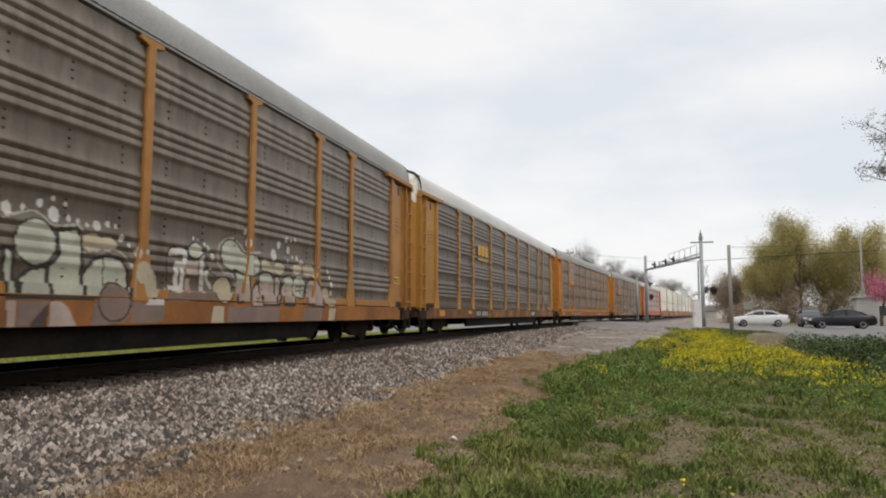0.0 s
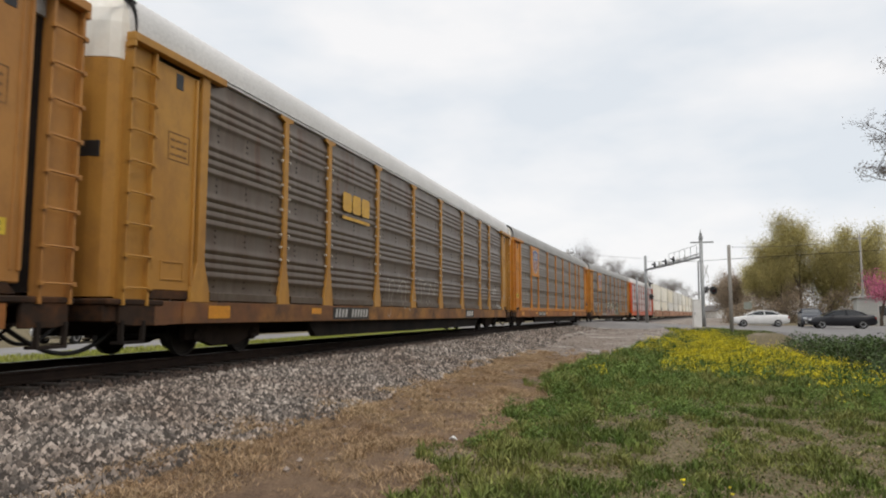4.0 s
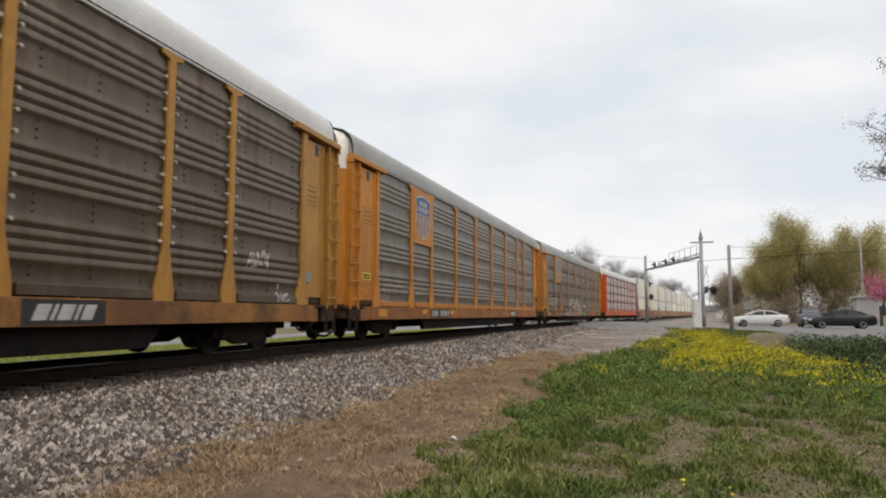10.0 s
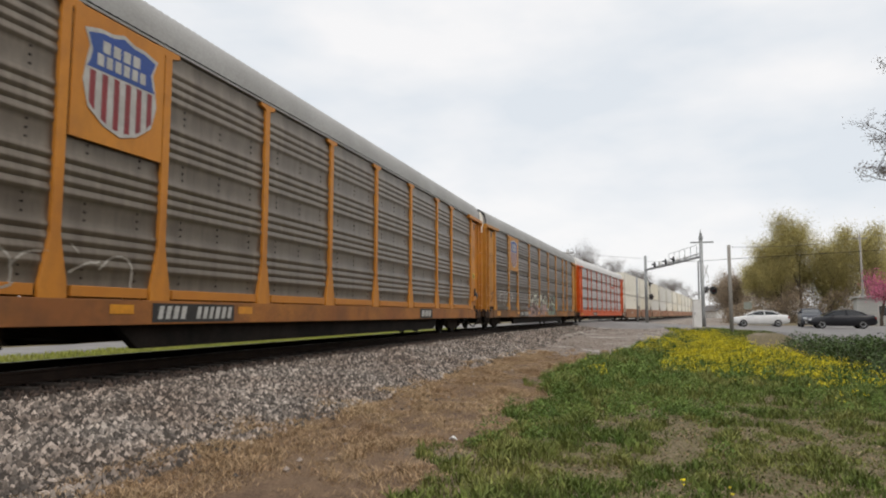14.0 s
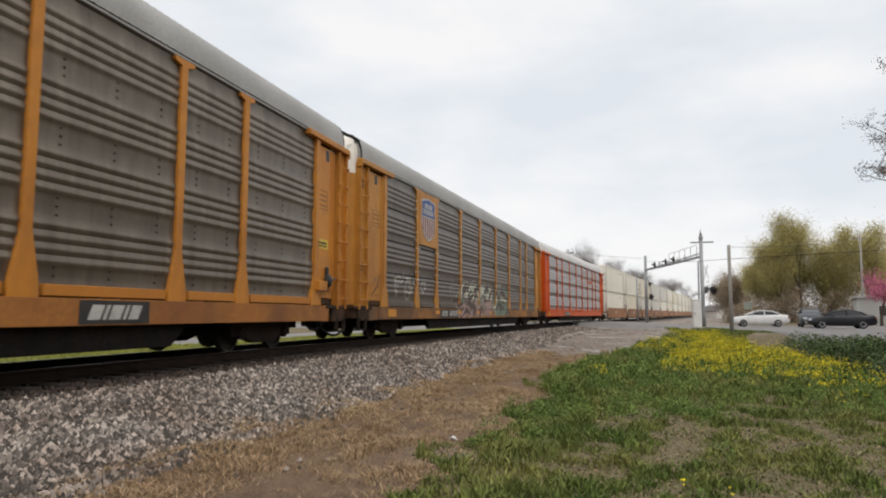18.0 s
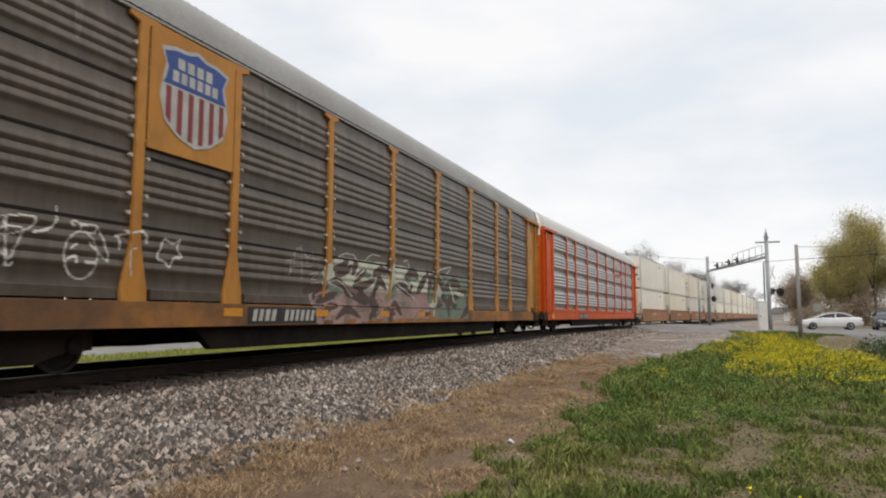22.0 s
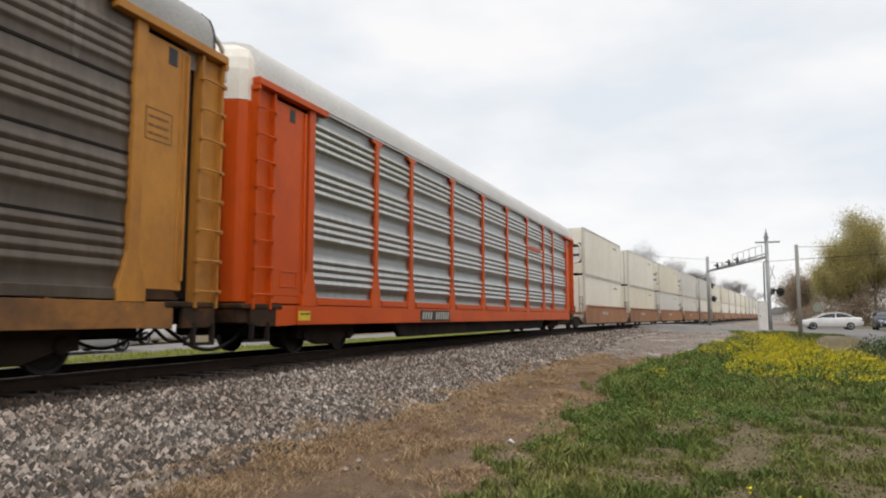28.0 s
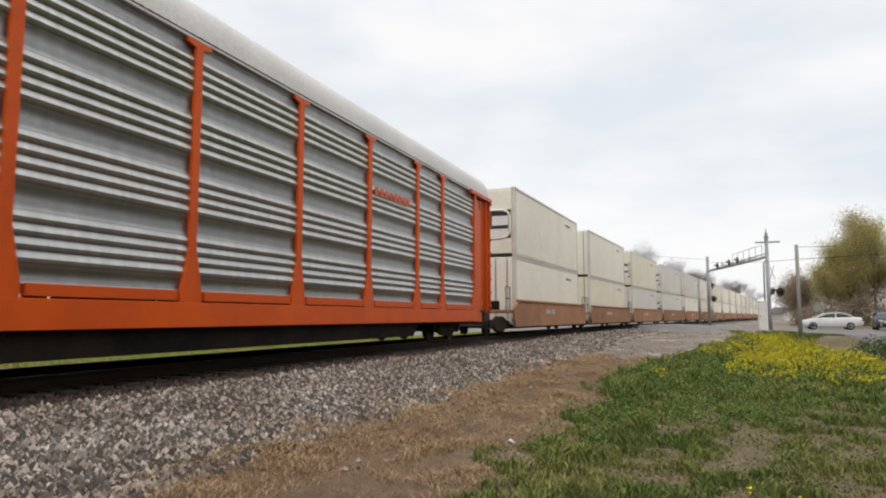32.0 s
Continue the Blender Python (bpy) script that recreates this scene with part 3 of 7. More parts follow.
        k["step", s] = Geo().box(0.62, 1.10, *slab_y(-1.5, -1.3), 0.30, 0.34).box(0.62, 0.67, *slab_y(-1.5, -1.42), 0.34, 0.64).box(1.05, 1.10, *slab_y(-1.5, -1.42), 0.34, 0.64).mesh("step", 0.004)
        k["hand_hole", s] = Geo().box(1.62, 1.80, *slab_y(-1.466, -1.40), 4.40, 4.66).mesh("hand_hole", 0.004)
    k["end_beam"] = Geo().box(0.34, 0.60, -1.42, 1.42, 0.62, 0.96).box(0.32, 1.5, -1.49, 1.49, 0.865, 0.955).mesh("end_beam", 0.02)
    k["coupler"] = Geo().box(0.10, 1.0, -0.09, 0.09, 0.60, 0.80).prism([(-0.08, -0.16), (0.16, -0.2), (0.2, 0.14), (0.02, 0.2), (-0.10, 0.06)], "z", 0.56, 0.86).mesh("coupler", 0.015)
    k["hose"] = Geo().tube(bent([(0.45, -0.62, 0.72), (0.25, -0.62, 0.52), (0.02, -0.6, 0.36), (-0.3, -0.58, 0.34), (-0.55, -0.56, 0.50), (-0.7, -0.5, 0.66)]), 0.028, 7).mesh("hose", smooth=True)
    k["air_line"] = Geo().tube(bent([(1.1, -0.95, 0.58), (0.75, -0.98, 0.34), (0.3, -1.0, 0.20), (-0.1, -1.0, 0.22), (-0.45, -0.98, 0.36), (-0.8, -0.95, 0.58)]), 0.032, 7).mesh("pipe", smooth=True)
    k["cable"] = Geo().tube(bent([(0.70, -1.42, 5.42), (0.60, -1.36, 5.47), (0.3, -1.32, 5.48), (-0.05, -1.32, 5.47), (-0.4, -1.34, 5.46), (-0.68, -1.40, 5.44)]), 0.026, 6).mesh("cable", smooth=True)
    k["corner_rail"] = Geo().tube(bent([(0.86, 1.40, 5.26), (0.62, 1.44, 5.22), (0.42, 1.45, 5.08), (0.34, 1.45, 4.86), (0.33, 1.45, 4.55)]), 0.04, 8).mesh("corner_rail", smooth=True)
    k["slot_plate"] = Geo().prism([(0.388, -1.16), (0.308, -0.86), (0.45, -0.86), (0.55, -1.16)], "z", 3.02, 3.26).mesh("door_slot", 0.004)
    g = Geo()
    for a, b, c, d in ((1.40, 1.95, 1.27, 1.30), (1.40, 1.95, 1.55, 1.58), (1.40, 1.43, 1.30, 1.55), (1.92, 1.95, 1.30, 1.55)):
        g.box(a, b, -1.472, -1.455, c, d)
    k["kick_frame"] = g.mesh("kick_frame", 0.004)
    # trucks
    g = Geo()
    for y in (-1.02, 1.02):
        g.prism([(-1.15, 0.30), (-1.15, 0.55), (-0.75, 0.60), (-0.35, 0.74), (0.35, 0.74), (0.75, 0.60), (1.15, 0.55), (1.15, 0.30), (0.75, 0.28),
                 (0.35, 0.16), (-0.35, 0.16), (-0.75, 0.28)], "y", y - 0.07, y + 0.07)
    g.box(-0.22, 0.22, -1.0, 1.0, 0.34, 0.62)
    k["truck_frame"] = g.mesh("truck_frame", 0.012)
    g = Geo()
    g.lathe([(0.055, 0.2), (0.065, 0.26), (0.055, 0.32), (0.065, 0.38), (0.055, 0.44), (0.055, 0.5)], "z", (0, 0, 0), 8)
    k["spring"] = g.mesh("spring")
    g = Geo().lathe([(0.07, -1.1), (0.07, 1.1)], "y", (0, 0, 0), 10)
    for s in (1, -1):
        g.lathe([(0.10, 0.78 * s - 0.07), (0.10, 0.78 * s - 0.03), (0.30, 0.78 * s - 0.02), (0.32, 0.78 * s - 0.055), (0.365, 0.78 * s - 0.065),
                 (0.355, 0.78 * s + 0.06), (0.31, 0.78 * s + 0.06), (0.29, 0.78 * s + 0.02), (0.11, 0.78 * s + 0.03), (0.10, 0.78 * s + 0.09)], "y", (0, 0, 0), 28)
    k["wheelset"] = g.mesh("wheelset")
    g = Geo()
    g.lathe([(0.12, -1.02), (0.12, -1.13), (0.09, -1.15)], "y", (0, 0, 0), 12)
    for q in range(3):
        a = q * math.tau / 3
        g.lathe([(0.018, -1.14), (0.018, -1.165)], "y", (0.06 * math.cos(a), 0, 0.06 * math.sin(a)), 6)
    k["bearing_cap"] = g.mesh("bearing_cap")
    return k


RACK = rack_meshes()
TRUCK = material("grimy truck casting", (0.040, 0.030, 0.025), (0.024, 0.019, 0.016), rough=0.85, scale=3, grime=(0.06, 0.038, 0.025), grime_amount=0.25, spec=0.1)
WHEEL = material("worn wheel steel", (0.034, 0.027, 0.022), (0.022, 0.018, 0.016), rough=0.65, metal=0.3, scale=5)
SOOT = material("sooty rusted end sill", (0.045, 0.028, 0.019), (0.024, 0.017, 0.013), rough=0.8, scale=1.6, fine=16, bump=0.08, grime=(0.15, 0.062, 0.024), grime_amount=0.4, grime_scale=2.0, spec=0.15)
STUD = material("bare bolt heads", (0.55, 0.50, 0.42), (0.45, 0.40, 0.34), rough=0.5, scale=5, bump=0)
RUBBER = material("black rubber hose", (0.018, 0.018, 0.018), (0.03, 0.028, 0.026), rough=0.7, scale=6, bump=0.05)
MARK_WHITE = material("white stencil paint", (0.52, 0.51, 0.48), (0.40, 0.39, 0.36), rough=0.6, scale=4, bump=0.02)
PIPE_WHITE = material("chalky white pipe", (0.80, 0.78, 0.73), (0.70, 0.67, 0.60), rough=0.55, scale=4, bump=0.02)
MARK_BLACK = material("black stencil panel", (0.028, 0.027, 0.026), (0.045, 0.04, 0.036), rough=0.7, scale=3, bump=0.02)
MARK_FAINT = material("faded brown stencil", (0.20, 0.10, 0.035), (0.26, 0.13, 0.04), rough=0.7, scale=3, bump=0.02)
MARK_YELLOW = material("reflective yellow tape", (0.68, 0.29, 0.018), (0.55, 0.22, 0.018), rough=0.45, scale=4, bump=0.02)
MARK_LABEL = material("yellow warning sign", (0.75, 0.55, 0.04), (0.66, 0.47, 0.04), rough=0.5, scale=4, bump=0.02)
MARK_BLUE = material("blue enamel", (0.025, 0.07, 0.30), (0.035, 0.08, 0.26), rough=0.5, scale=3, bump=0.02)
MARK_RED = material("dark red enamel", (0.26, 0.03, 0.035), (0.20, 0.03, 0.035), rough=0.5, scale=3, bump=0.02)
MARK_GOLD = material("golden enamel", (0.68, 0.39, 0.04), (0.56, 0.31, 0.04), rough=0.5, scale=3, bump=0.02)
MARK_ORANGE = material("orange enamel", (0.60, 0.11, 0.035), (0.5, 0.09, 0.03), rough=0.5, scale=3, bump=0.02)
ROLLING = []          # (thing, front at the start, pivots)
SPINNING = []         # wheelsets with their place in the truck


def truck(parent, x, paint=None):
    t = put("truck", RACK["truck_frame"], TRUCK, parent, pose(x, 0, 0), "dark cast steel truck")
    for y in (-1.02, 1.02):
        for dx in (-0.14, 0.0, 0.14):
            put("spring", RACK["spring"], WHEEL, t, pose(dx, y, 0))
    for dx in (-0.86, 0.86):
        w = put("wheelset", RACK["wheelset"], WHEEL, t, pose(dx, 0, 0.365))
        SPINNING.append((w, dx))
        for turn in (0, 180):
            put("bearing_cap", RACK["bearing_cap"], TRUCK, t, pose(dx, 0, 0.365, 0, 0, turn))
    return t


def bars(geo, x0, z, widths, h, gap, y, slant=0.0):
    """A row of plain strokes standing for unreadable or withheld characters."""
    x = x0
    for w in widths:
        if w:
            geo.prism([(x, z), (x + w, z), (x + w + slant, z + h), (x + slant, z + h)], "y", y - 0.004, y)
        x += (w or 0.14) + gap
    return geo


def auto_rack(name, front, yellow, screen_mat, roof_mat, cap_mat, label, seams=False, bolts=True, number_at=6.0,
              trademark_at=None, dark_sill=None, tape=(), posts=POSTS, kick=None, studs=False, labels=(True, True), data=True, cable=False, deep=False, strap=True, pipes=False):
    car = tagged(empty(name), label, "railcar", group="auto rack cars")
    half = pose(LEN, 0, 0, 0, 0, 180)
    for side in (Matrix.Identity(4), half):
        near = side != half
        tail = side @ pose(0 if near else -0.2, 0, 0)
        for a, b in zip(posts, posts[1:]):
            w = round(b - a, 2)
            at = side @ pose(a, 0, 0)
            s = put("screen", RACK["deep_screen" if deep else "screen", w], screen_mat, car, at, "ribbed weathered steel screen")
            if near and bolts:
                put("bolts", RACK["bolts", w], STEEL_DARK, s)
            if seams and near:
                for z in (1.95, 2.92, 3.90):
                    put("seam", RACK["seam", w], STEEL_DARK, s, pose(0, 0, z))
            put("kick_plate", RACK["kick", w], kick or yellow, car, at)
        for i, x in enumerate(posts):
            end = i in (0, len(posts) - 1)
            pst = put("end_post" if end else "post", RACK["end_post" if end else "post"], yellow, car, side @ pose(x, 0, 0))
            if near and studs and not end:
                put("bolts", RACK["studs"], STUD, pst)
        put("side_sill", RACK["sill"], dark_sill or yellow, car, side)
        put("eave_rail", RACK["eave"], roof_mat, car, side)
        put("skirt", RACK["skirt"], STEEL_DARK, car, side)
        put("end_door", RACK["end_door"], yellow, car, side)
        put("end_cap", RACK["end_cap"], cap_mat if near else roof_mat, car, side, "white end cap" if near else "")
        put("end_beam", RACK["end_beam"], SOOT, car, side)
        put("coupler", RACK["coupler"], TRUCK, car, side)
        put("hose", RACK["hose"], RUBBER, car, side)
        put("pipe", RACK["air_line"], RUBBER, car, side)
        if strap:
            put("inspection_slot", RACK["slot_plate"], BLACK_PAINT, car, side, "dark slot across the end door")
        put("door_slot", RACK["slot"], STEEL_DARK, car, tail, "dark gap beside the end door")
        for s in (1, -1):
            put("ladder_panel", RACK["ladder_panel", s], yellow, car, tail)
            lad = put("ladder", RACK["stile", s], yellow, car, tail @ pose(0.62, 0, 0))
            put("stile", RACK["stile", s], yellow, lad, pose(0.48, 0, 0))
            for r in range(8):
                put("rung", RACK["rung", s], yellow, lad, pose(-0.62, 0, 1.12 + r * 0.47))
            d = put("door_panel", RACK["door_panel", s], yellow, car, tail)
            put("door_rib", RACK["door_rib", s], yellow, d)
            put("door_foot", RACK["foot", s], SOOT if dark_sill else yellow, d)
            put("hand_hole", RACK["hand_hole", s], BLACK_PAINT, d, None, "dark square opening")
            if s == 1:
                put("kick_frame", RACK["kick_frame"], yellow, d)
            put("end_eave", RACK["end_eave", s], yellow, car, tail)
            put("end_sill", RACK["bracket", s], dark_sill or yellow, car, side)
            put("corner_sill", RACK["corner_sill", s], SOOT, car, tail, "sooty end of the sill")
            put("step", RACK["step", s], STEEL_DARK, car, tail)
    if cable:
        put("cable", RACK["cable"], RUBBER, car)
    if pipes:
        for y in (0, -0.5):
            put("corner_rail", RACK["corner_rail"], PIPE_WHITE, car, half @ pose(0, y, 0), "white painted pipe bent over the roof corner")
    put("roof", RACK["roof"], roof_mat, car, None, "ribbed pale metal roof")
    if strap:
        put("roof_strap", RACK["strap"], RUBBER, car, None, "black strap round the roof end")
        put("roof_strap", RACK["strap"], RUBBER, car, half, "black strap round the roof end")
    put("deck", RACK["deck"], STEEL_DARK, car)
    put("centre_sill", RACK["centre_sill"], STEEL_DARK, car)
    for x in (3.7, LEN - 3.7):
        truck(car, x)
    # stencils on the near side
    y = -1.503
    panel = part("number_panel", Geo().box(number_at, number_at + 2.12, y - 0.003, y, 0.61, 0.90), MARK_BLACK, car, "black panel with white stencilled characters")
    part("number", bars(Geo(), number_at + 0.12, 0.66, (.10, .10, .11, .11, 0, .10, .10, .09, .11, .10, .10), 0.20, 0.072, y - 0.004, 0.05), MARK_WHITE, panel)
    for x in tape:
        part("reflector", Geo().box(x, x + 0.62, y - 0.004, y, 0.66, 0.88) if x < 3 else Geo().box(x, x + 0.46, y - 0.004, y, 0.74, 0.87), MARK_YELLOW, car, "yellow reflective tape")
    if trademark_at:
        pn = part("emblem_panel", Geo().box(trademark_at, trademark_at + 1.35, y - 0.003, y, 0.60, 0.92), MARK_BLACK, car)
        part("emblem", bars(Geo(), trademark_at + 0.14, 0.66, (.22, .06, .22, .06, .2), 0.2, 0.05, y - 0.004, 0.09), MARK_WHITE, pn)
    for x, z, w, h, m in ((1.48, 3.2, 0.52, 0.46, None), (1.40, 1.66, 0.56, 0.20, MARK_LABEL)):
        for flip in (False, True):
            if m and not labels[flip] or not m and not data:
                continue
            xx = LEN - x - w if flip else x
            g = Geo()
            if m:
                g.box(xx, xx + w, -1.466, -1.461, z, z + h)
                lab = part("label", g, m, car, "small yellow label with black bars")
                part("text", bars(bars(Geo(), xx + 0.06, z + 0.11, (.1, .14, .12), 0.05, 0.03, -1.466), xx + 0.06, z + 0.04, (.16, .1, .1), 0.04, 0.03, -1.466), MARK_BLACK, lab)
            else:
                for a, b, c, d in ((0, w, 0, .018), (0, w, h - .018, h), (0, .018, 0, h), (w - .018, w, 0, h)):
                    g.box(xx + a, xx + b, -1.464, -1.461, z + c, z + d)
                for r in range(3):
                    bars(g, xx + 0.06, z + 0.08 + r * 0.12, (.10, .15, .09), 0.035, 0.025, -1.461)
                part("data_box", g, MARK_FAINT, car, "stencilled data box")
    ROLLING.append((car, front, 3.7, LEN - 3.7))
    return car


def rack_paints(tag, base, other, grime, screen, screen2, streak, sill_grime=0.16, rough=0.38, metal=0.6):
    """Paint and screen materials of one car, with their texture in the car's axes."""
    paint = material(tag + " paint", base, other, rough=0.48, scale=0.6, fine=30, bump=0.03, speck=0.14, spec=0.24, grime=grime, grime_amount=sill_grime, grime_scale=2.2, stretch=(1, 1, 0.6))
    scr = material(tag + " screen", screen, screen2, rough=rough, metal=metal, scale=0.5, fine=5.5, speck=0.75, bump=0.05, grime=streak, grime_amount=0.40, grime_scale=1.3, stretch=(1.6, 1, 0.34))
    return paint, scr


def shield(car, x0, x1, paint):
    """A painted emblem board between two posts: blue upper field, red and white stripes, white rim."""
    y = -1.522
    board = part("emblem_board", Geo().box(x0 + 0.11, x1 - 0.11, y + 0.02, y + 0.05, 3.05, 4.86), paint, car, "painted yellow emblem board", 0.006)
    cx, w, zt, zb = (x0 + x1) / 2, (x1 - x0) * 0.36, 4.72, 3.22
    h = zt - zb

    def outline(k):
        base = [(0, 0), (0.45, 0.06), (0.85, 0.19), (1.0, 0.42), (0.93, 0.62), (0.86, 0.75), (1.0, 0.90), (0.62, 0.95), (0.30, 0.955), (0, 1.0)]
        pts = base + [(-a, b) for a, b in base[-2:0:-1]]
        return [(cx + a * w * k, zb + h / 2 + (b - 0.5) * h * k) for a, b in pts]
    rim = part("shield", Geo().prism(outline(1.0), "y", y + 0.008, y + 0.018), MARK_WHITE, board, "white rimmed shield emblem")
    top = [(a, max(b, zb + h * 0.56)) for a, b in outline(0.92)]
    part("field", Geo().prism([p for i, p in enumerate(top) if p != top[i - 1]], "y", y + 0.004, y + 0.007), MARK_BLUE, board, "blue upper field")
    g = Geo()
    for i in range(6):
        xa = cx - w * 0.84 + i * w * 0.31
        low = lambda x: zb + h * (0.05 + 0.19 * abs((x - cx) / (w * 0.85)) ** 2.2)
        g.prism([(xa, low(xa)), (xa + w * 0.14, low(xa + w * 0.14)), (xa + w * 0.14, zb + h * 0.54), (xa, zb + h * 0.54)], "y", y + 0.004, y + 0.007)
    part("stripes", g, MARK_RED, board, "dark red stripes")
    g = Geo()
    bars(g, cx - w * 0.55, zb + h * 0.74, (w * .19,) * 4, h * 0.11, w * .08, y + 0.004)
    bars(g, cx - w * 0.68, zb + h * 0.605, (w * .16,) * 6, h * 0.11, w * .07, y + 0.004)
    part("band", g, MARK_WHITE, board)


RUST = (0.17, 0.085, 0.035)
YELLOW_A, SCREEN_A = rack_paints("ochre", (0.46, 0.225, 0.062), (0.38, 0.175, 0.048), RUST, (0.290, 0.236, 0.186), (0.225, 0.185, 0.146), (0.075, 0.055, 0.042), 0.24)
YELLOW_B, SCREEN_B = rack_paints("golden", (0.47, 0.245, 0.052), (0.40, 0.195, 0.042), RUST, (0.190, 0.147, 0.110), (0.140, 0.107, 0.080), (0.085, 0.047, 0.028), 0.26)
YELLOW_C, SCREEN_C = rack_paints("amber", (0.58, 0.238, 0.034), (0.46, 0.175, 0.028), RUST, (0.262, 0.218, 0.168), (0.200, 0.165, 0.128), (0.085, 0.065, 0.050), 0.2)
YELLOW_D, SCREEN_D = rack_paints("buff", (0.52, 0.238, 0.044), (0.42, 0.178, 0.034), RUST, (0.200, 0.164, 0.131), (0.150, 0.122, 0.098), (0.066, 0.054, 0.045), 0.26)
ORANGE_E, SCREEN_E = rack_paints("orange", (0.60, 0.088, 0.006), (0.52, 0.072, 0.006), (0.20, 0.035, 0.015), (0.68, 0.68, 0.65), (0.58, 0.58, 0.555), (0.44, 0.44, 0.42), 0.14, 0.32, 0.85)
ORANGE_E.node_tree.nodes["Principled BSDF"].inputs["Roughness"].default_value = 0.42
# dark tone of the recessed bands and how strongly each car takes it
for m, band_tone, amount in ((SCREEN_A, (0.07, 0.06, 0.05), 0.3), (SCREEN_B, (0.07, 0.058, 0.048), 0.22), (SCREEN_C, (0.07, 0.06, 0.05), 0.4), (SCREEN_D, (0.06, 0.05, 0.045), 0.35), (SCREEN_E, (0.10, 0.10, 0.10), 0.82)):
    darken_bands(m, band_tone, amount, 1.468 if m == SCREEN_E else 1.452)
ROOF_GREY = material("grey roof sheet", (0.40, 0.39, 0.37), (0.33, 0.32, 0.30), rough=0.5, metal=0.3, scale=0.6, bump=0.04)
ROOF_WHITE = material("white roof sheet", (0.70, 0.69, 0.67), (0.62, 0.61, 0.59), rough=0.45, scale=0.6, bump=0.04)
CAP_WHITE = material("chalky white end", (0.88, 0.86, 0.80), (0.83, 0.80, 0.73), rough=0.6, scale=1.2, fine=8, bump=0.0, speck=0.12, grime=(0.60, 0.50, 0.36), grime_amount=0.2)

SILL_A = material("rusty ochre sill", (0.42, 0.165, 0.032), (0.25, 0.092, 0.028), rough=0.7, scale=0.5, fine=16, bump=0.06, grime=(0.12, 0.055, 0.025), grime_amount=0.4, grime_scale=1.1)
SILL_B = material("rust brown sill", (0.36, 0.165, 0.035), (0.17, 0.068, 0.028), rough=0.7, scale=0.4, fine=16, bump=0.06, grime=(0.075, 0.04, 0.022), grime_amount=0.7, grime_scale=1.0)
SILL_D = material("dark stained sill", (0.44, 0.185, 0.036), (0.16, 0.078, 0.034), rough=0.7, scale=0.35, fine=16, bump=0.06, grime=(0.05, 0.035, 0.025), grime_amount=0.5, grime_scale=0.9)
C0 = 21.36 - LEN
rack_a = auto_rack("auto_rack_car", C0, YELLOW_A, SCREEN_A, ROOF_GREY, CAP_WHITE, "ochre auto rack railcar with graffiti on dull ribbed screens", number_at=3.0, tape=(9.0,), dark_sill=SILL_A, labels=(False, True))
rack_b = auto_rack("auto_rack_car", 21.38, YELLOW_B, SCREEN_B, ROOF_WHITE, CAP_WHITE, "golden yellow auto rack railcar with rust-streaked grey screens", number_at=7.35, trademark_at=19.3, posts=POSTS_LONG, dark_sill=SILL_B, kick=SCREEN_B, studs=True, tape=(2.6, 6.3), labels=(False, False), cable=True, pipes=True)
rack_c = auto_rack("auto_rack_car", 49.95, YELLOW_C, SCREEN_C, ROOF_GREY, CAP_WHITE, "amber auto rack railcar with shield emblem and grey screens", number_at=6.95, trademark_at=19.6, tape=(2.45, 6.1, 9.2), dark_sill=SILL_A, labels=(True, False))
rack_d = auto_rack("auto_rack_car", 78.53, YELLOW_D, SCREEN_D, ROOF_GREY, CAP_WHITE, "buff auto rack railcar with dark seamed screens and green-pink graffiti", seams=True, posts=POSTS_LONG, dark_sill=SILL_D, kick=SCREEN_D, studs=True, bolts=False, number_at=7.5, tape=(2.6, 6.9, 9.6, 12.4, 14.6), labels=(False, False), cable=True, pipes=True)
rack_e = auto_rack("auto_rack_car", 107.2, ORANGE_E, SCREEN_E, ROOF_WHITE, CAP_WHITE, "bright orange auto rack railcar with clean silver ribbed screens", number_at=7.65, bolts=False, tape=(), labels=(False, False), data=False, deep=True, strap=False)
tag = part("label", Geo().box(1.98, 2.38, -1.508, -1.501, 0.66, 0.84), MARK_LABEL, rack_e, "small yellow label with black bars on the sill")
part("text", bars(Geo(), 2.04, 0.77, (.12, .1, .06), 0.03, 0.02, -1.508), MARK_BLACK, tag)
rear_c = pose(LEN, 0, 0, 0, 0, 180)
tag = part("label", Geo().box(LEN - 2.0, LEN - 1.44, -1.466, -1.461, 2.27, 2.49), MARK_LABEL, rack_c, "small yellow label with black bars on the end door")
part("text", bars(bars(Geo(), LEN - 1.94, 2.38, (.1, .14, .12), 0.05, 0.03, -1.466), LEN - 1.94, 2.31, (.16, .1, .1), 0.04, 0.03, -1.466), MARK_BLACK, tag)
part("brake_box", Geo().box(1.70, 2.14, 1.46, 1.60, 1.28, 1.50), YELLOW_C, rack_c, "small yellow box on the end door", 0.01, at=rear_c)
part("hand_brake", Geo().lathe([(0.10, 1.47), (0.15, 1.50), (0.15, 1.57), (0.06, 1.61)], "y", (1.52, 0, 1.52), 14).box(1.47, 1.57, 1.47, 1.52, 1.28, 1.84).tube([(1.52, 1.5, 1.6), (1.2, 1.5, 1.55), (1.0, 1.48, 1.6)], 0.02, 5), BLACK_PAINT, rack_c, "black hand brake lever housing", at=rear_c)
part("reflector_disc", Geo().lathe([(0.13, 1.462), (0.13, 1.478), (0.10, 1.484)], "y", (1.86, 0, 1.56), 18), GALV, rack_b, "round pale disc on the end door", at=rear_c)
DOOR_INK = material("brown marker paint", (0.10, 0.055, 0.025), (0.14, 0.07, 0.03), rough=0.6, scale=5, bump=0)
g = Geo()
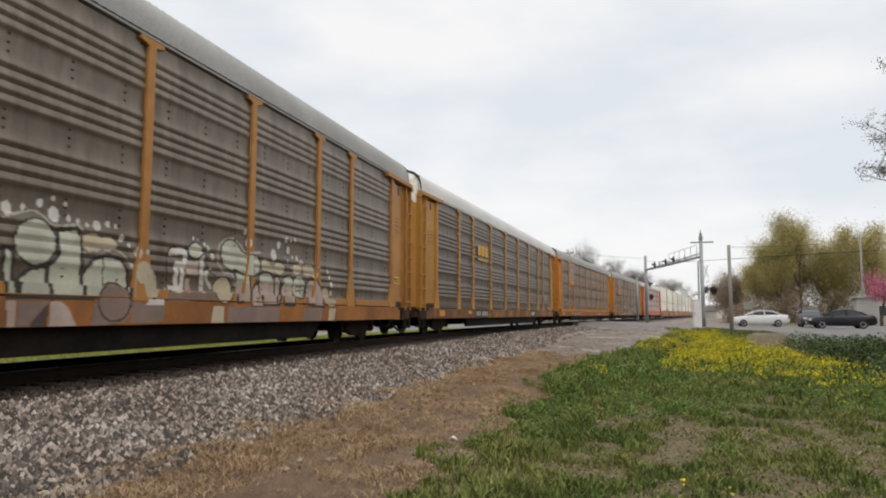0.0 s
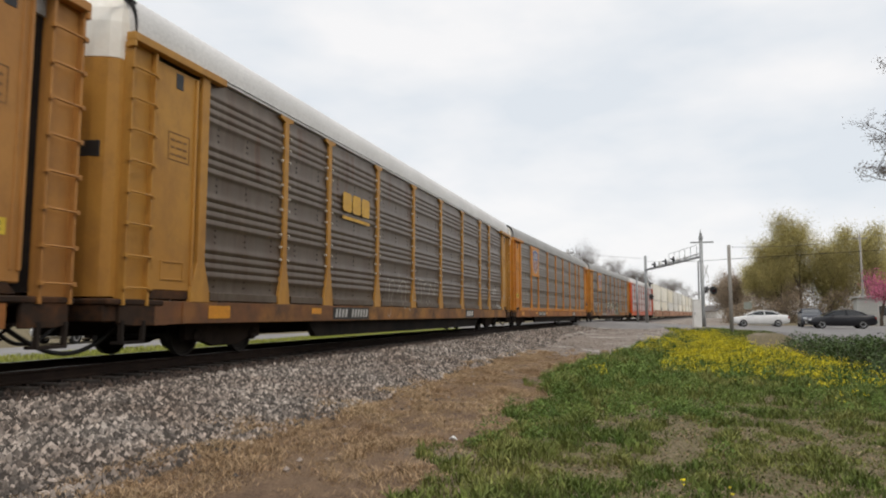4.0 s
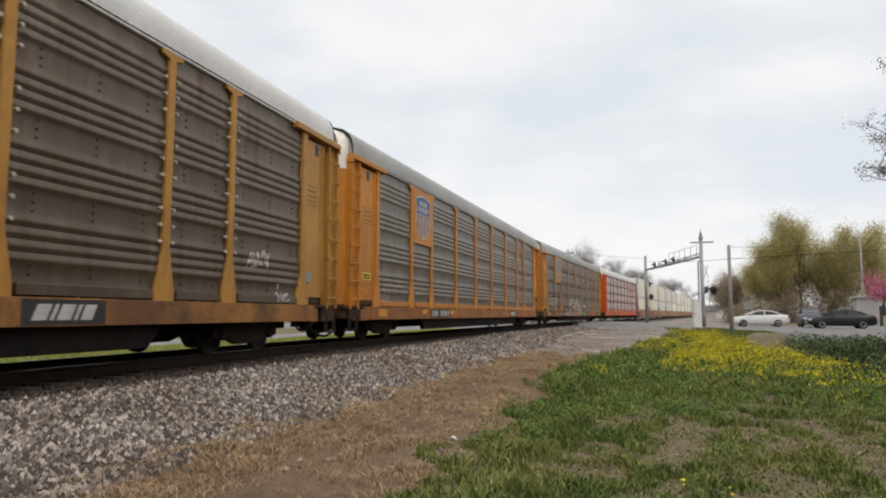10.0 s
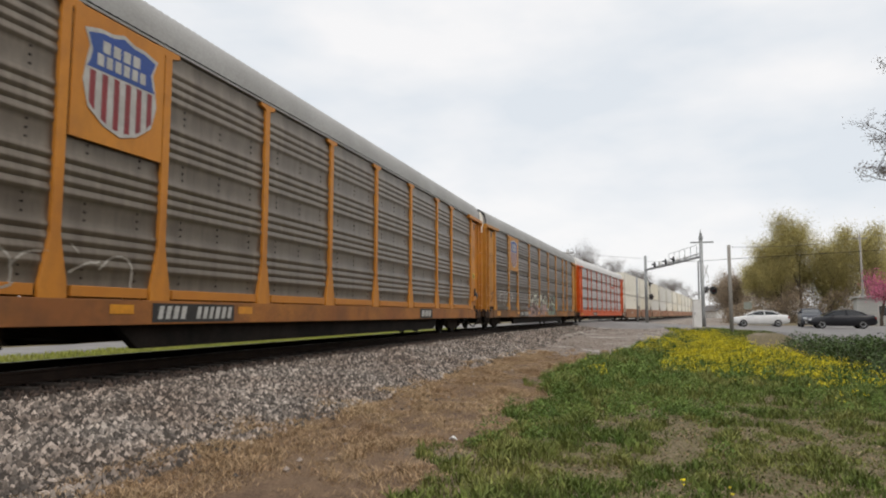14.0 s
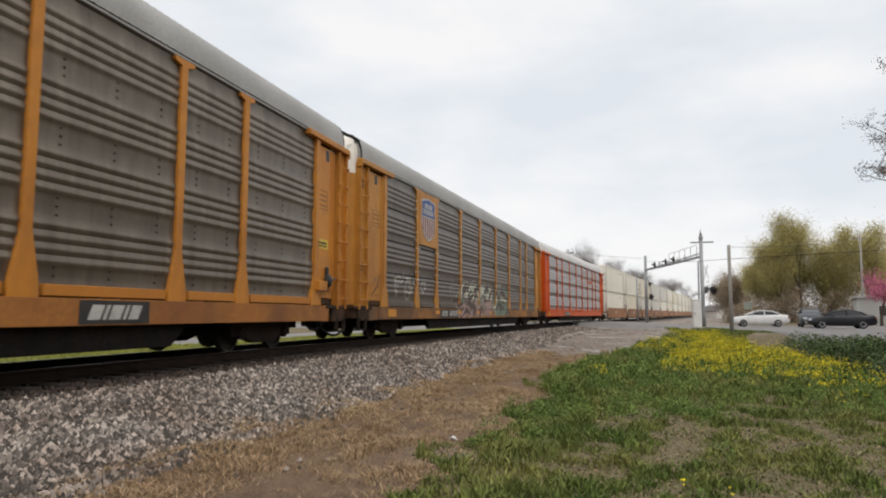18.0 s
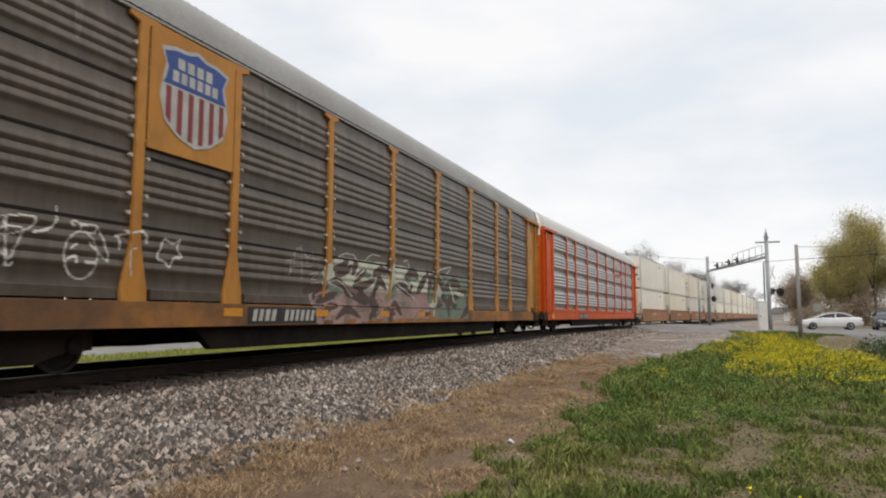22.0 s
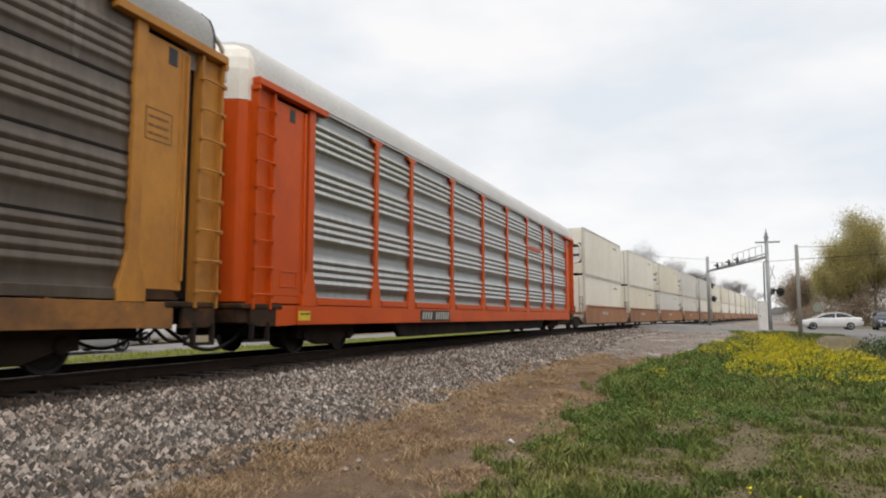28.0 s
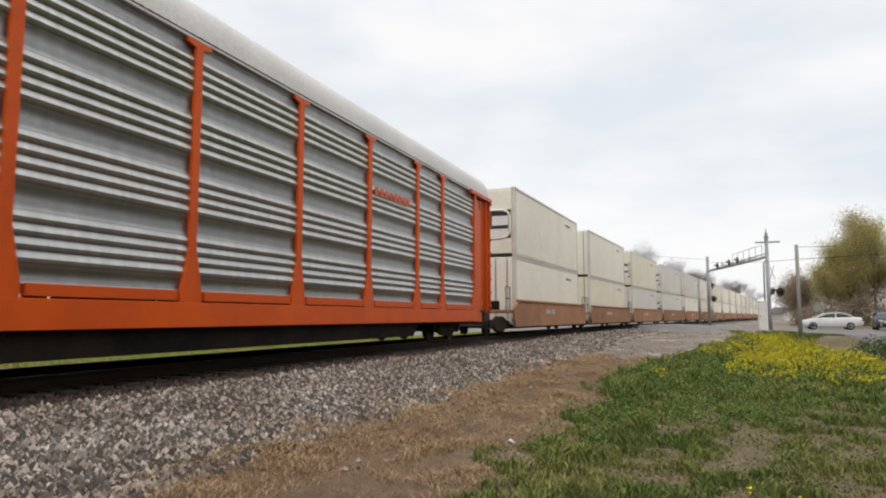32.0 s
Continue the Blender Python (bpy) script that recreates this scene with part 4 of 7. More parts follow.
for a, b, c, d in ((1.58, 1.62, 0.22, 0.12), (1.72, 1.42, 0.30, 0.16), (1.60, 1.35, 0.16, 0.10), (1.95, 1.70, 0.10, 0.14)):
    g.tube([(a + c * math.cos(q * 0.6) * (1 - 0.03 * q), -1.461, b + d * math.sin(q * 0.6 + a)) for q in range(13)], 0.011, 4)
ink = part("scrawl", g, DOOR_INK, rack_d, "dark brown scrawl on the end door")
ink["kind"] = "stuff"
for z in (4.30, 4.16):
    part("lettering", bars(Geo(), 0.62, z, (.06,) * 4, 0.09, 0.035, -1.435), MARK_FAINT, rack_d)
for car_, z in ((rack_c, 2.2), (rack_d, 2.1)):
    for r in range(3):
        part("lettering", bars(Geo(), 0.68, z - r * 0.09, (.1, .06, .12), 0.035, 0.02, -1.432), MARK_FAINT, car_)
shield(rack_c, 5.15, 7.12, YELLOW_C)
shield(rack_d, 5.10, 7.12, YELLOW_D)

PALE, BROWN = (0.62, 0.60, 0.54), (0.075, 0.034, 0.016)
spray(SCREEN_B, rack_b, ({"place": (3.0, 26.0, 3.5, 4.9), "cell": (0.7, 5.0), "ring": (0.09, 0.15), "fill": (BROWN, BROWN), "fill_amount": 1.0, "edge": (0.12, 0.062, 0.032), "warp": 0.12, "cover": 0.22, "wobble": 0.3, "loose": 1.0},))
spray(SCREEN_D, rack_d, ({"place": (3.0, 26.0, 3.9, 4.9), "cell": (0.5, 5.0), "ring": (0.08, 0.14), "fill": (PALE, PALE), "fill_amount": 0.35, "edge": (0.30, 0.27, 0.23), "warp": 0.12, "cover": -0.15, "wobble": 0.3, "loose": 1.0},))

# ---- spray paint on the near sides, laid over ribs, posts and sill ----
SPRAY = {"mint": (0.50, 0.51, 0.41), "cream": (0.55, 0.47, 0.33), "pink": (0.46, 0.36, 0.31), "white": (0.62, 0.60, 0.55), "ink": (0.045, 0.036, 0.030),
         "mauve": (0.25, 0.175, 0.145), "halo": (0.40, 0.37, 0.32), "umber": (0.085, 0.055, 0.045), "rose": (0.37, 0.245, 0.22), "teal": (0.17, 0.22, 0.165)}
TONES = list(SPRAY)


class PaintedSide:
    """A raster of paint in a car's own x and z, drawn shape upon shape."""
    def __init__(self, x0, x1, z0, z1, cx, cz):
        self.xs, self.zs, self.cx, self.cz = np.arange(x0, x1, cx), np.arange(z0, z1, cz), cx, cz
        self.X, self.Z = np.meshgrid(self.xs + cx / 2, self.zs + cz / 2, indexing="ij")
        self.tone = np.full(self.X.shape, -1)

    def disc(self, x, z, rx, rz, tone, rim=None):
        if rim:
            self.disc(x, z, rx + 0.03, rz + 0.03, rim)
        self.tone[((self.X - x) / rx) ** 2 + ((self.Z - z) / rz) ** 2 < 1] = TONES.index(tone)

    def dots(self, rows, tone):
        for x, z, r in rows:
            self.disc(x, z, r * 0.85, r, tone)

    def stroke(self, pts, width, tone, taper=False):
        p = bent([(a, b, 0) for a, b in pts], 5)
        for i, (a, b) in enumerate(zip(p, p[1:])):
            k = (i + 0.5) / (len(p) - 1)
            r = width * 0.8 * (math.sin(math.pi * min(k * 1.05, 1)) ** 0.7 if taper else 0.63)
            dx, dz = b[0] - a[0], b[1] - a[1]
            t = np.clip(((self.X - a[0]) * dx + (self.Z - a[1]) * dz) / max(dx * dx + dz * dz, 1e-9), 0, 1)
            self.tone[(self.X - a[0] - t * dx) ** 2 + (self.Z - a[1] - t * dz) ** 2 < r * r] = TONES.index(tone)

    def area(self, pts, tone, rim=None):
        inside = np.zeros(self.X.shape, bool)
        for (xa, za), (xb, zb) in zip(pts, pts[1:] + pts[:1]):
            if za != zb:
                inside ^= ((za > self.Z) != (zb > self.Z)) & (self.X < (xb - xa) * (self.Z - za) / (zb - za) + xa)
        self.tone[inside] = TONES.index(tone)
        if rim:
            for (xa, za), (xb, zb) in zip(pts, pts[1:] + pts[:1]):
                self.stroke(((xa, za), (xb, zb)), 0.055, rim)


RIB_Z, RIB_Y = [], []
for y_, z_ in rib_line():
    RIB_Z.append(z_)
    RIB_Y.append(y_)


def paint_side(car, posts, area, draw, label):
    w = PaintedSide(*area)
    draw(w)
    near_post = np.zeros(w.X.shape, bool)
    for p in posts:
        half = np.interp(w.Z, (0.93, 1.08, 1.75), (0.22, 0.22, 0.08))
        near_post |= (abs(w.X - p) < half) & (w.Z > 0.94)
    verts, faces, tones = [], [], []
    for j, z in enumerate(w.zs):
        ends = [z, z + w.cz * 0.98]
        if z > 1.108:
            flat = [float(np.interp(q, RIB_Z, RIB_Y)) for q in ends]
        elif z > 0.95:
            flat = [-1.497, -1.497]
        else:
            flat = [-1.500, -1.500]
        row, post, i = w.tone[:, j], near_post[:, j], 0
        while i < len(row):
            k = i
            while k + 1 < len(row) and row[k + 1] == row[i] and post[k + 1] == post[i]:
                k += 1
            if row[i] >= 0 and not 0.938 < z < 0.964:
                ya, yb = (-1.497, -1.497) if post[i] else flat
                xa, xb, n = w.xs[i], w.xs[k] + w.cx, len(verts)
                verts += [(xa, ya - 0.0025, ends[0]), (xb, ya - 0.0025, ends[0]), (xb, yb - 0.0025, ends[1]), (xa, yb - 0.0025, ends[1])]
                faces.append((n, n + 1, n + 2, n + 3))
                tones += [(*SPRAY[TONES[row[i]]], 1.0)] * 4
            i = k + 1
    me = bpy.data.meshes.new("graffiti")
    me.from_pydata(verts, [], faces)
    me.color_attributes.new("spray", "FLOAT_COLOR", "POINT").data.foreach_set("color", np.array(tones, "f").ravel())
    me.materials.append(None)
    ob = put("graffiti", me, SPRAY_PAINT, car, None, label)
    ob["kind"] = "stuff"


def spray_material():
    m = material("weathered spray paint", (0.5, 0.5, 0.5), rough=0.6, scale=1.4, fine=18, bump=0.04, speck=0.3)
    nd, lk = m.node_tree.nodes, m.node_tree.links
    b = nd["Principled BSDF"]
    src = b.inputs["Base Color"].links[0].from_socket
    at, mx, sc = nd.new("ShaderNodeAttribute"), nd.new("ShaderNodeMix"), nd.new("ShaderNodeMix")
    at.attribute_name = "spray"
    mx.data_type = sc.data_type = "RGBA"
    mx.blend_type = sc.blend_type = "MULTIPLY"
    mx.inputs["Factor"].default_value = sc.inputs["Factor"].default_value = 1.0
    sc.inputs[7].default_value = (2.2, 2.2, 2.2, 1)
    lk.new(src, sc.inputs[6])
    lk.new(sc.outputs[2], mx.inputs[6])
    lk.new(at.outputs["Color"], mx.inputs[7])
    lk.new(mx.outputs[2], b.inputs["Base Color"])
    return m


SPRAY_PAINT = spray_material()


def bubble_letters(w):
    w.area(((13.58, 0.9), (13.7, 0.9), (13.7, 0.59), (13.6, 0.59)), "pink")
    w.area(((13.73, 0.9), (14.18, 0.9), (13.92, 0.58), (13.72, 0.59)), "mauve")
    w.area(((13.88, 0.6), (14.18, 0.88), (14.14, 0.58)), "umber")
    w.area(((14.19, 0.9), (14.34, 0.9), (14.47, 0.82), (14.61, 0.59), (14.18, 0.58)), "pink")
    w.area(((14.9, 0.88), (15.61, 0.91), (15.62, 0.8), (15.47, 0.61), (14.85, 0.58)), "mauve")
    w.area(((15.66, 0.91), (16.34, 0.88), (16.3, 0.62), (15.58, 0.61)), "mauve")
    w.area(((13.54, 1.51), (13.67, 1.5), (13.71, 0.94), (13.58, 0.93)), "mint", "ink")
    w.area(((14.28, 1.79), (14.61, 1.85), (14.69, 1.72), (14.73, 0.95), (14.2, 0.93), (14.19, 1.34), (14.34, 1.48)), "mint", "ink")
    w.area(((13.73, 0.94), (13.77, 1.16), (13.94, 1.29), (14.18, 1.32), (14.19, 0.95)), "mint", "ink")
    w.disc(13.98, 1.61, 0.29, 0.27, "mint", "ink")
    w.disc(14.89, 1.69, 0.20, 0.12, "cream")
    w.disc(15.15, 1.7, 0.16, 0.10, "cream")
    w.area(((14.74, 0.95), (14.74, 1.27), (14.89, 1.46), (15.16, 1.55), (15.42, 1.5), (15.56, 1.32), (15.6, 0.97)), "mint", "ink")
    w.stroke(((15.08, 1.51), (15.1, 1.15)), 0.020, "ink")
    w.disc(15.28, 0.9, 0.29, 0.25, "mauve", "ink")
    w.disc(15.83, 1.34, 0.16, 0.17, "cream")
    w.disc(16.03, 1.17, 0.16, 0.23, "cream")
    w.area(((15.96, 0.95), (16.31, 0.96), (16.31, 0.88), (15.91, 0.88)), "white")
    w.stroke(((13.51, 1.86), (13.72, 1.93), (13.9, 1.98), (14.05, 1.95), (14.22, 1.84), (14.59, 1.89), (14.68, 1.84)), 0.030, "halo")
    w.stroke(((14.7, 1.53), (15.06, 1.63), (15.36, 1.62), (15.57, 1.47), (15.67, 1.29), (15.68, 0.99)), 0.020, "halo")
    w.dots(((13.56, 1.97, 0.08), (13.78, 2.01, 0.04), (14.02, 2.1, 0.055), (14.23, 1.98, 0.1), (14.21, 2.18, 0.035), (14.41, 2.14, 0.04), (14.46, 1.96, 0.045), (14.62, 1.95, 0.035), (14.77, 1.91, 0.035), (14.94, 1.93, 0.075), (15.14, 1.97, 0.05), (15.29, 1.96, 0.03), (15.4, 1.8, 0.055), (15.55, 1.72, 0.035), (15.73, 1.63, 0.07)), "white")
    w.dots(((15.9, 1.65, 0.045), (15.63, 1.43, 0.035)), "white")
    w.stroke(((16.46, 1.7), (16.8, 1.73), (16.81, 1.52), (16.62, 1.51), (16.64, 1.18)), 0.110, "white")
    w.stroke(((16.75, 1.52), (16.77, 1.16), (16.45, 1.14)), 0.100, "white")
    w.disc(17.1, 1.78, 0.18, 0.12, "mint", "ink")
    w.area(((16.86, 1.59), (17.18, 1.61), (17.2, 1.39), (16.87, 1.38)), "pink")
    w.area(((16.87, 1.31), (16.99, 1.32), (17.01, 0.98), (16.89, 0.97)), "pink")
    w.area(((16.39, 1.06), (17.77, 1.11), (17.77, 0.96), (16.4, 0.94)), "mauve")
    w.stroke(((17.28, 1.72), (17.3, 1.14)), 0.110, "white")
    w.stroke(((17.52, 1.5), (17.39, 1.38), (17.57, 1.19)), 0.070, "white")
    w.stroke(((16.44, 1.09), (16.41, 1.72), (16.9, 1.79), (16.91, 1.63), (17.18, 1.66), (17.39, 1.76), (17.44, 1.52), (17.69, 1.38)), 0.030, "ink")
    w.disc(19.33, 1.7, 0.16, 0.11, "cream")
    w.disc(19.56, 1.63, 0.14, 0.07, "cream")
    w.disc(19.87, 1.66, 0.22, 0.12, "cream")
    w.disc(20.64, 1.69, 0.20, 0.11, "cream")
    w.disc(20.81, 1.84, 0.11, 0.07, "cream")
    w.disc(21.16, 1.71, 0.27, 0.14, "cream")
    w.disc(21.45, 1.62, 0.12, 0.07, "cream")
    w.disc(22.05, 1.18, 0.20, 0.17, "cream")
    w.disc(22.3, 1.01, 0.26, 0.09, "cream")
    w.stroke(((18.3, 0.97), (18.23, 1.41), (17.95, 1.47), (17.75, 1.62), (17.75, 1.88), (17.94, 2.04), (18.18, 2.1), (18.44, 2.02), (18.65, 1.88), (19.14, 1.93)), 0.040, "halo")
    w.area(((18.26, 1.6), (18.71, 1.64), (18.73, 0.96), (18.32, 0.95)), "mint", "ink")
    w.area(((18.29, 1.29), (18.71, 1.31), (18.72, 0.96), (18.33, 0.95)), "pink")
    w.stroke(((18.15, 1.77), (18.59, 1.66), (18.94, 1.66)), 0.430, "ink")
    w.disc(18.15, 1.8, 0.31, 0.26, "mint", "ink")
    w.stroke(((18.2, 1.77), (18.59, 1.66), (18.94, 1.66)), 0.360, "mint")
    w.stroke(((18.85, 1.85), (18.84, 1.43)), 0.020, "ink")
    w.stroke(((18.33, 1.52), (18.34, 1.0)), 0.020, "ink")
    w.disc(17.91, 1.16, 0.27, 0.22, "cream", "ink")
    w.area(((18.79, 0.86), (18.79, 1.2), (18.94, 1.34), (19.13, 1.31), (19.22, 1.14), (19.24, 0.87)), "pink", "ink")
    w.area(((19.23, 0.91), (19.09, 1.41), (19.22, 1.55), (19.54, 1.54), (19.7, 1.41), (19.76, 0.92)), "pink", "ink")
    w.disc(19.37, 1.43, 0.24, 0.11, "mint")
    w.area(((19.78, 0.92), (19.68, 1.45), (19.81, 1.52), (19.95, 1.38), (19.93, 1.17), (19.82, 0.92)), "pink", "ink")
    w.area(((20.04, 0.93), (19.99, 1.26), (20.14, 1.5), (20.33, 1.56), (20.51, 1.41), (20.51, 0.93)), "pink", "ink")
    w.disc(20.27, 1.42, 0.20, 0.09, "mint")
    w.area(((21.09, 0.94), (21.06, 1.4), (21.29, 1.53), (21.54, 1.5), (21.8, 1.25), (21.91, 0.9)), "pink", "ink")
    w.disc(20.75, 1.32, 0.27, 0.24, "mint", "ink")
    w.stroke(((20.62, 1.38), (20.65, 1.16)), 0.020, "ink")
    w.stroke(((20.8, 1.4), (20.82, 1.16)), 0.020, "ink")
    w.stroke(((20.59, 1.31), (20.95, 1.34)), 0.020, "ink")
    w.stroke(((20.6, 1.22), (20.96, 1.25)), 0.020, "ink")
    w.stroke(((19.03, 1.12), (19.05, 0.89)), 0.020, "ink")
    w.stroke(((19.14, 1.14), (19.16, 0.91)), 0.020, "ink")
    w.stroke(((18.96, 1.04), (19.25, 1.06)), 0.020, "ink")
    w.stroke(((21.46, 1.49), (21.48, 1.0)), 0.020, "ink")
    w.stroke(((19.96, 1.17), (19.85, 0.92)), 0.020, "ink")
    w.area(((17.58, 0.87), (17.88, 0.87), (17.9, 0.59), (17.52, 0.59)), "cream")
    w.area(((18.03, 0.87), (19.85, 0.88), (19.81, 0.58), (17.99, 0.59)), "mauve")
    w.area(((20.94, 0.87), (21.82, 0.87), (21.75, 0.57), (20.81, 0.57)), "mauve")
    w.area(((22.17, 0.87), (22.55, 0.88), (22.46, 0.59), (22.14, 0.59)), "cream")
    w.dots(((18.58, 2.27, 0.06), (18.69, 2.07, 0.08), (19.65, 1.92, 0.125), (19.86, 2.14, 0.085), (20.14, 2.28, 0.07), (20.34, 2.27, 0.035), (20.52, 2.31, 0.05), (20.25, 2.07, 0.085), (20.22, 1.84, 0.04), (20.44, 1.94, 0.04), (20.63, 1.93, 0.055), (20.12, 1.9, 0.025), (20.37, 1.7, 0.025), (21.51, 1.77, 0.03), (21.63, 1.81, 0.03)), "white")
    w.dots(((22.15, 1.73, 0.055), (22.27, 1.61, 0.055), (22.38, 1.44, 0.08), (22.38, 1.23, 0.07), (17.35, 1.91, 0.035), (17.44, 1.84, 0.055), (17.05, 1.98, 0.035), (17.18, 1.97, 0.02), (17.57, 1.72, 0.06)), "white")


def scrawl_b(w):
    w.stroke(((10.79, 1.37), (10.85, 1.65), (11.05, 1.75), (11.08, 1.39), (11.09, 1.04)), 0.020, "halo")
    w.stroke(((11.14, 1.29), (11.11, 1.54), (11.22, 1.68), (11.39, 1.73), (11.5, 1.61), (11.5, 1.46)), 0.020, "halo")
    w.stroke(((11.12, 1.29), (11.21, 1.22), (11.41, 1.38), (11.22, 1.05)), 0.020, "halo")
    w.stroke(((11.84, 1.98), (11.87, 1.73), (11.85, 1.49), (12.07, 1.53), (12.13, 1.36), (12.13, 1.04)), 0.020, "halo")
    w.stroke(((11.71, 1.37), (11.87, 1.5)), 0.030, "halo")
    w.stroke(((11.87, 1.53), (12.11, 1.72), (12.33, 1.74), (12.47, 1.67), (12.65, 1.52)), 0.030, "halo")
    w.stroke(((12.47, 1.67), (12.5, 1.13)), 0.030, "halo")
    w.stroke(((12.6, 1.87), (12.58, 1.72)), 0.020, "halo")
    w.stroke(((12.99, 1.35), (13.03, 1.18), (13.28, 1.19)), 0.030, "halo")
    w.stroke(((13.6, 1.45), (13.62, 1.75), (13.9, 1.83), (13.93, 1.19), (13.83, 1.05)), 0.030, "halo")
    w.stroke(((13.9, 1.83), (14.24, 1.83), (14.23, 1.54)), 0.030, "halo")
    w.stroke(((14.28, 1.69), (14.51, 1.81), (14.85, 1.74), (14.79, 1.33), (14.97, 1.08)), 0.030, "halo")
    w.stroke(((14.48, 1.06), (14.7, 1.42), (14.89, 1.74)), 0.030, "halo")
    w.stroke(((14.89, 1.82), (15.36, 1.41), (15.43, 1.84), (15.87, 1.82)), 0.030, "halo")
    w.stroke(((16.17, 1.85), (16.5, 1.73)), 0.040, "halo")
    w.stroke(((12.05, 1.09), (12.22, 0.92), (12.54, 0.97), (12.72, 0.85)), 0.020, "halo")
    w.stroke(((10.84, 0.76), (11.0, 0.65), (11.07, 0.79), (11.1, 0.9)), 0.020, "halo")
    w.stroke(((24.27, 1.63), (24.41, 1.9), (24.46, 1.64)), 0.030, "white")
    w.stroke(((24.36, 1.74), (24.51, 1.78)), 0.030, "white")
    w.stroke(((24.5, 1.91), (24.58, 1.65), (24.69, 1.91)), 0.030, "white")
    w.stroke(((24.52, 1.65), (24.66, 1.93), (24.74, 1.69)), 0.030, "white")
    w.stroke(((24.8, 1.72), (24.85, 1.97), (24.97, 1.71)), 0.030, "white")
    w.stroke(((24.92, 1.98), (25.03, 1.85), (25.09, 1.97)), 0.030, "white")
    w.stroke(((25.03, 1.85), (25.03, 1.67)), 0.040, "white")
    w.stroke(((25.42, 1.0), (25.44, 1.19), (25.58, 1.0), (25.61, 1.19)), 0.030, "white")
    w.stroke(((25.47, 1.33), (25.49, 1.26)), 0.040, "white")
    w.stroke(((25.69, 1.17), (25.7, 1.01), (25.89, 1.04)), 0.030, "white")
    w.stroke(((25.65, 1.1), (25.92, 1.16)), 0.040, "white")


def scrawl_c(w):
    w.stroke(((2.98, 1.53), (3.14, 1.62), (3.39, 1.62), (3.61, 1.58), (3.75, 1.46), (3.79, 1.3), (3.81, 1.11)), 0.020, "halo")
    w.stroke(((3.83, 1.5), (4.0, 1.59), (4.24, 1.57), (4.46, 1.49), (4.57, 1.35), (4.59, 1.14), (4.46, 1.05), (4.27, 1.02)), 0.030, "halo")
    w.stroke(((4.6, 1.35), (4.76, 1.48), (5.03, 1.52)), 0.030, "halo")
    w.stroke(((5.44, 1.28), (5.7, 1.41), (5.93, 1.44)), 0.030, "halo")
    w.stroke(((5.94, 1.35), (6.18, 1.53), (6.48, 1.5), (6.56, 1.31), (6.54, 1.11)), 0.030, "halo")
    w.stroke(((5.45, 1.65), (5.57, 1.54)), 0.020, "halo")
    w.stroke(((2.79, 1.11), (2.87, 1.4), (2.98, 1.46), (2.97, 1.29), (3.11, 1.3), (3.2, 1.46), (3.41, 1.43), (3.39, 1.21), (3.16, 1.23), (3.03, 1.08), (2.84, 1.14), (3.37, 1.09)), 0.020, "halo")
    w.stroke(((2.83, 1.25), (2.92, 1.33), (3.0, 1.19), (3.06, 1.37), (3.26, 1.27), (3.33, 1.39), (3.3, 1.13)), 0.020, "halo")


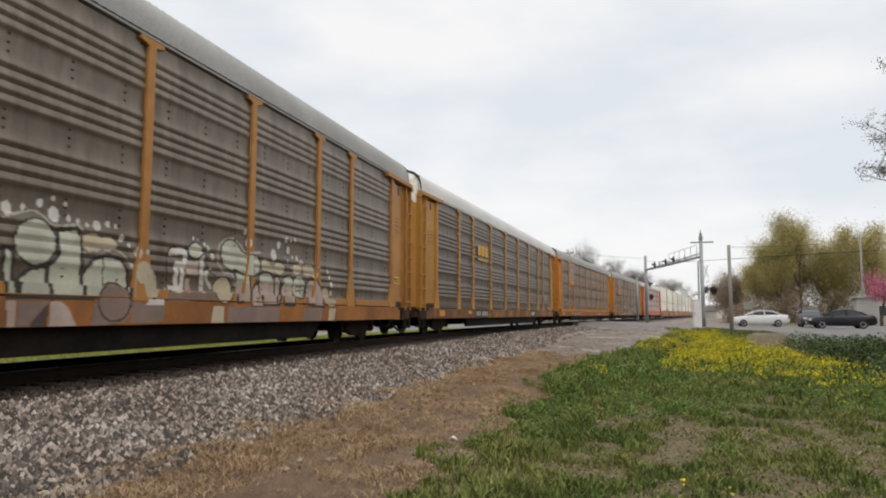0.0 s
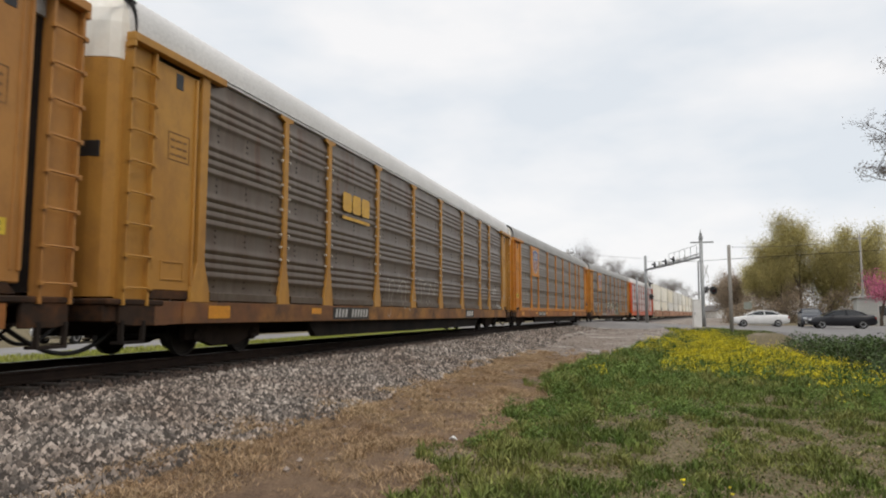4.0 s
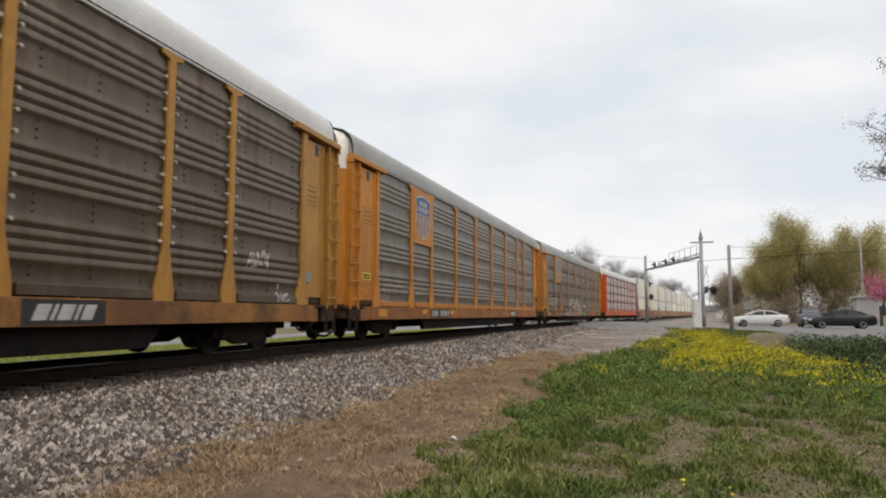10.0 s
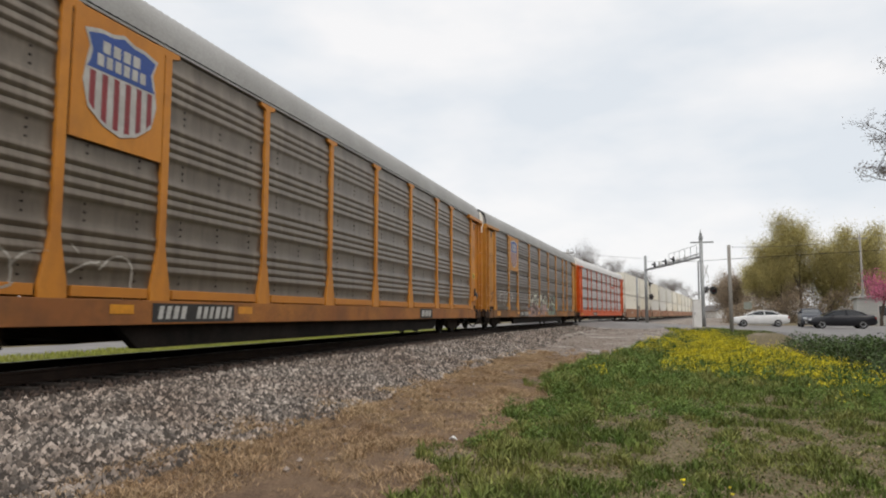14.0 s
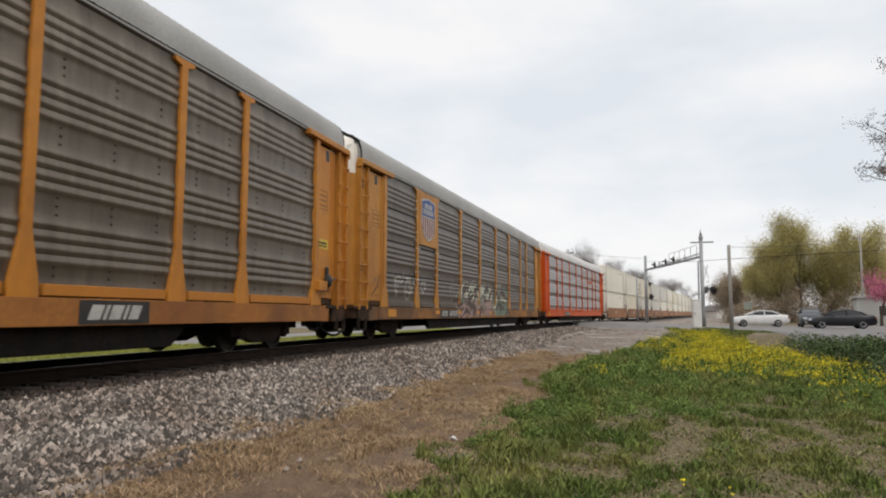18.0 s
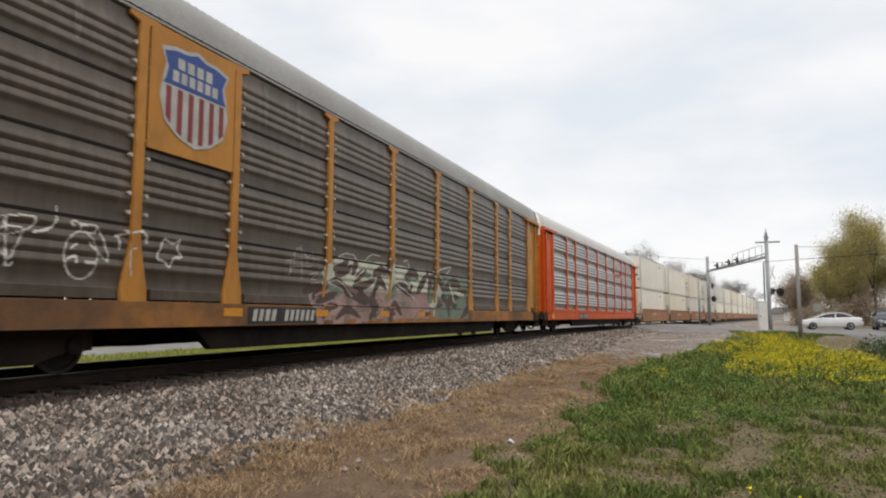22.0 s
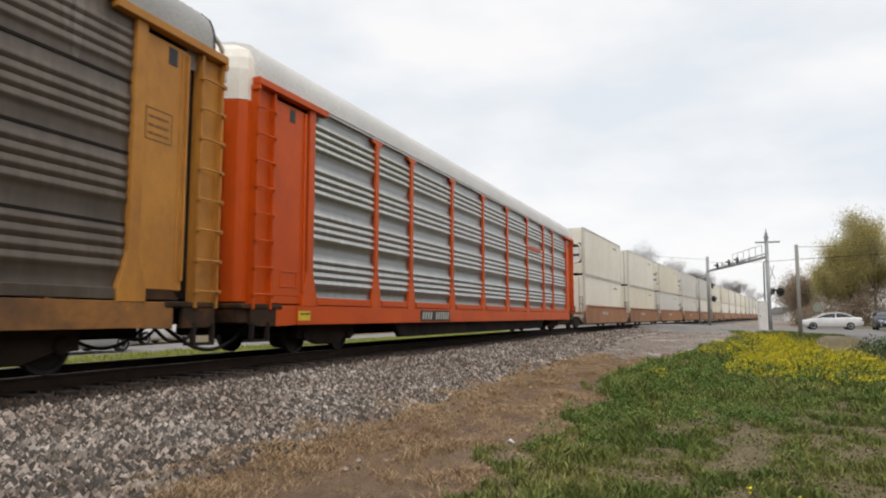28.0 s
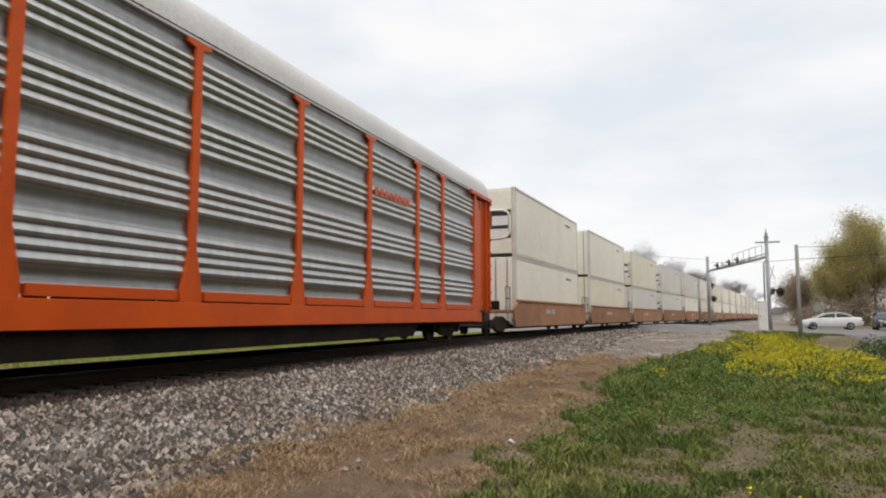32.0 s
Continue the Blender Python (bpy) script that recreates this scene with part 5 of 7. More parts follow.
def wild_piece(w):
    w.stroke(((3.17, 1.79), (3.3, 1.84), (3.63, 1.88), (3.62, 1.76), (3.38, 1.65), (3.21, 1.63), (3.18, 1.66), (3.34, 1.73), (3.51, 1.72), (3.43, 1.51), (3.35, 1.37), (3.2, 1.52)), 0.020, "white")
    w.stroke(((3.3, 1.82), (3.33, 1.33), (3.41, 1.32)), 0.030, "white")
    w.stroke(((3.64, 1.7), (3.83, 1.76), (3.92, 1.87), (3.93, 2.02)), 0.030, "white")
    w.stroke(((4.53, 1.5), (4.49, 1.32), (4.38, 1.21), (4.23, 1.2), (4.1, 1.3), (4.05, 1.46), (4.08, 1.63), (4.19, 1.75), (4.34, 1.77), (4.47, 1.67), (4.53, 1.5)), 0.020, "white")
    w.stroke(((4.17, 1.83), (4.13, 1.88), (4.24, 1.88), (4.27, 1.77)), 0.020, "white")
    w.stroke(((4.26, 1.86), (4.48, 1.87), (4.47, 1.78), (4.33, 1.78)), 0.030, "white")
    w.stroke(((4.48, 1.87), (4.61, 1.7), (4.7, 1.44), (4.53, 1.54)), 0.020, "white")
    w.stroke(((4.13, 1.56), (4.23, 1.62)), 0.020, "white")
    w.stroke(((4.41, 1.64), (4.5, 1.57)), 0.030, "white")
    w.stroke(((4.09, 1.43), (4.22, 1.47), (4.22, 1.4)), 0.030, "white")
    w.stroke(((4.35, 1.41), (4.49, 1.4)), 0.030, "white")
    w.stroke(((4.8, 1.78), (5.26, 1.89), (5.32, 1.73)), 0.030, "white")
    w.stroke(((4.85, 1.76), (4.87, 1.63)), 0.030, "white")
    w.stroke(((5.03, 1.27), (5.01, 1.58), (5.11, 1.65)), 0.020, "white")
    w.stroke(((5.65, 1.83), (5.83, 1.78), (5.95, 1.84), (5.9, 1.7), (6.01, 1.6), (5.84, 1.57), (5.76, 1.43), (5.67, 1.51), (5.52, 1.54), (5.57, 1.67), (5.65, 1.83)), 0.030, "white")
    w.stroke(((8.67, 1.75), (9.15, 1.84), (9.75, 1.85)), 0.020, "halo")
    w.stroke(((8.92, 1.93), (8.89, 1.7), (8.73, 1.5)), 0.020, "halo")
    w.stroke(((9.14, 2.09), (9.17, 1.46)), 0.020, "halo")
    w.stroke(((8.88, 1.87), (9.09, 2.03), (9.34, 1.87), (9.53, 1.97), (9.77, 1.92)), 0.020, "halo")
    w.stroke(((8.8, 1.76), (8.77, 1.54)), 0.020, "halo")
    w.stroke(((9.28, 1.98), (9.35, 1.75)), 0.020, "halo")
    w.stroke(((9.53, 1.93), (9.59, 1.82)), 0.020, "halo")
    w.stroke(((8.76, 1.65), (9.5, 1.71)), 0.020, "halo")
    w.stroke(((9.41, 1.54), (9.71, 1.59), (9.51, 1.45), (9.82, 1.5)), 0.020, "halo")
    w.stroke(((9.47, 1.37), (9.77, 1.41)), 0.020, "halo")
    w.area(((9.87, 1.62), (10.24, 1.87), (10.66, 1.98), (11.33, 1.99), (13.14, 2.0), (14.62, 1.99), (15.48, 1.97), (15.37, 1.39), (13.17, 1.29), (11.44, 1.31), (10.44, 1.52), (10.04, 1.41)), "mint")
    w.area(((9.39, 1.09), (9.88, 1.4), (10.44, 1.52), (11.44, 1.31), (13.17, 1.29), (15.37, 1.39), (15.39, 0.69), (9.46, 0.67), (9.49, 0.94)), "rose")
    w.area(((15.5, 1.39), (15.89, 1.67), (17.06, 1.81), (18.23, 2.03), (19.98, 1.91), (20.87, 1.53), (21.1, 1.02), (19.18, 0.68), (15.92, 0.66), (15.38, 0.95)), "teal")
    swooshes(w)
    w.stroke(((10.31, 1.7), (10.67, 1.78), (10.99, 1.95)), 0.110, "umber", True)
    w.stroke(((10.38, 1.58), (10.81, 1.68), (11.13, 1.85)), 0.110, "umber", True)
    w.stroke(((10.1, 1.45), (10.57, 1.44), (11.1, 1.21)), 0.110, "umber", True)
    w.stroke(((11.22, 1.49), (11.49, 1.65), (11.79, 1.79)), 0.120, "umber", True)
    w.stroke(((11.15, 1.39), (11.65, 1.42), (12.27, 1.61)), 0.120, "umber", True)
    w.stroke(((12.1, 1.7), (12.52, 1.81), (12.87, 1.76)), 0.140, "umber", True)
    w.stroke(((12.28, 1.38), (12.44, 1.57), (12.8, 1.38)), 0.140, "umber", True)
    w.stroke(((13.35, 1.52), (13.86, 1.44), (14.41, 1.23)), 0.150, "umber", True)
    w.stroke(((13.85, 1.72), (14.39, 1.88), (14.74, 1.72)), 0.160, "umber", True)
    w.stroke(((14.64, 1.36), (14.99, 1.62), (15.35, 1.89)), 0.160, "umber", True)
    w.stroke(((9.59, 1.02), (10.0, 1.12), (10.58, 1.23)), 0.110, "umber", True)
    w.stroke(((9.86, 0.71), (10.07, 0.91), (10.47, 0.96)), 0.110, "umber", True)
    w.stroke(((10.37, 0.69), (10.85, 0.88), (11.47, 0.7)), 0.110, "umber", True)
    w.stroke(((11.84, 0.7), (12.14, 0.9), (12.3, 1.0)), 0.130, "umber", True)
    w.stroke(((11.66, 1.23), (11.98, 1.0), (12.15, 0.7)), 0.130, "umber", True)
    w.stroke(((12.91, 0.78), (13.18, 1.02), (13.58, 0.75)), 0.140, "umber", True)
    w.stroke(((10.83, 1.24), (11.38, 1.12), (11.82, 1.04)), 0.120, "umber", True)
    w.stroke(((15.62, 1.85), (16.31, 1.7), (16.61, 1.44)), 0.170, "umber", True)
    w.stroke(((16.61, 1.51), (17.38, 1.76), (18.06, 1.65)), 0.190, "umber", True)
    w.stroke(((16.92, 1.1), (17.72, 1.41), (18.79, 1.53)), 0.190, "umber", True)
    w.stroke(((15.91, 0.95), (16.61, 1.23), (16.93, 0.69)), 0.170, "umber", True)
    w.stroke(((18.97, 1.77), (19.78, 1.57), (19.99, 1.09)), 0.210, "umber", True)
    w.stroke(((17.9, 0.69), (18.98, 1.07), (19.78, 0.84)), 0.200, "umber", True)
    w.stroke(((9.48, 1.08), (9.68, 1.26), (10.1, 1.33)), 0.110, "umber", True)
    w.stroke(((11.34, 1.92), (11.24, 1.82), (11.14, 1.62)), 0.130, "umber", True)
    w.stroke(((13.04, 2.1), (12.91, 1.9), (12.97, 1.71)), 0.140, "umber", True)
    w.stroke(((15.35, 1.96), (15.55, 1.71), (15.37, 1.39)), 0.170, "umber", True)
    w.stroke(((10.42, 1.91), (10.79, 2.06), (11.19, 2.07), (11.33, 1.99)), 0.020, "white")
    w.stroke(((11.77, 2.01), (12.08, 2.15), (12.5, 2.15)), 0.020, "white")
    w.stroke(((9.87, 1.6), (10.08, 1.77), (10.42, 1.91)), 0.020, "white")
    w.stroke(((13.84, 2.12), (14.05, 2.17), (14.16, 2.01)), 0.030, "white")
    w.stroke(((15.48, 1.9), (17.21, 2.21), (16.75, 1.93)), 0.040, "white")
    w.stroke(((10.04, 1.41), (10.56, 1.48), (11.17, 1.16)), 0.020, "white")
    w.stroke(((11.22, 1.53), (11.78, 1.84)), 0.030, "white")
    w.stroke(((13.35, 1.55), (14.53, 1.2)), 0.030, "white")
    w.stroke(((9.49, 0.94), (9.39, 1.09), (9.58, 1.18)), 0.020, "white")
    w.stroke(((16.03, 1.61), (16.47, 1.09)), 0.090, "mint", True)
    w.stroke(((17.39, 1.47), (18.42, 1.36)), 0.090, "mint", True)
    w.stroke(((19.37, 1.79), (20.2, 1.01)), 0.100, "mint", True)
    w.stroke(((17.06, 1.67), (17.56, 1.12)), 0.080, "mint", True)

def swooshes(w):
    """Curled flourishes over the large piece, under its main strokes."""
    r = random.Random(12)
    for _ in range(70):
        x, z = r.uniform(9.4, 17.4), r.uniform(0.62, 1.82)
        a, n = r.uniform(-0.5, 1.2), r.uniform(0.18, 0.42)
        dx, dz = n * math.cos(a), n * math.sin(a) * 0.8
        b = r.uniform(-0.16, 0.16)
        low = z < 1.2 + 0.25 * math.sin(x * 2.3)
        tone = r.choice(("umber", "rose", "mauve") if low else ("umber", "mint", "teal"))
        if x > 14.6:
            tone = r.choice(("umber", "teal", "mint", "mauve"))
        w.stroke(((x - dx, z - dz), (x + b, z - b), (x + dx, z + dz)), r.uniform(0.06, 0.15), tone, True)


paint_side(rack_a, POSTS, (13.4, 22.6, 0.585, 2.5, 0.022, 0.022), bubble_letters, "pale mint and pink bubble graffiti with white dots")
paint_side(rack_b, POSTS_LONG, (10.5, 26.4, 0.66, 2.3, 0.02, 0.02), scrawl_b, "thin pale scrawled graffiti lines")
paint_side(rack_c, POSTS, (2.5, 6.9, 0.95, 1.9, 0.016, 0.016), scrawl_c, "thin pale scrawled graffiti loops")
paint_side(rack_d, POSTS_LONG, (3.0, 18.6, 0.585, 2.3, 0.02, 0.02), wild_piece, "green and rose graffiti with dark swooshes and white scrawls")

# emblem of the golden car: three plain blocks over a rule
g = Geo()
for i, x in enumerate((7.85, 8.42, 8.99)):
    g.prism([(x + 0.06, 3.30), (x + 0.44, 3.30), (x + 0.50, 3.36), (x + 0.50, 3.72), (x + 0.44, 3.78), (x + 0.06, 3.78), (x, 3.72), (x, 3.36)], "y", -1.492, -1.484)
g.box(7.85, 9.5, -1.492, -1.484, 3.10, 3.18)
part("emblem", g, MARK_GOLD, rack_b, "golden block emblem over a rule")
g = bars(Geo(), 19.0, 3.56, (.2, .2, .2, .2, .2, .2, .2, .2), 0.2, 0.06, -1.485)
part("emblem", g, MARK_ORANGE, rack_e, "small orange block emblem")

# ---- well cars with stacked containers ----
WELL_BROWN = material("rust-brown well paint", (0.40, 0.195, 0.095), (0.32, 0.150, 0.078), rough=0.75, scale=0.7, fine=12, grime=(0.11, 0.06, 0.04), grime_amount=0.3, jitter=0.15)
BOX_PAINTS = [material(n, c, tuple(v * 0.93 for v in c), rough=0.5, scale=0.4, fine=10, bump=0.03, speck=0.2, grime=(0.42, 0.36, 0.27), grime_amount=0.14)
              for n, c in (("cream white container", (0.80, 0.77, 0.67)), ("pale grey container", (0.64, 0.63, 0.58)), ("ivory container", (0.74, 0.69, 0.56)))]
BOX_FRAME = material("container frame paint", (0.66, 0.64, 0.57), (0.58, 0.55, 0.48), rough=0.55, scale=1.5, bump=0.03, grime=(0.30, 0.20, 0.12), grime_amount=0.25)
RAILING = material("dark red-brown railing", (0.085, 0.035, 0.022), (0.05, 0.025, 0.018), rough=0.75, scale=3, grime=(0.03, 0.02, 0.015), grime_amount=0.3)
UNIT, BOX = 15.6, 12.19


def well_meshes():
    k = {}
    k["side"] = Geo().prism([(0.95, 0.32), (0.75, 0.62), (0.75, 1.05), (1.35, 1.36), (UNIT - 1.35, 1.36), (UNIT - 0.75, 1.05), (UNIT - 0.75, 0.62), (UNIT - 0.95, 0.32)],
                            "y", -1.45, -1.36).mesh("well_side", 0.012)
    k["chord"] = Geo().box(1.3, UNIT - 1.3, -1.50, -1.34, 1.34, 1.42).mesh("top_chord", 0.01)
    k["floor"] = Geo().box(1.0, UNIT - 1.0, -1.36, 1.36, 0.26, 0.32).mesh("well_floor")
    k["platform"] = Geo().box(0.12, 0.95, -1.3, 1.3, 0.86, 1.0).box(0.12, 0.9, -0.35, 0.35, 0.55, 0.86).mesh("end_platform", 0.02)
    g = Geo()
    for y in (-1.25, 1.25):
        g.tube([(0.2, y, 1.0), (0.2, y, 1.9), (0.75, y, 1.9), (0.75, y, 1.0)], 0.02, 5)
        g.tube([(0.2, y, 1.45), (0.75, y, 1.45)], 0.02, 5)
    k["railing"] = g.mesh("railing")
    k["brake"] = Geo().lathe([(0.26, 0.16), (0.28, 0.2), (0.26, 0.24)], "x", (0.1, 0.55, 1.55), 14).box(0.2, 0.5, -0.9, -0.3, 1.0, 1.35).box(0.3, 0.7, 0.3, 1.1, 1.0, 1.28).mesh("brake_gear", 0.01)
    k["plate"] = bars(Geo(), 5.6, 0.86, (.16, .16, .16, .16, 0, .16, .16, .16), 0.2, 0.06, -1.452).mesh("number")
    hw = 1.22
    # vertical grooves in the side walls of a container
    def wall(y):
        s = -1 if y < 0 else 1
        pts, n = [], 42
        for i in range(n):
            x = 0.14 + (BOX - 0.28) * i / n
            d = (BOX - 0.28) / n
            pts += [(x, y), (x + d * 0.4, y), (x + d * 0.5, y - 0.014 * s), (x + d * 0.9, y - 0.014 * s)]
        pts.append((BOX - 0.14, y))
        return Geo().sheet(pts, "z", 0.15, 2.79)
    k["wall"] = wall(-hw + 0.015).add(*[(w.v, w.f) for w in (wall(hw - 0.015),)][0]).mesh("wall")
    k["shell"] = Geo().box(0.05, BOX - 0.05, -hw + 0.03, hw - 0.03, 0.12, 2.88).mesh("shell")
    g = Geo()
    for y in (-hw, hw - 0.10):
        for z in (0.0, 2.79):
            g.box(0.15, BOX - 0.15, y, y + 0.10, z + 0.01, z + 0.10)
    k["rails"] = g.mesh("side_rail", 0.006)
    k["cpost"] = Geo().box(0, 0.15, -hw, -hw + 0.15, 0.12, 2.78).mesh("corner_post", 0.01)
    k["casting"] = Geo().box(-0.004, 0.18, -hw - 0.004, -hw + 0.16, 0, 0.12).mesh("corner_casting", 0.01)
    k["rod"] = Geo().tube([(-0.03, 0, 0.1), (-0.03, 0, 2.8)], 0.022, 6).mesh("locking_bar")
    k["door"] = Geo().box(-0.01, 0.05, -1.06, -0.01, 0.12, 2.76).mesh("container_door", 0.012)
    k["cooler_rim"] = Geo().tube([(-0.012, 0.98 * (1 if math.cos(a) > 0 else -1) * abs(math.cos(a)) ** 0.4, 1.35 + 0.60 * (1 if math.sin(a) > 0 else -1) * abs(math.sin(a)) ** 0.4) for a in [q * math.tau / 28 for q in range(29)]], 0.05, 6).mesh("rim", smooth=True)
    k["cooler"] = Geo().box(-0.01, 0.05, -1.06, 1.06, 0.12, 0.75).mesh("cooler_panel", 0.012)
    k["cooler_top"] = Geo().box(-0.01, 0.05, -1.06, 1.06, 1.95, 2.76).mesh("cooler_panel", 0.012)
    k["cooler_hole"] = Geo().box(0.02, 0.048, -1.0, 1.0, 0.75, 1.95).mesh("cooler_recess")
    g = Geo().lathe([(0.30, -0.01), (0.30, 0.03), (0.24, 0.03)], "x", (0, 0.3, 1.6), 16).box(-0.01, 0.04, -0.9, -0.2, 1.3, 1.7).box(-0.01, 0.04, -0.9, 0.0, 0.82, 1.15).tube([(0, -0.1, 0.9), (-0.01, 0.5, 1.0), (0, 0.9, 0.85)], 0.04, 6)
    k["cooler_parts"] = g.mesh("cooler_machinery")
    g = bars(Geo(), BOX - 3.0, 2.35, (.10, .10, .10, .10, 0, .10, .10), 0.10, 0.05, -hw - 0.001)
    k["marks"] = g.mesh("lettering")
    return k


WELL = well_meshes()


def container(kind, BOX_WHITE):
    c = tagged(empty("shipping_container"), "cream white refrigerated shipping container stacked in a well car", "container", group="stacked containers")
    put("shell", WELL["shell"], BOX_WHITE, c)
    put("wall", WELL["wall"], BOX_WHITE, c)
    put("side_rail", WELL["rails"], BOX_FRAME, c)
    for at in (pose(0, 0, 0), pose(BOX, 0, 0, 0, 0, 180)):
        put("corner_post", WELL["cpost"], BOX_FRAME, c, at)
        put("corner_post", WELL["cpost"], BOX_FRAME, c, at @ pose(0, 2.29, 0))
        for z in (0, 2.78):
            put("corner_casting", WELL["casting"], BOX_FRAME, c, at @ pose(0, 0, z))
            put("corner_casting", WELL["casting"], BOX_FRAME, c, at @ pose(0, 2.284, z))
    if kind == "cooler":
        put("cooler_panel", WELL["cooler"], BOX_WHITE, c)
        put("cooler_panel", WELL["cooler_top"], BOX_WHITE, c)
        put("cooler_rim", WELL["cooler_rim"], BOX_WHITE, c, None, "rounded rim of the cooler opening")
        put("cooler_recess", WELL["cooler_hole"], BLACK_PAINT, c)
        put("cooler_machinery", WELL["cooler_parts"], WHITE_PAINT, c, None, "refrigeration machinery in a dark recess")
    else:
        for y in (0, 1.07):
            put("container_door", WELL["door"], BOX_WHITE, c, pose(0, y, 0))
        for y in (-0.85, -0.35, 0.35, 0.85):
            put("locking_bar", WELL["rod"], GALV, c, pose(0, y, 0))
    put("lettering", WELL["marks"], STEEL_DARK, c, None, "small dark lettering bars")
    return c


def well_car():
    w = tagged(empty("well_car"), "rust-brown articulated well car carrying two stacked containers", "railcar", group="well cars")
    for at in (pose(0, 0, 0), pose(UNIT, 0, 0, 0, 0, 180)):
        put("well_side", WELL["side"], WELL_BROWN, w, at)
        put("top_chord", WELL["chord"], WELL_BROWN, w, at)
        put("end_platform", WELL["platform"], WELL_BROWN, w, at)
        put("railing", WELL["railing"], RAILING, w, at)
        put("brake_gear", WELL["brake"], STEEL_DARK, w, at)
    put("number", WELL["plate"], MARK_WHITE, w)
    put("well_floor", WELL["floor"], STEEL_DARK, w)
    truck(w, 0.05)
    return w


well = well_car()
boxes = [container(kind, paint) for paint in BOX_PAINTS for kind in ("cooler", "door")]
taken = set()
WELL_FRONT = 137.75
for i in range(20):
    front = WELL_FRONT + i * UNIT
    w = well if i == 0 else copy_thing(well, Matrix.Identity(4))
    ROLLING.append((w, front, 0.05, UNIT + 0.05))
    for level, z in ((0, 0.33), (1, 0.33 + 2.905)):
        tone = (0, 1, 0, 2, 0, 0, 1, 2)[(i * 3 + level * 5) % 8]
        k = tone * 2 + (0 if level and i in (0, 2, 3, 6, 9, 12) or i and (i + level) % 3 == 0 else 1)
        b = boxes[k] if k not in taken else copy_thing(boxes[k], Matrix.Identity(4))
        taken.add(k)
        ROLLING.append((b, front, 0.05, UNIT + 0.05, (1.7, z)))
assert len(taken) == 6

# ---- crossing signals, poles and wires ----
def at_ground(x, y):
    return pose(x, y, ground_z(x, y))


def round_light(name, parent, m, mat=BLACK_PAINT):
    """A crossing lamp: round backplate, hood and dark red lens, facing -y in its own axes."""
    disc = part(name, Geo().lathe([(0.31, 0.0), (0.32, 0.02), (0.31, 0.04), (0.14, 0.12)], "y", (0, 0, 0), 20), mat, parent, "round black backplate", at=m)
    g = Geo()
    n = 9
    for r in (0.14, 0.125):
        for i in range(n):
            a = math.pi * i / (n - 1)
            g.v += [(r * math.cos(a), -0.25, r * math.sin(a)), (r * math.cos(a), 0.0, r * math.sin(a))]
    g.f = [(2 * i + k, 2 * i + 1 + k, 2 * i + 3 + k, 2 * i + 2 + k) for k in (0, 2 * n) for i in range(n - 1)]
    part("hood", g, mat, disc)
    part("lens", Geo().lathe([(0.11, -0.03), (0.06, -0.05)], "y", (0, 0, 0), 14), LENS, disc, "dark red lens")


LENS = material("dark red glass", (0.12, 0.012, 0.012), (0.09, 0.01, 0.01), rough=0.15, scale=5, bump=0.0)
WOOD_POLE = material("grey weathered timber pole", (0.36, 0.34, 0.31), (0.28, 0.265, 0.245), rough=0.9, scale=3, stretch=(4, 4, 0.3), bump=0.3)
MX, MY, GZ = 57.9, -14.55, -0.38
signal = tagged(empty("crossing_signal", pose(MX, MY, GZ)), "grey steel signal bridge with crossing lights over the road", "signal")
part("mast", Geo().tube([(0, 0, 0), (0, 0, 1.2), (0, 0, 7.1)], [0.19, 0.155, 0.13], 12), GALV, signal, smooth=True)
part("foundation", Geo().box(-0.4, 0.4, -0.4, 0.4, -0.15, 0.12), CONCRETE, signal, bevel=0.02)
part("finial", Geo().tube([(0, 0, 7.1), (0, 0, 7.35), (0, 0, 7.38), (0, 0, 7.6), (0, 0, 7.62), (0, 0, 7.9)], [0.17, 0.16, 0.10, 0.10, 0.05, 0.03], 8), GALV, signal)
part("cross_arm", Geo().box(-0.06, 0.06, -0.95, 0.8, 6.8, 6.92), GALV, signal, bevel=0.01)
far = Vector((18.3, 3.75, 0))
part("second_mast", Geo().tube([far + Vector((0, 0, -0.1)), far + Vector((0, 0, 7.35))], [0.17, 0.14], 10), GALV, signal, smooth=True)
part("post", Geo().tube([far + Vector((2.2, 0.9, -0.1)), far + Vector((2.2, 0.9, 5.2))], 0.10, 8), GALV, signal, smooth=True)
for k0, z0, z1, r in ((0.0, 5.72, 5.82, 0.10), (0.0, 6.0, 5.9, 0.045)):
    part("beam", Geo().tube([(0, 0, z0), far * 0.5 + Vector((0, 0, (z0 + z1) / 2 - 0.03)), far + Vector((0, 0, z1))], r, 8), GALV, signal, smooth=True)
for i in range(11):
    k = (i + 0.5) / 11
    part("strut", Geo().tube([far * k + Vector((0, 0, 5.75)), far * (k + 0.04) + Vector((0, 0, 6.0 - 0.1 * k))], 0.03, 5), GALV, signal)
part("hand_rail", Geo().tube([far * 0.06 + Vector((0, 0, 6.75)), far * 0.50 + Vector((0, 0, 6.75))], 0.022, 5), GALV, signal)
for i in range(6):
    p = far * (0.06 + 0.088 * i)
    part("rail_post", Geo().tube([p + Vector((0, 0, 5.75)), p + Vector((0, 0, 6.75))], 0.022, 5), GALV, signal)
for k, side, turn, back in ((0.30, -0.35, -20, WHITE_PAINT), (0.36, 0.35, 160, BLACK_PAINT), (0.42, -0.35, -20, WHITE_PAINT), (0.50, 0.35, 160, BLACK_PAINT),
                            (0.58, -0.35, -20, WHITE_PAINT), (0.64, 0.2, 10, WHITE_PAINT), (0.72, 0.35, 160, BLACK_PAINT)):
    round_light("signal_light", signal, Matrix.Translation(far * k + Vector((0, side, 6.0))) @ pose(0, 0, 0, 0, 0, turn), back)
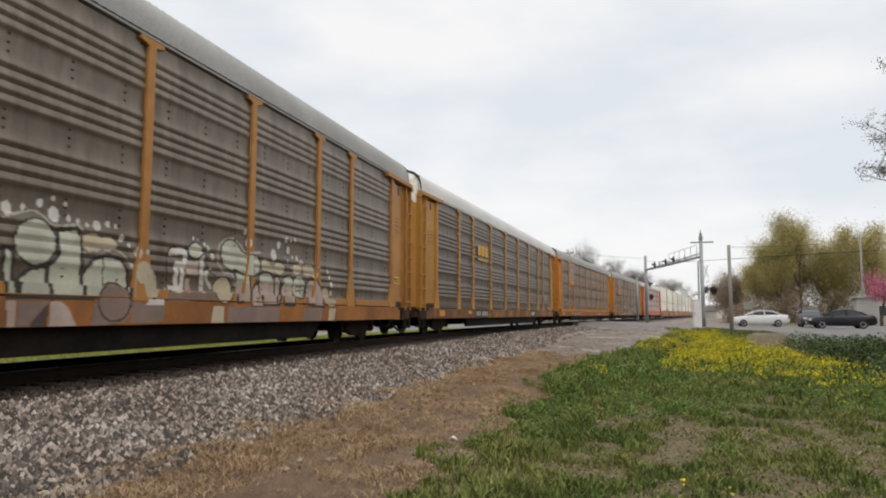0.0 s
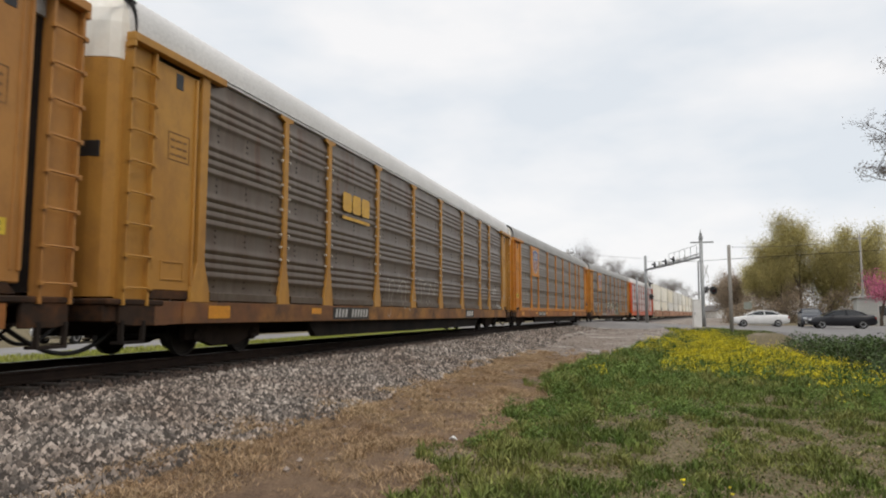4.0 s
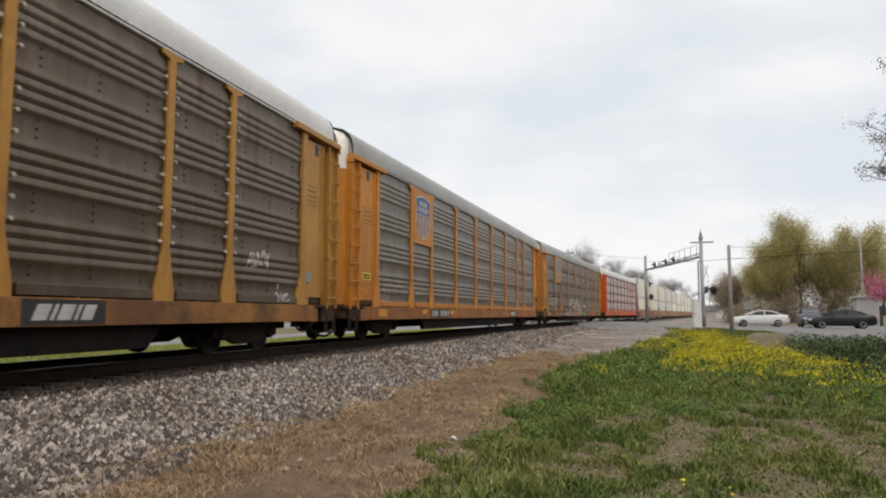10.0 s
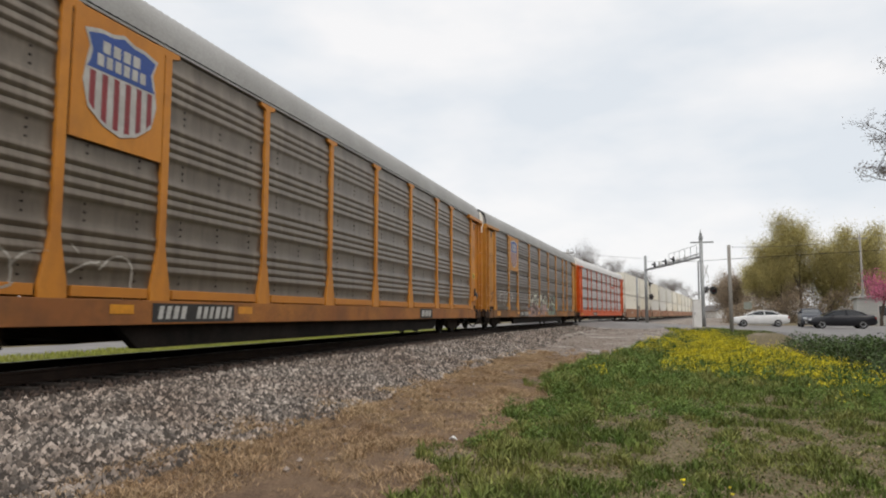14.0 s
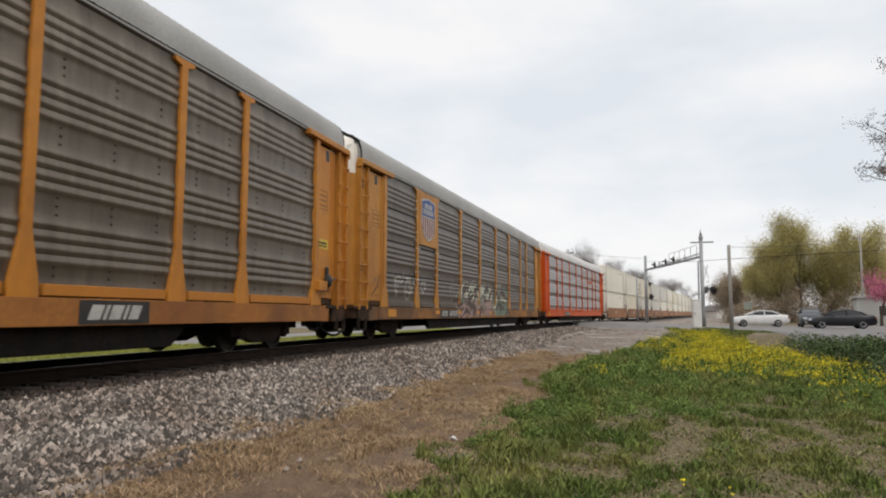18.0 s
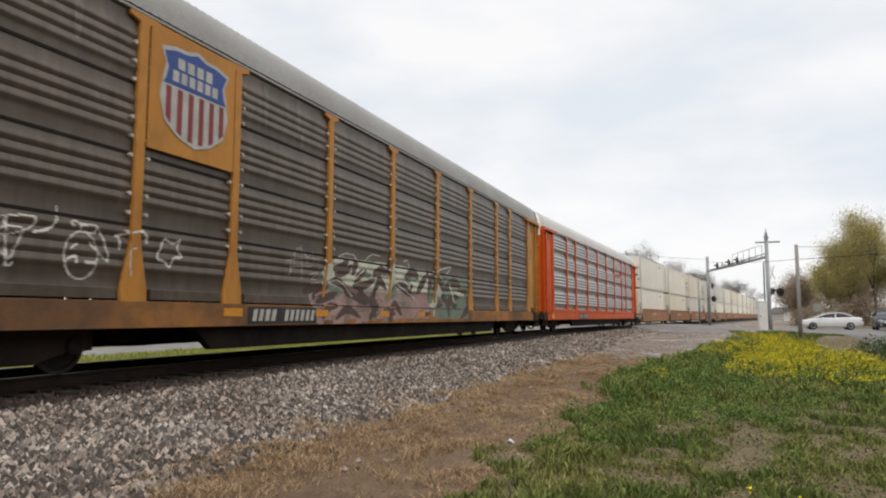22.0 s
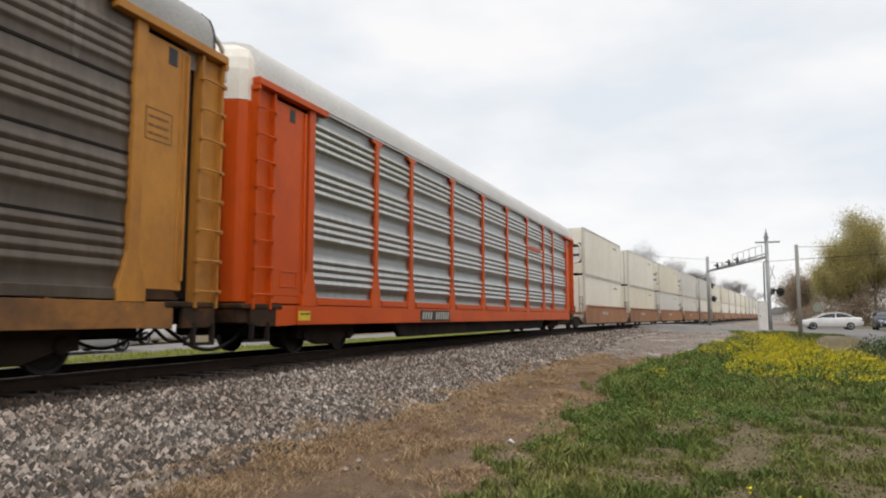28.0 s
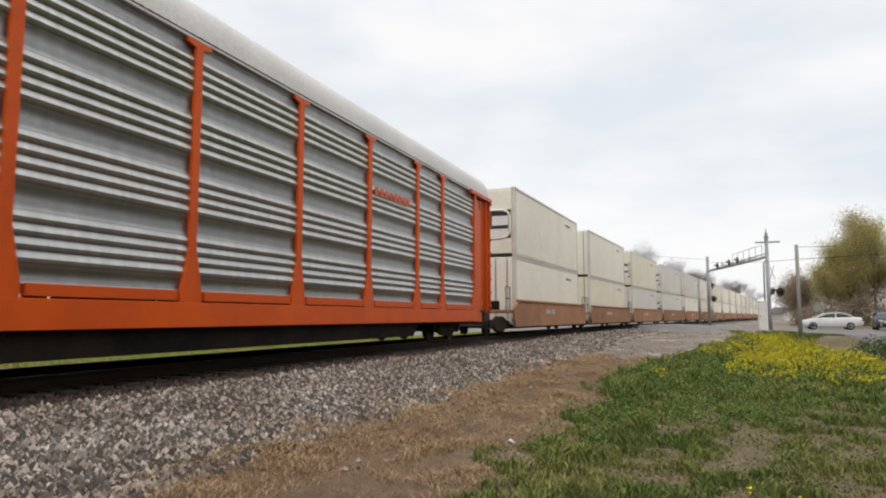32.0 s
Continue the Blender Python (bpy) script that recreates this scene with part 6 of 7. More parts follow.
part("conduit", Geo().tube([(-0.5, 0.35, 0), (-0.42, 0.3, 5.2), (0, 0, 5.6)], 0.06, 7), GALV, signal, smooth=True)
part("crossbuck", Geo().prism([(-0.55, -0.47), (-0.47, -0.55), (0.55, 0.47), (0.47, 0.55)], "y", -0.26, -0.24).prism([(0.55, -0.47), (0.47, -0.55), (-0.55, 0.47), (-0.47, 0.55)], "y", -0.235, -0.215),
     WHITE_PAINT, signal, "white crossbuck blades", at=pose(0.15, -0.1, 4.5, 0, 0, 12))
for x in (-0.75, 0.75):
    round_light("flasher", signal, pose(x, -0.3, 3.05))
part("flasher_arm", Geo().tube([(-0.8, -0.2, 3.05), (0.8, -0.2, 3.05)], 0.035, 6), GALV, signal)
round_light("flasher", signal, pose(0.2, -0.85, 3.0, 0, 0, -65))
round_light("flasher", signal, Matrix.Translation(far) @ pose(-0.1, -0.4, 4.3, 0, 0, -20))
round_light("flasher", signal, Matrix.Translation(far) @ pose(-0.1, -0.5, 2.95, 0, 0, -50))

cab = tagged(empty("signal_cabinet", pose(56.6, -13.95, GZ)), "white painted signal cabinet beside the mast", "cabinet")
part("body", Geo().box(-0.32, 0.32, -0.31, 0.31, 0.08, 2.2), WHITE_PAINT, cab, bevel=0.02)
part("plinth", Geo().box(-0.37, 0.37, -0.36, 0.36, -0.1, 0.08), CONCRETE, cab, bevel=0.02)
part("cap", Geo().box(-0.36, 0.36, -0.35, 0.35, 2.2, 2.27), WHITE_PAINT, cab, bevel=0.015)
part("door", Geo().box(-0.345, -0.322, -0.27, 0.27, 0.14, 2.14), WHITE_PAINT, cab, bevel=0.008)
part("handle", Geo().box(-0.365, -0.345, 0.17, 0.21, 1.05, 1.25), STEEL_DARK, cab, bevel=0.004)


def utility_pole(x, y, top, arm=True, label="grey weathered timber utility pole beside the road"):
    p = tagged(empty("utility_pole", pose(x, y, ground_z(x, y))), label, "pole", group="utility poles")
    h = top - ground_z(x, y)
    part("shaft", Geo().tube([(0, 0, -0.3), (0.02, 0, h * 0.5), (0, 0, h)], [0.12, 0.11, 0.10], 9), WOOD_POLE, p, smooth=True)
    if arm:
        part("cross_arm", Geo().box(-0.05, 0.05, -0.7, 0.7, h - 0.5, h - 0.4), WOOD_POLE, p, bevel=0.01)
        for yy in (-0.6, 0.6):
            part("insulator", Geo().lathe([(0.03, h - 0.4), (0.05, h - 0.36), (0.03, h - 0.28)], "z", (0, yy, 0), 8), STEEL_DARK, p)
    return p


utility_pole(45.4, -14.86, 5.03, False)
utility_pole(82.0, -33.2, 9.3)
utility_pole(84, -8.5 + 6.5, 8.6)
WIRE = material("black wire", (0.03, 0.03, 0.03), (0.04, 0.04, 0.04), rough=0.6, bump=0)


def wire(a, b, sag):
    a, b = Vector(a), Vector(b)
    pts = [a.lerp(b, i / 12) - Vector((0, 0, sag * 4 * (i / 12) * (1 - i / 12))) for i in range(13)]
    tagged(part("overhead_wire", Geo().tube(pts, 0.014, 4), WIRE), "thin black overhead wire between poles", "wire", group="overhead wires")


wire((76.2, -10.8, 6.4), (45.4, -14.86, 4.15), 0.12)
wire((45.4, -14.86, 4.9), (82.0, -33.2, 9.0), 0.3)
wire((45.4, -14.86, 4.15), (30, -60, 6.0), 0.3)
wire((84, -2.0, 8.3), (76.2, -10.8, 6.7), 0.1)
wire((84, -2.0, 8.2), (250, -8, 8.5), 0.8)


# ---- vehicles ----
GLASS = material("tinted car glass", (0.015, 0.018, 0.02), (0.02, 0.022, 0.024), rough=0.08, scale=2, bump=0, spec=0.7)
TYRE = material("tyre rubber", (0.02, 0.02, 0.02), (0.03, 0.03, 0.03), rough=0.85, scale=8)
ALLOY = material("alloy rim", (0.55, 0.55, 0.56), (0.42, 0.42, 0.43), rough=0.3, metal=0.8, scale=5, bump=0.02)
LAMP_CLEAR = material("clear lamp cover", (0.70, 0.72, 0.74), (0.6, 0.62, 0.64), rough=0.1, scale=5, bump=0)
LAMP_RED = material("red lamp cover", (0.35, 0.02, 0.02), (0.28, 0.02, 0.02), rough=0.15, scale=5, bump=0)


def car_paint(name, c):
    m = material(name, c, tuple(v * 0.92 for v in c), rough=0.3, scale=1.5, bump=0.0, spec=0.4)
    m.node_tree.nodes["Principled BSDF"].inputs["Coat Weight"].default_value = 0.2
    return m


def loft(rows):
    """Skin over cross-sections along x; each row: x and an outline of (y, z)."""
    g = Geo()
    n = len(rows[0][1])
    for x, pts in rows:
        g.v += [(x, y, z) for y, z in pts]
    g.f = [(i * n + j, i * n + (j + 1) % n, (i + 1) * n + (j + 1) % n, (i + 1) * n + j) for i in range(len(rows) - 1) for j in range(n)]
    g.f += [tuple(range(n)), tuple(range((len(rows) - 1) * n, len(rows) * n))]
    return g


def car(name, m, paint, tall=False, label=""):
    """Front towards -x in its own axes, middle at 0."""
    v = tagged(empty(name, m), label, "car", group="cars near the crossing")
    w = 0.9
    k = 0.16 if tall else 0.0
    top = [(-2.35, .46, .62), (-2.30, .36, .74), (-2.0, .26, .84 + k), (-1.3, .22, .96 + k), (-0.9, .20, 1.00 + k), (0.0, .20, 1.02 + k), (0.9, .20, 1.04 + k), (1.7, .22, 1.07 + k), (2.15, .28, 1.04 + k), (2.33, .36, .90 + k), (2.38, .46, .62)]
    rows = []
    for x, lo, hi in top:
        q = 0.84 if abs(x) > 2.2 else 0.95 if abs(x) > 1.9 else 1.0
        rows.append((x, [(-w * q * .92, lo), (-w * q, lo + .12), (-w * q, (lo + hi) / 2), (-w * q * .97, hi - .12), (-w * q * .86, hi), (w * q * .86, hi), (w * q * .97, hi - .12), (w * q, (lo + hi) / 2), (w * q, lo + .12), (w * q * .92, lo)]))
    part("body", loft(rows), paint, v, smooth=True)
    rear = 2.05 if tall else 1.75
    arch = ((-1.30, .99, .84), (-0.85, 1.20, .76), (-0.40, 1.36, .70), (0.1, 1.44, .68), (0.6, 1.44, .68), (1.0, 1.40, .69), (rear - 0.4, 1.25 + k * .8, .72), (rear, 1.06, .80))
    part("windows", loft([(x, [(-w * .86, .92 + k), (-w * q, z + k - 0.05), (-w * q * .85, z + k - .01), (w * q * .85, z + k - .01), (w * q, z + k - 0.05), (w * .86, .92 + k)]) for x, z, q in arch]), GLASS, v, smooth=False)
    part("roof", loft([(x, [(-w * q - .02, z + k - .09), (-w * q * .9, z + k + .015), (w * q * .9, z + k + .015), (w * q + .02, z + k - .09)]) for x, z, q in arch[2:6] + ((rear - .35, 1.25 + k * .8, .73),)]), paint, v, smooth=True)
    for s in (-1, 1):
        for a, b in (((-1.25, .98), (-0.4, 1.35)), ((0.35, .98), (0.3, 1.42)), ((rear - .02, 1.02), (rear - 0.45, 1.28))):
            part("pillar", Geo().tube([(a[0], s * w * .85, a[1] + k), (b[0], s * w * .70, b[1] + k)], 0.05, 5), paint, v)
        part("mirror", Geo().box(-0.75, -0.6, s * .98 - .06, s * .98 + .06, .95 + k, 1.07 + k), paint, v, bevel=0.02)
        part("headlight", Geo().box(-2.30, -2.05, s * .62 - .16, s * .62 + .16, .62 + k * .5, .76 + k * .5), LAMP_CLEAR, v, "clear headlight", 0.03)
        part("tail_light", Geo().box(2.16, 2.33, s * .66 - .14, s * .66 + .14, .72 + k, .88 + k), LAMP_RED, v, "red tail light", 0.03)
        for x in (-1.42, 1.38):
            t = part("wheel", Geo().lathe([(0.2, -.1), (0.30, -.11), (0.33, -.07), (0.33, .07), (0.30, .11), (0.2, .1)], "y", (0, 0, 0), 20), TYRE, v, at=pose(x, s * .80, .33))
            part("rim", Geo().lathe([(0.21, -.09), (0.20, -.105), (0.05, -.09), (0.05, .09), (0.20, .105), (0.21, .09)], "y", (0, 0, 0), 14), ALLOY, t, "alloy rim")
    part("grille", Geo().box(-2.375, -2.30, -.42, .42, .50, .66), BLACK_PAINT, v, bevel=0.02)
    part("plate", Geo().box(-2.39, -2.36, -.16, .16, .44, .52), WHITE_PAINT, v)
    return v


WHITE_CAR, DARK_CAR = car_paint("white car paint", (0.74, 0.74, 0.73)), car_paint("black car paint", (0.008, 0.008, 0.012))
BLUE_CAR, SILVER_CAR = car_paint("dark blue car paint", (0.014, 0.019, 0.032)), car_paint("silver car paint", (0.46, 0.47, 0.48))


def road_z(y, x=66):
    u = abs(y - along(x))
    return -0.02 - 0.38 * smooth01((u - 2.2) / 9) + 0.02


car("sedan", pose(66.8, -20.2, road_z(-20.2), 0, 0, -92), WHITE_CAR, False, "white sedan waiting on the road at the crossing")
car("hatchback", pose(66.0, -24.2, road_z(-24.2), 0, 0, -8), BLUE_CAR, True, "dark blue hatchback waiting on the road")
car("sedan", pose(59.5, -24.7, road_z(-24.7), 0, 0, -93), DARK_CAR, False, "black sedan waiting on the road")
car("sedan", pose(27.0, 16.4, -0.60, 0, 0, 4), WHITE_CAR, False, "white sedan parked across the tracks")
car("hatchback", pose(38.0, 16.0, -0.60, 0, 0, 2), SILVER_CAR, True, "silver hatchback parked across the tracks")
car("sedan", pose(12.0, 17.2, -0.60, 0, 0, 3), SILVER_CAR, False, "silver sedan parked across the tracks")
passing = car("sedan", pose(0, 0, 0), SILVER_CAR, False, "silver sedan driving along the side road")

# ---- houses ----
SIDING = material("pale painted siding", (0.56, 0.58, 0.56), (0.50, 0.52, 0.50), rough=0.7, scale=1.2, stretch=(0.3, 0.3, 6))
ROOF_SHINGLE = material("grey shingles", (0.17, 0.16, 0.155), (0.12, 0.115, 0.11), rough=0.9, scale=3, bump=0.4)


def house(x, y, wx, wy, h, rise, turn, wall_mat, roof_mat, label, windows):
    v = tagged(empty("house", pose(x, y, ground_z(x, y), 0, 0, turn)), label, "house", group="houses")
    a, b = wx / 2, wy / 2
    part("wall", Geo().prism([(-b, 0), (b, 0), (b, h), (0, h + rise), (-b, h)], "x", -a, a), wall_mat, v)
    for s in (1, -1):
        part("roof", Geo().prism([(s * (b + .4), h - .4 * rise / b), (0, h + rise + 0.02), (0, h + rise + .16), (s * (b + .4), h - .4 * rise / b + .14)], "x", -a - .3, a + .3), roof_mat, v)
    for wxp, wz in windows:
        win = part("window", Geo().box(-a - .05, -a - .002, wxp - .45, wxp + .45, wz - .6, wz + .6), WHITE_PAINT, v, bevel=0.01)
        part("pane", Geo().box(-a - .056, -a - .051, wxp - .37, wxp + .37, wz - .52, wz + .52), GLASS, win)
    for i in range(int(h / 0.2)):
        part("siding_board", Geo().box(-a - .018, -a - .0, -b, b, i * .2 + .02, i * .2 + .185), wall_mat, v)
    return v


house(84, -38.7, 9, 11, 2.9, 0.4, -14, SIDING, SIDING, "low pale grey house behind the trees", ((3.2, 1.5), (0.6, 1.5), (-2.8, 1.5)))
house(225, -36, 8, 6, 2.2, 1.6, 30, WHITE_PAINT, ROOF_SHINGLE, "small white gabled house far down the road", ((0, 1.2),))
house(60, 44, 10, 9, 3.0, 2.2, 0, SIDING, ROOF_SHINGLE, "pale house across the tracks", ((2, 1.5), (-2, 1.5)))
house(24, 46, 10, 9, 3.0, 2.2, 0, WHITE_PAINT, ROOF_SHINGLE, "white house across the tracks", ((2, 1.5), (-2, 1.5)))
sign = tagged(empty("road_sign", pose(78, -21.1, -0.4)), "small grey-green road sign on a post", "sign")
part("post", Geo().tube([(0, 0, 0), (0, 0, 2.4)], 0.03, 6), GALV, sign)
SIGN_GREY = material("weathered sign face", (0.30, 0.33, 0.28), (0.22, 0.24, 0.21), rough=0.5, scale=3)
part("board", Geo().box(-0.02, 0.02, -0.40, 0.40, 1.65, 2.40), SIGN_GREY, sign, bevel=0.008)

# ---- loose stones of the ballast ----
def scatter_mesh(name, verts, faces, mat, label, category, smooth=False):
    me = bpy.data.meshes.new(name)
    me.from_pydata(verts, [], faces)
    me.materials.append(mat)
    return tagged(new(name, me), label, category, kind="stuff")


def bed_height(u):
    return lerp_table(u, ((-4.4, -0.66), (-4.0, -0.56), (-3.2, -0.45), (-1.55, -0.24), (0, -0.2), (1.55, -0.24), (3.4, -0.5)))


STONE = island_jitter(material("crushed limestone", (0.215, 0.188, 0.165), (0.150, 0.118, 0.096), rough=0.9, scale=0.7, fine=40, bump=0.3), 0.36, 3.2, 2.4)
rs = np.random.RandomState(3)


def stones(areas):
    corner = np.array([(1, 0, 0), (-1, 0, 0), (0, 1, 0), (0, -1, 0), (0, 0, 1), (0, 0, -1)], float)
    tris = np.array([(0, 2, 4), (2, 1, 4), (1, 3, 4), (3, 0, 4), (2, 0, 5), (1, 2, 5), (3, 1, 5), (0, 3, 5)])
    spots = []
    for s0, s1, u0, u1, count, size in areas:
        for s, u, k in zip(rs.uniform(s0, s1, count), rs.uniform(u0, u1, count), rs.uniform(0.6, 1.5, count)):
            if u < -3.7 and noise.noise((s * 0.9, u * 1.3, 5)) * 1.1 + (u + 4.3) * 1.3 < -0.15 and k < 1.42:
                continue
            p = line(s, u)[0]
            z = bed_height(u) if u > -4.3 else ground_z(p.x, p.y)
            spots.append((p.x, p.y, z + size * k * 0.25, size * k))
    n = len(spots)
    sp = np.array(spots)
    v = corner[None] * (1 + rs.uniform(-0.35, 0.35, (n, 6, 1)))
    v = v + rs.uniform(-0.25, 0.25, (n, 6, 3))
    v = v * sp[:, None, 3:4] * rs.uniform(0.65, 1.3, (n, 1, 3))
    a = rs.uniform(0, 6.283, n)
    c, s = np.cos(a)[:, None], np.sin(a)[:, None]
    x, y = v[:, :, 0] * c - v[:, :, 1] * s, v[:, :, 0] * s + v[:, :, 1] * c
    v = np.stack([x, y, v[:, :, 2]], 2) + sp[:, None, :3]
    f = tris[None] + (np.arange(n) * 6)[:, None, None]
    return v.reshape(-1, 3).tolist(), f.reshape(-1, 3).tolist()


# darker than the shoulder stones: oil and under-train shade go into the colour
OIL_SHADE_STONE = island_jitter(material("oily stones with under-train shade", (0.065, 0.045, 0.035), (0.040, 0.028, 0.022), rough=0.85, scale=9, fine=40, bump=0.3), 0.4, 1.6)
scatter_mesh("track_stones", *stones(((3.5, 34, -1.85, 1.6, 18000, 0.032),)), OIL_SHADE_STONE, "dark oily ballast stones between the ties", "ballast")
scatter_mesh("ballast_stones", *stones(((3.5, 14, -4.6, -1.72, 30000, 0.031), (14, 30, -4.5, -1.72, 23000, 0.038), (30, 58, -4.4, -1.5, 12000, 0.045),
                                        (3.5, 14, -5.6, -4.2, 900, 0.022), (14, 34, -5.6, -4.2, 900, 0.025))), STONE, "loose grey and white crushed ballast stones", "ballast")


GRAVEL = island_jitter(material("lot gravel", (0.25, 0.215, 0.185), (0.19, 0.16, 0.14), rough=0.9, scale=9, fine=40, bump=0.3), 0.4, 1.8)


def lot_stones():
    keep = []
    for _ in range(9000):
        x = rs.uniform(22, 58)
        y = rs.uniform(lerp_table(x, EDGE) - 0.5 if x < 44 else -13, along(x) - 4.0)
        if noise.noise((x * 0.4, y * 0.4, 17)) > rs.uniform(-0.5, 0.4):
            keep.append((x, y, ground_z(x, y), rs.uniform(0.02, 0.05)))
    v, f = [], []
    for x, y, z, r in keep:
        n = len(v)
        a = rs.uniform(0, 6.28)
        v += [(x + r * math.cos(a + q * 2.1) * rs.uniform(.7, 1.2), y + r * math.sin(a + q * 2.1) * rs.uniform(.7, 1.2), z - 0.01) for q in range(3)] + [(x, y, z + r * 0.7)]
        f += [(n, n + 1, n + 3), (n + 1, n + 2, n + 3), (n + 2, n, n + 3)]
    return v, f


scatter_mesh("lot_gravel", *lot_stones(), GRAVEL, "scattered grey gravel on bare dirt by the crossing", "gravel")


# ---- grass, straw and flowers ----
def blades(spots, lean=0.5, width=0.006, bend=0.4):
    """Two-segment blades from rows of x, y, z, height."""
    sp = np.array(spots)
    n = len(sp)
    a, b = rs.uniform(0, 6.283, n), rs.uniform(0, 6.283, n)
    h = sp[:, 3]
    l = rs.uniform(0.1, 1, n) * lean * h
    w = width * rs.uniform(0.7, 1.5, n) * (0.6 + h * 4)
    dx, dy = np.cos(a), np.sin(a)
    wx, wy = np.cos(b) * w, np.sin(b) * w
    base, o = sp[:, :3], np.zeros(n)
    mid = base + np.stack([dx * l * 0.35, dy * l * 0.35, h * 0.6], 1)
    tip = base + np.stack([dx * l, dy * l, h * (1 - bend * 0.3 * rs.uniform(0, 1, n))], 1)
    side = np.stack([wx, wy, o], 1)
    v = np.stack([base - side, base + side, mid - side * 0.75, mid + side * 0.75, tip], 1)
    f = [((0, 1, 3, 2)), ((2, 3, 4))]
    k = np.arange(n) * 5
    quads = np.stack([k, k + 1, k + 3, k + 2], 1).tolist()
    tri = np.stack([k + 2, k + 3, k + 4], 1).tolist()
    return v.reshape(-1, 3).tolist(), quads + tri


def in_lawn(x, y):
    e, d = lerp_table(x, EDGE), lerp_table(x, DITCH)
    n = noise.noise((x * 0.5, y * 0.5, 7)) * 0.9 + noise.noise((x * 1.6, y * 1.6, 2)) * 0.5
    return y < e + n * 0.7 and y > d - 2.4


def lawn_spots(x0, x1, count, tall, even=0.0):
    out = []
    for _ in range(count):
        x = rs.uniform(x0, x1)
        e, d = lerp_table(x, EDGE), lerp_table(x, DITCH)
        y = rs.uniform(d - 2.4, e + 0.8)
        if not in_lawn(x, y):
            continue
        clump = 0.9 * noise.noise((x * 1.1, y * 1.7, 11)) + 0.8 * noise.noise((x * 3.1, y * 3.9, 4))
        bare = max(0, 1 - math.hypot((x - 10.4) / 3.2, (y + 9.0) / 1.9))
        rich = 0.26 + smooth01((x - 12) / 5) * 0.45 - bare * 1.1
        edge = max(0, 1 - abs(e - y - 0.8) / 1.0) * 0.45
        if 1.9 * clump * (1 - 1.4 * even) + rich + edge < rs.uniform(-0.4, 0.75):
            continue
        out.append((x, y, ground_z(x, y) - 0.01, tall * rs.uniform(0.4, 1.2) * (1 + 2.0 * max(0, clump + edge))))
    return out


GRASS = island_jitter(material("spring grass", (0.082, 0.135, 0.024), (0.25, 0.25, 0.075), rough=0.75, scale=0.7, fine=6, bump=0, spec=0.25), 0.5, 1.5)
GRASS_DULL = island_jitter(material("dull winter grass", (0.42, 0.33, 0.215), (0.24, 0.20, 0.12), rough=0.85, scale=0.8, fine=6, bump=0, spec=0.15), 0.6, 1.4)
STRAW = island_jitter(material("dry straw", (0.48, 0.35, 0.21), (0.31, 0.205, 0.12), rough=0.85, scale=0.7, fine=6, bump=0, spec=0.2), 0.5, 1.5)
near_lawn, mid_lawn, far_lawn = lawn_spots(-8, 3.6, 40000, 0.06) + lawn_spots(3.6, 12, 150000, 0.062), lawn_spots(12, 24, 100000, 0.12), lawn_spots(24, 46, 50000, 0.15)
scatter_mesh("grass", *blades(near_lawn + mid_lawn + far_lawn, 0.9, 0.0075), GRASS, "fresh green spring grass in uneven tufts", "grass")
scatter_mesh("dead_grass", *blades([(x, y, z, h * 0.6) for x, y, z, h in lawn_spots(3.6, 26, 130000, 0.06, 0.5)], 2.2, 0.006), GRASS_DULL, "dull dead grass between the tufts", "grass")


weeds = []
for _ in range(90000):
    x = 3.6 + 22 * rs.uniform(0, 1) ** 1.5
    y = rs.uniform(lerp_table(x, DITCH) - 2.4, lerp_table(x, EDGE) + 0.5)
    if in_lawn(x, y) and noise.noise((x * 0.9, y * 0.9, 51)) + 0.6 * noise.noise((x * 3.5, y * 3.5, 13)) > rs.uniform(-0.9, 0.45):
        weeds.append((x, y, ground_z(x, y) - 0.004, rs.uniform(0.012, 0.04)))
WEED = island_jitter(material("low lawn weeds", (0.115, 0.135, 0.042), (0.17, 0.165, 0.065), rough=0.8, scale=0.9, fine=6, bump=0, spec=0.2), 0.45, 1.5)
scatter_mesh("low_weeds", *blades(weeds, 2.6, 0.013), WEED, "low broad-leaved weeds over the thin lawn", "weeds")
dry = [(x, y, z, h) for x, y, z, h in weeds[::4]]
DRY_LEAF = island_jitter(material("dry leaf litter", (0.34, 0.25, 0.155), (0.22, 0.15, 0.09), rough=0.9, scale=1, fine=6, bump=0, spec=0.1), 0.5, 1.6)
scatter_mesh("leaf_litter", *blades([(x + rs.uniform(-.3, .3), y + rs.uniform(-.3, .3), z + 0.006, 0.014) for x, y, z, h in dry], 3.0, 0.02), DRY_LEAF, "dry brown leaf bits on the lawn", "leaves")


def straw_spots(x0, x1, count):
    out = []
    for _ in range(count):
        x = rs.uniform(x0, x1)
        e = lerp_table(x, EDGE)
        y = rs.uniform(e - 0.6, along(x) - 3.7)
        k = 1.1 * noise.noise((x * 0.9, y * 1.5, 21)) + 0.9 * noise.noise((x * 3.4, y * 4.4, 9))
        ridge = max(0, 1 - abs(y - along(x) + 4.7) / 0.9)
        dirt = 0.5 * max(0, 1 - (y - e) / 1.5) * (1 - smooth01((x - 6) / 3))
        if 1.2 * k + ridge * 0.5 - dirt < rs.uniform(-0.8, 0.6) or x > 24 + 4 * k:
            continue
        out.append((x, y, ground_z(x, y) - 0.005, rs.uniform(0.02, 0.06) * (0.7 + 1.5 * max(0, k) + 0.4 * ridge)))
    return out


scatter_mesh("dry_straw", *blades(straw_spots(-8, 3.4, 14000) + straw_spots(3.4, 28, 220000), 2.2, 0.0046), STRAW, "matted dry brown straw beside the ballast", "straw")

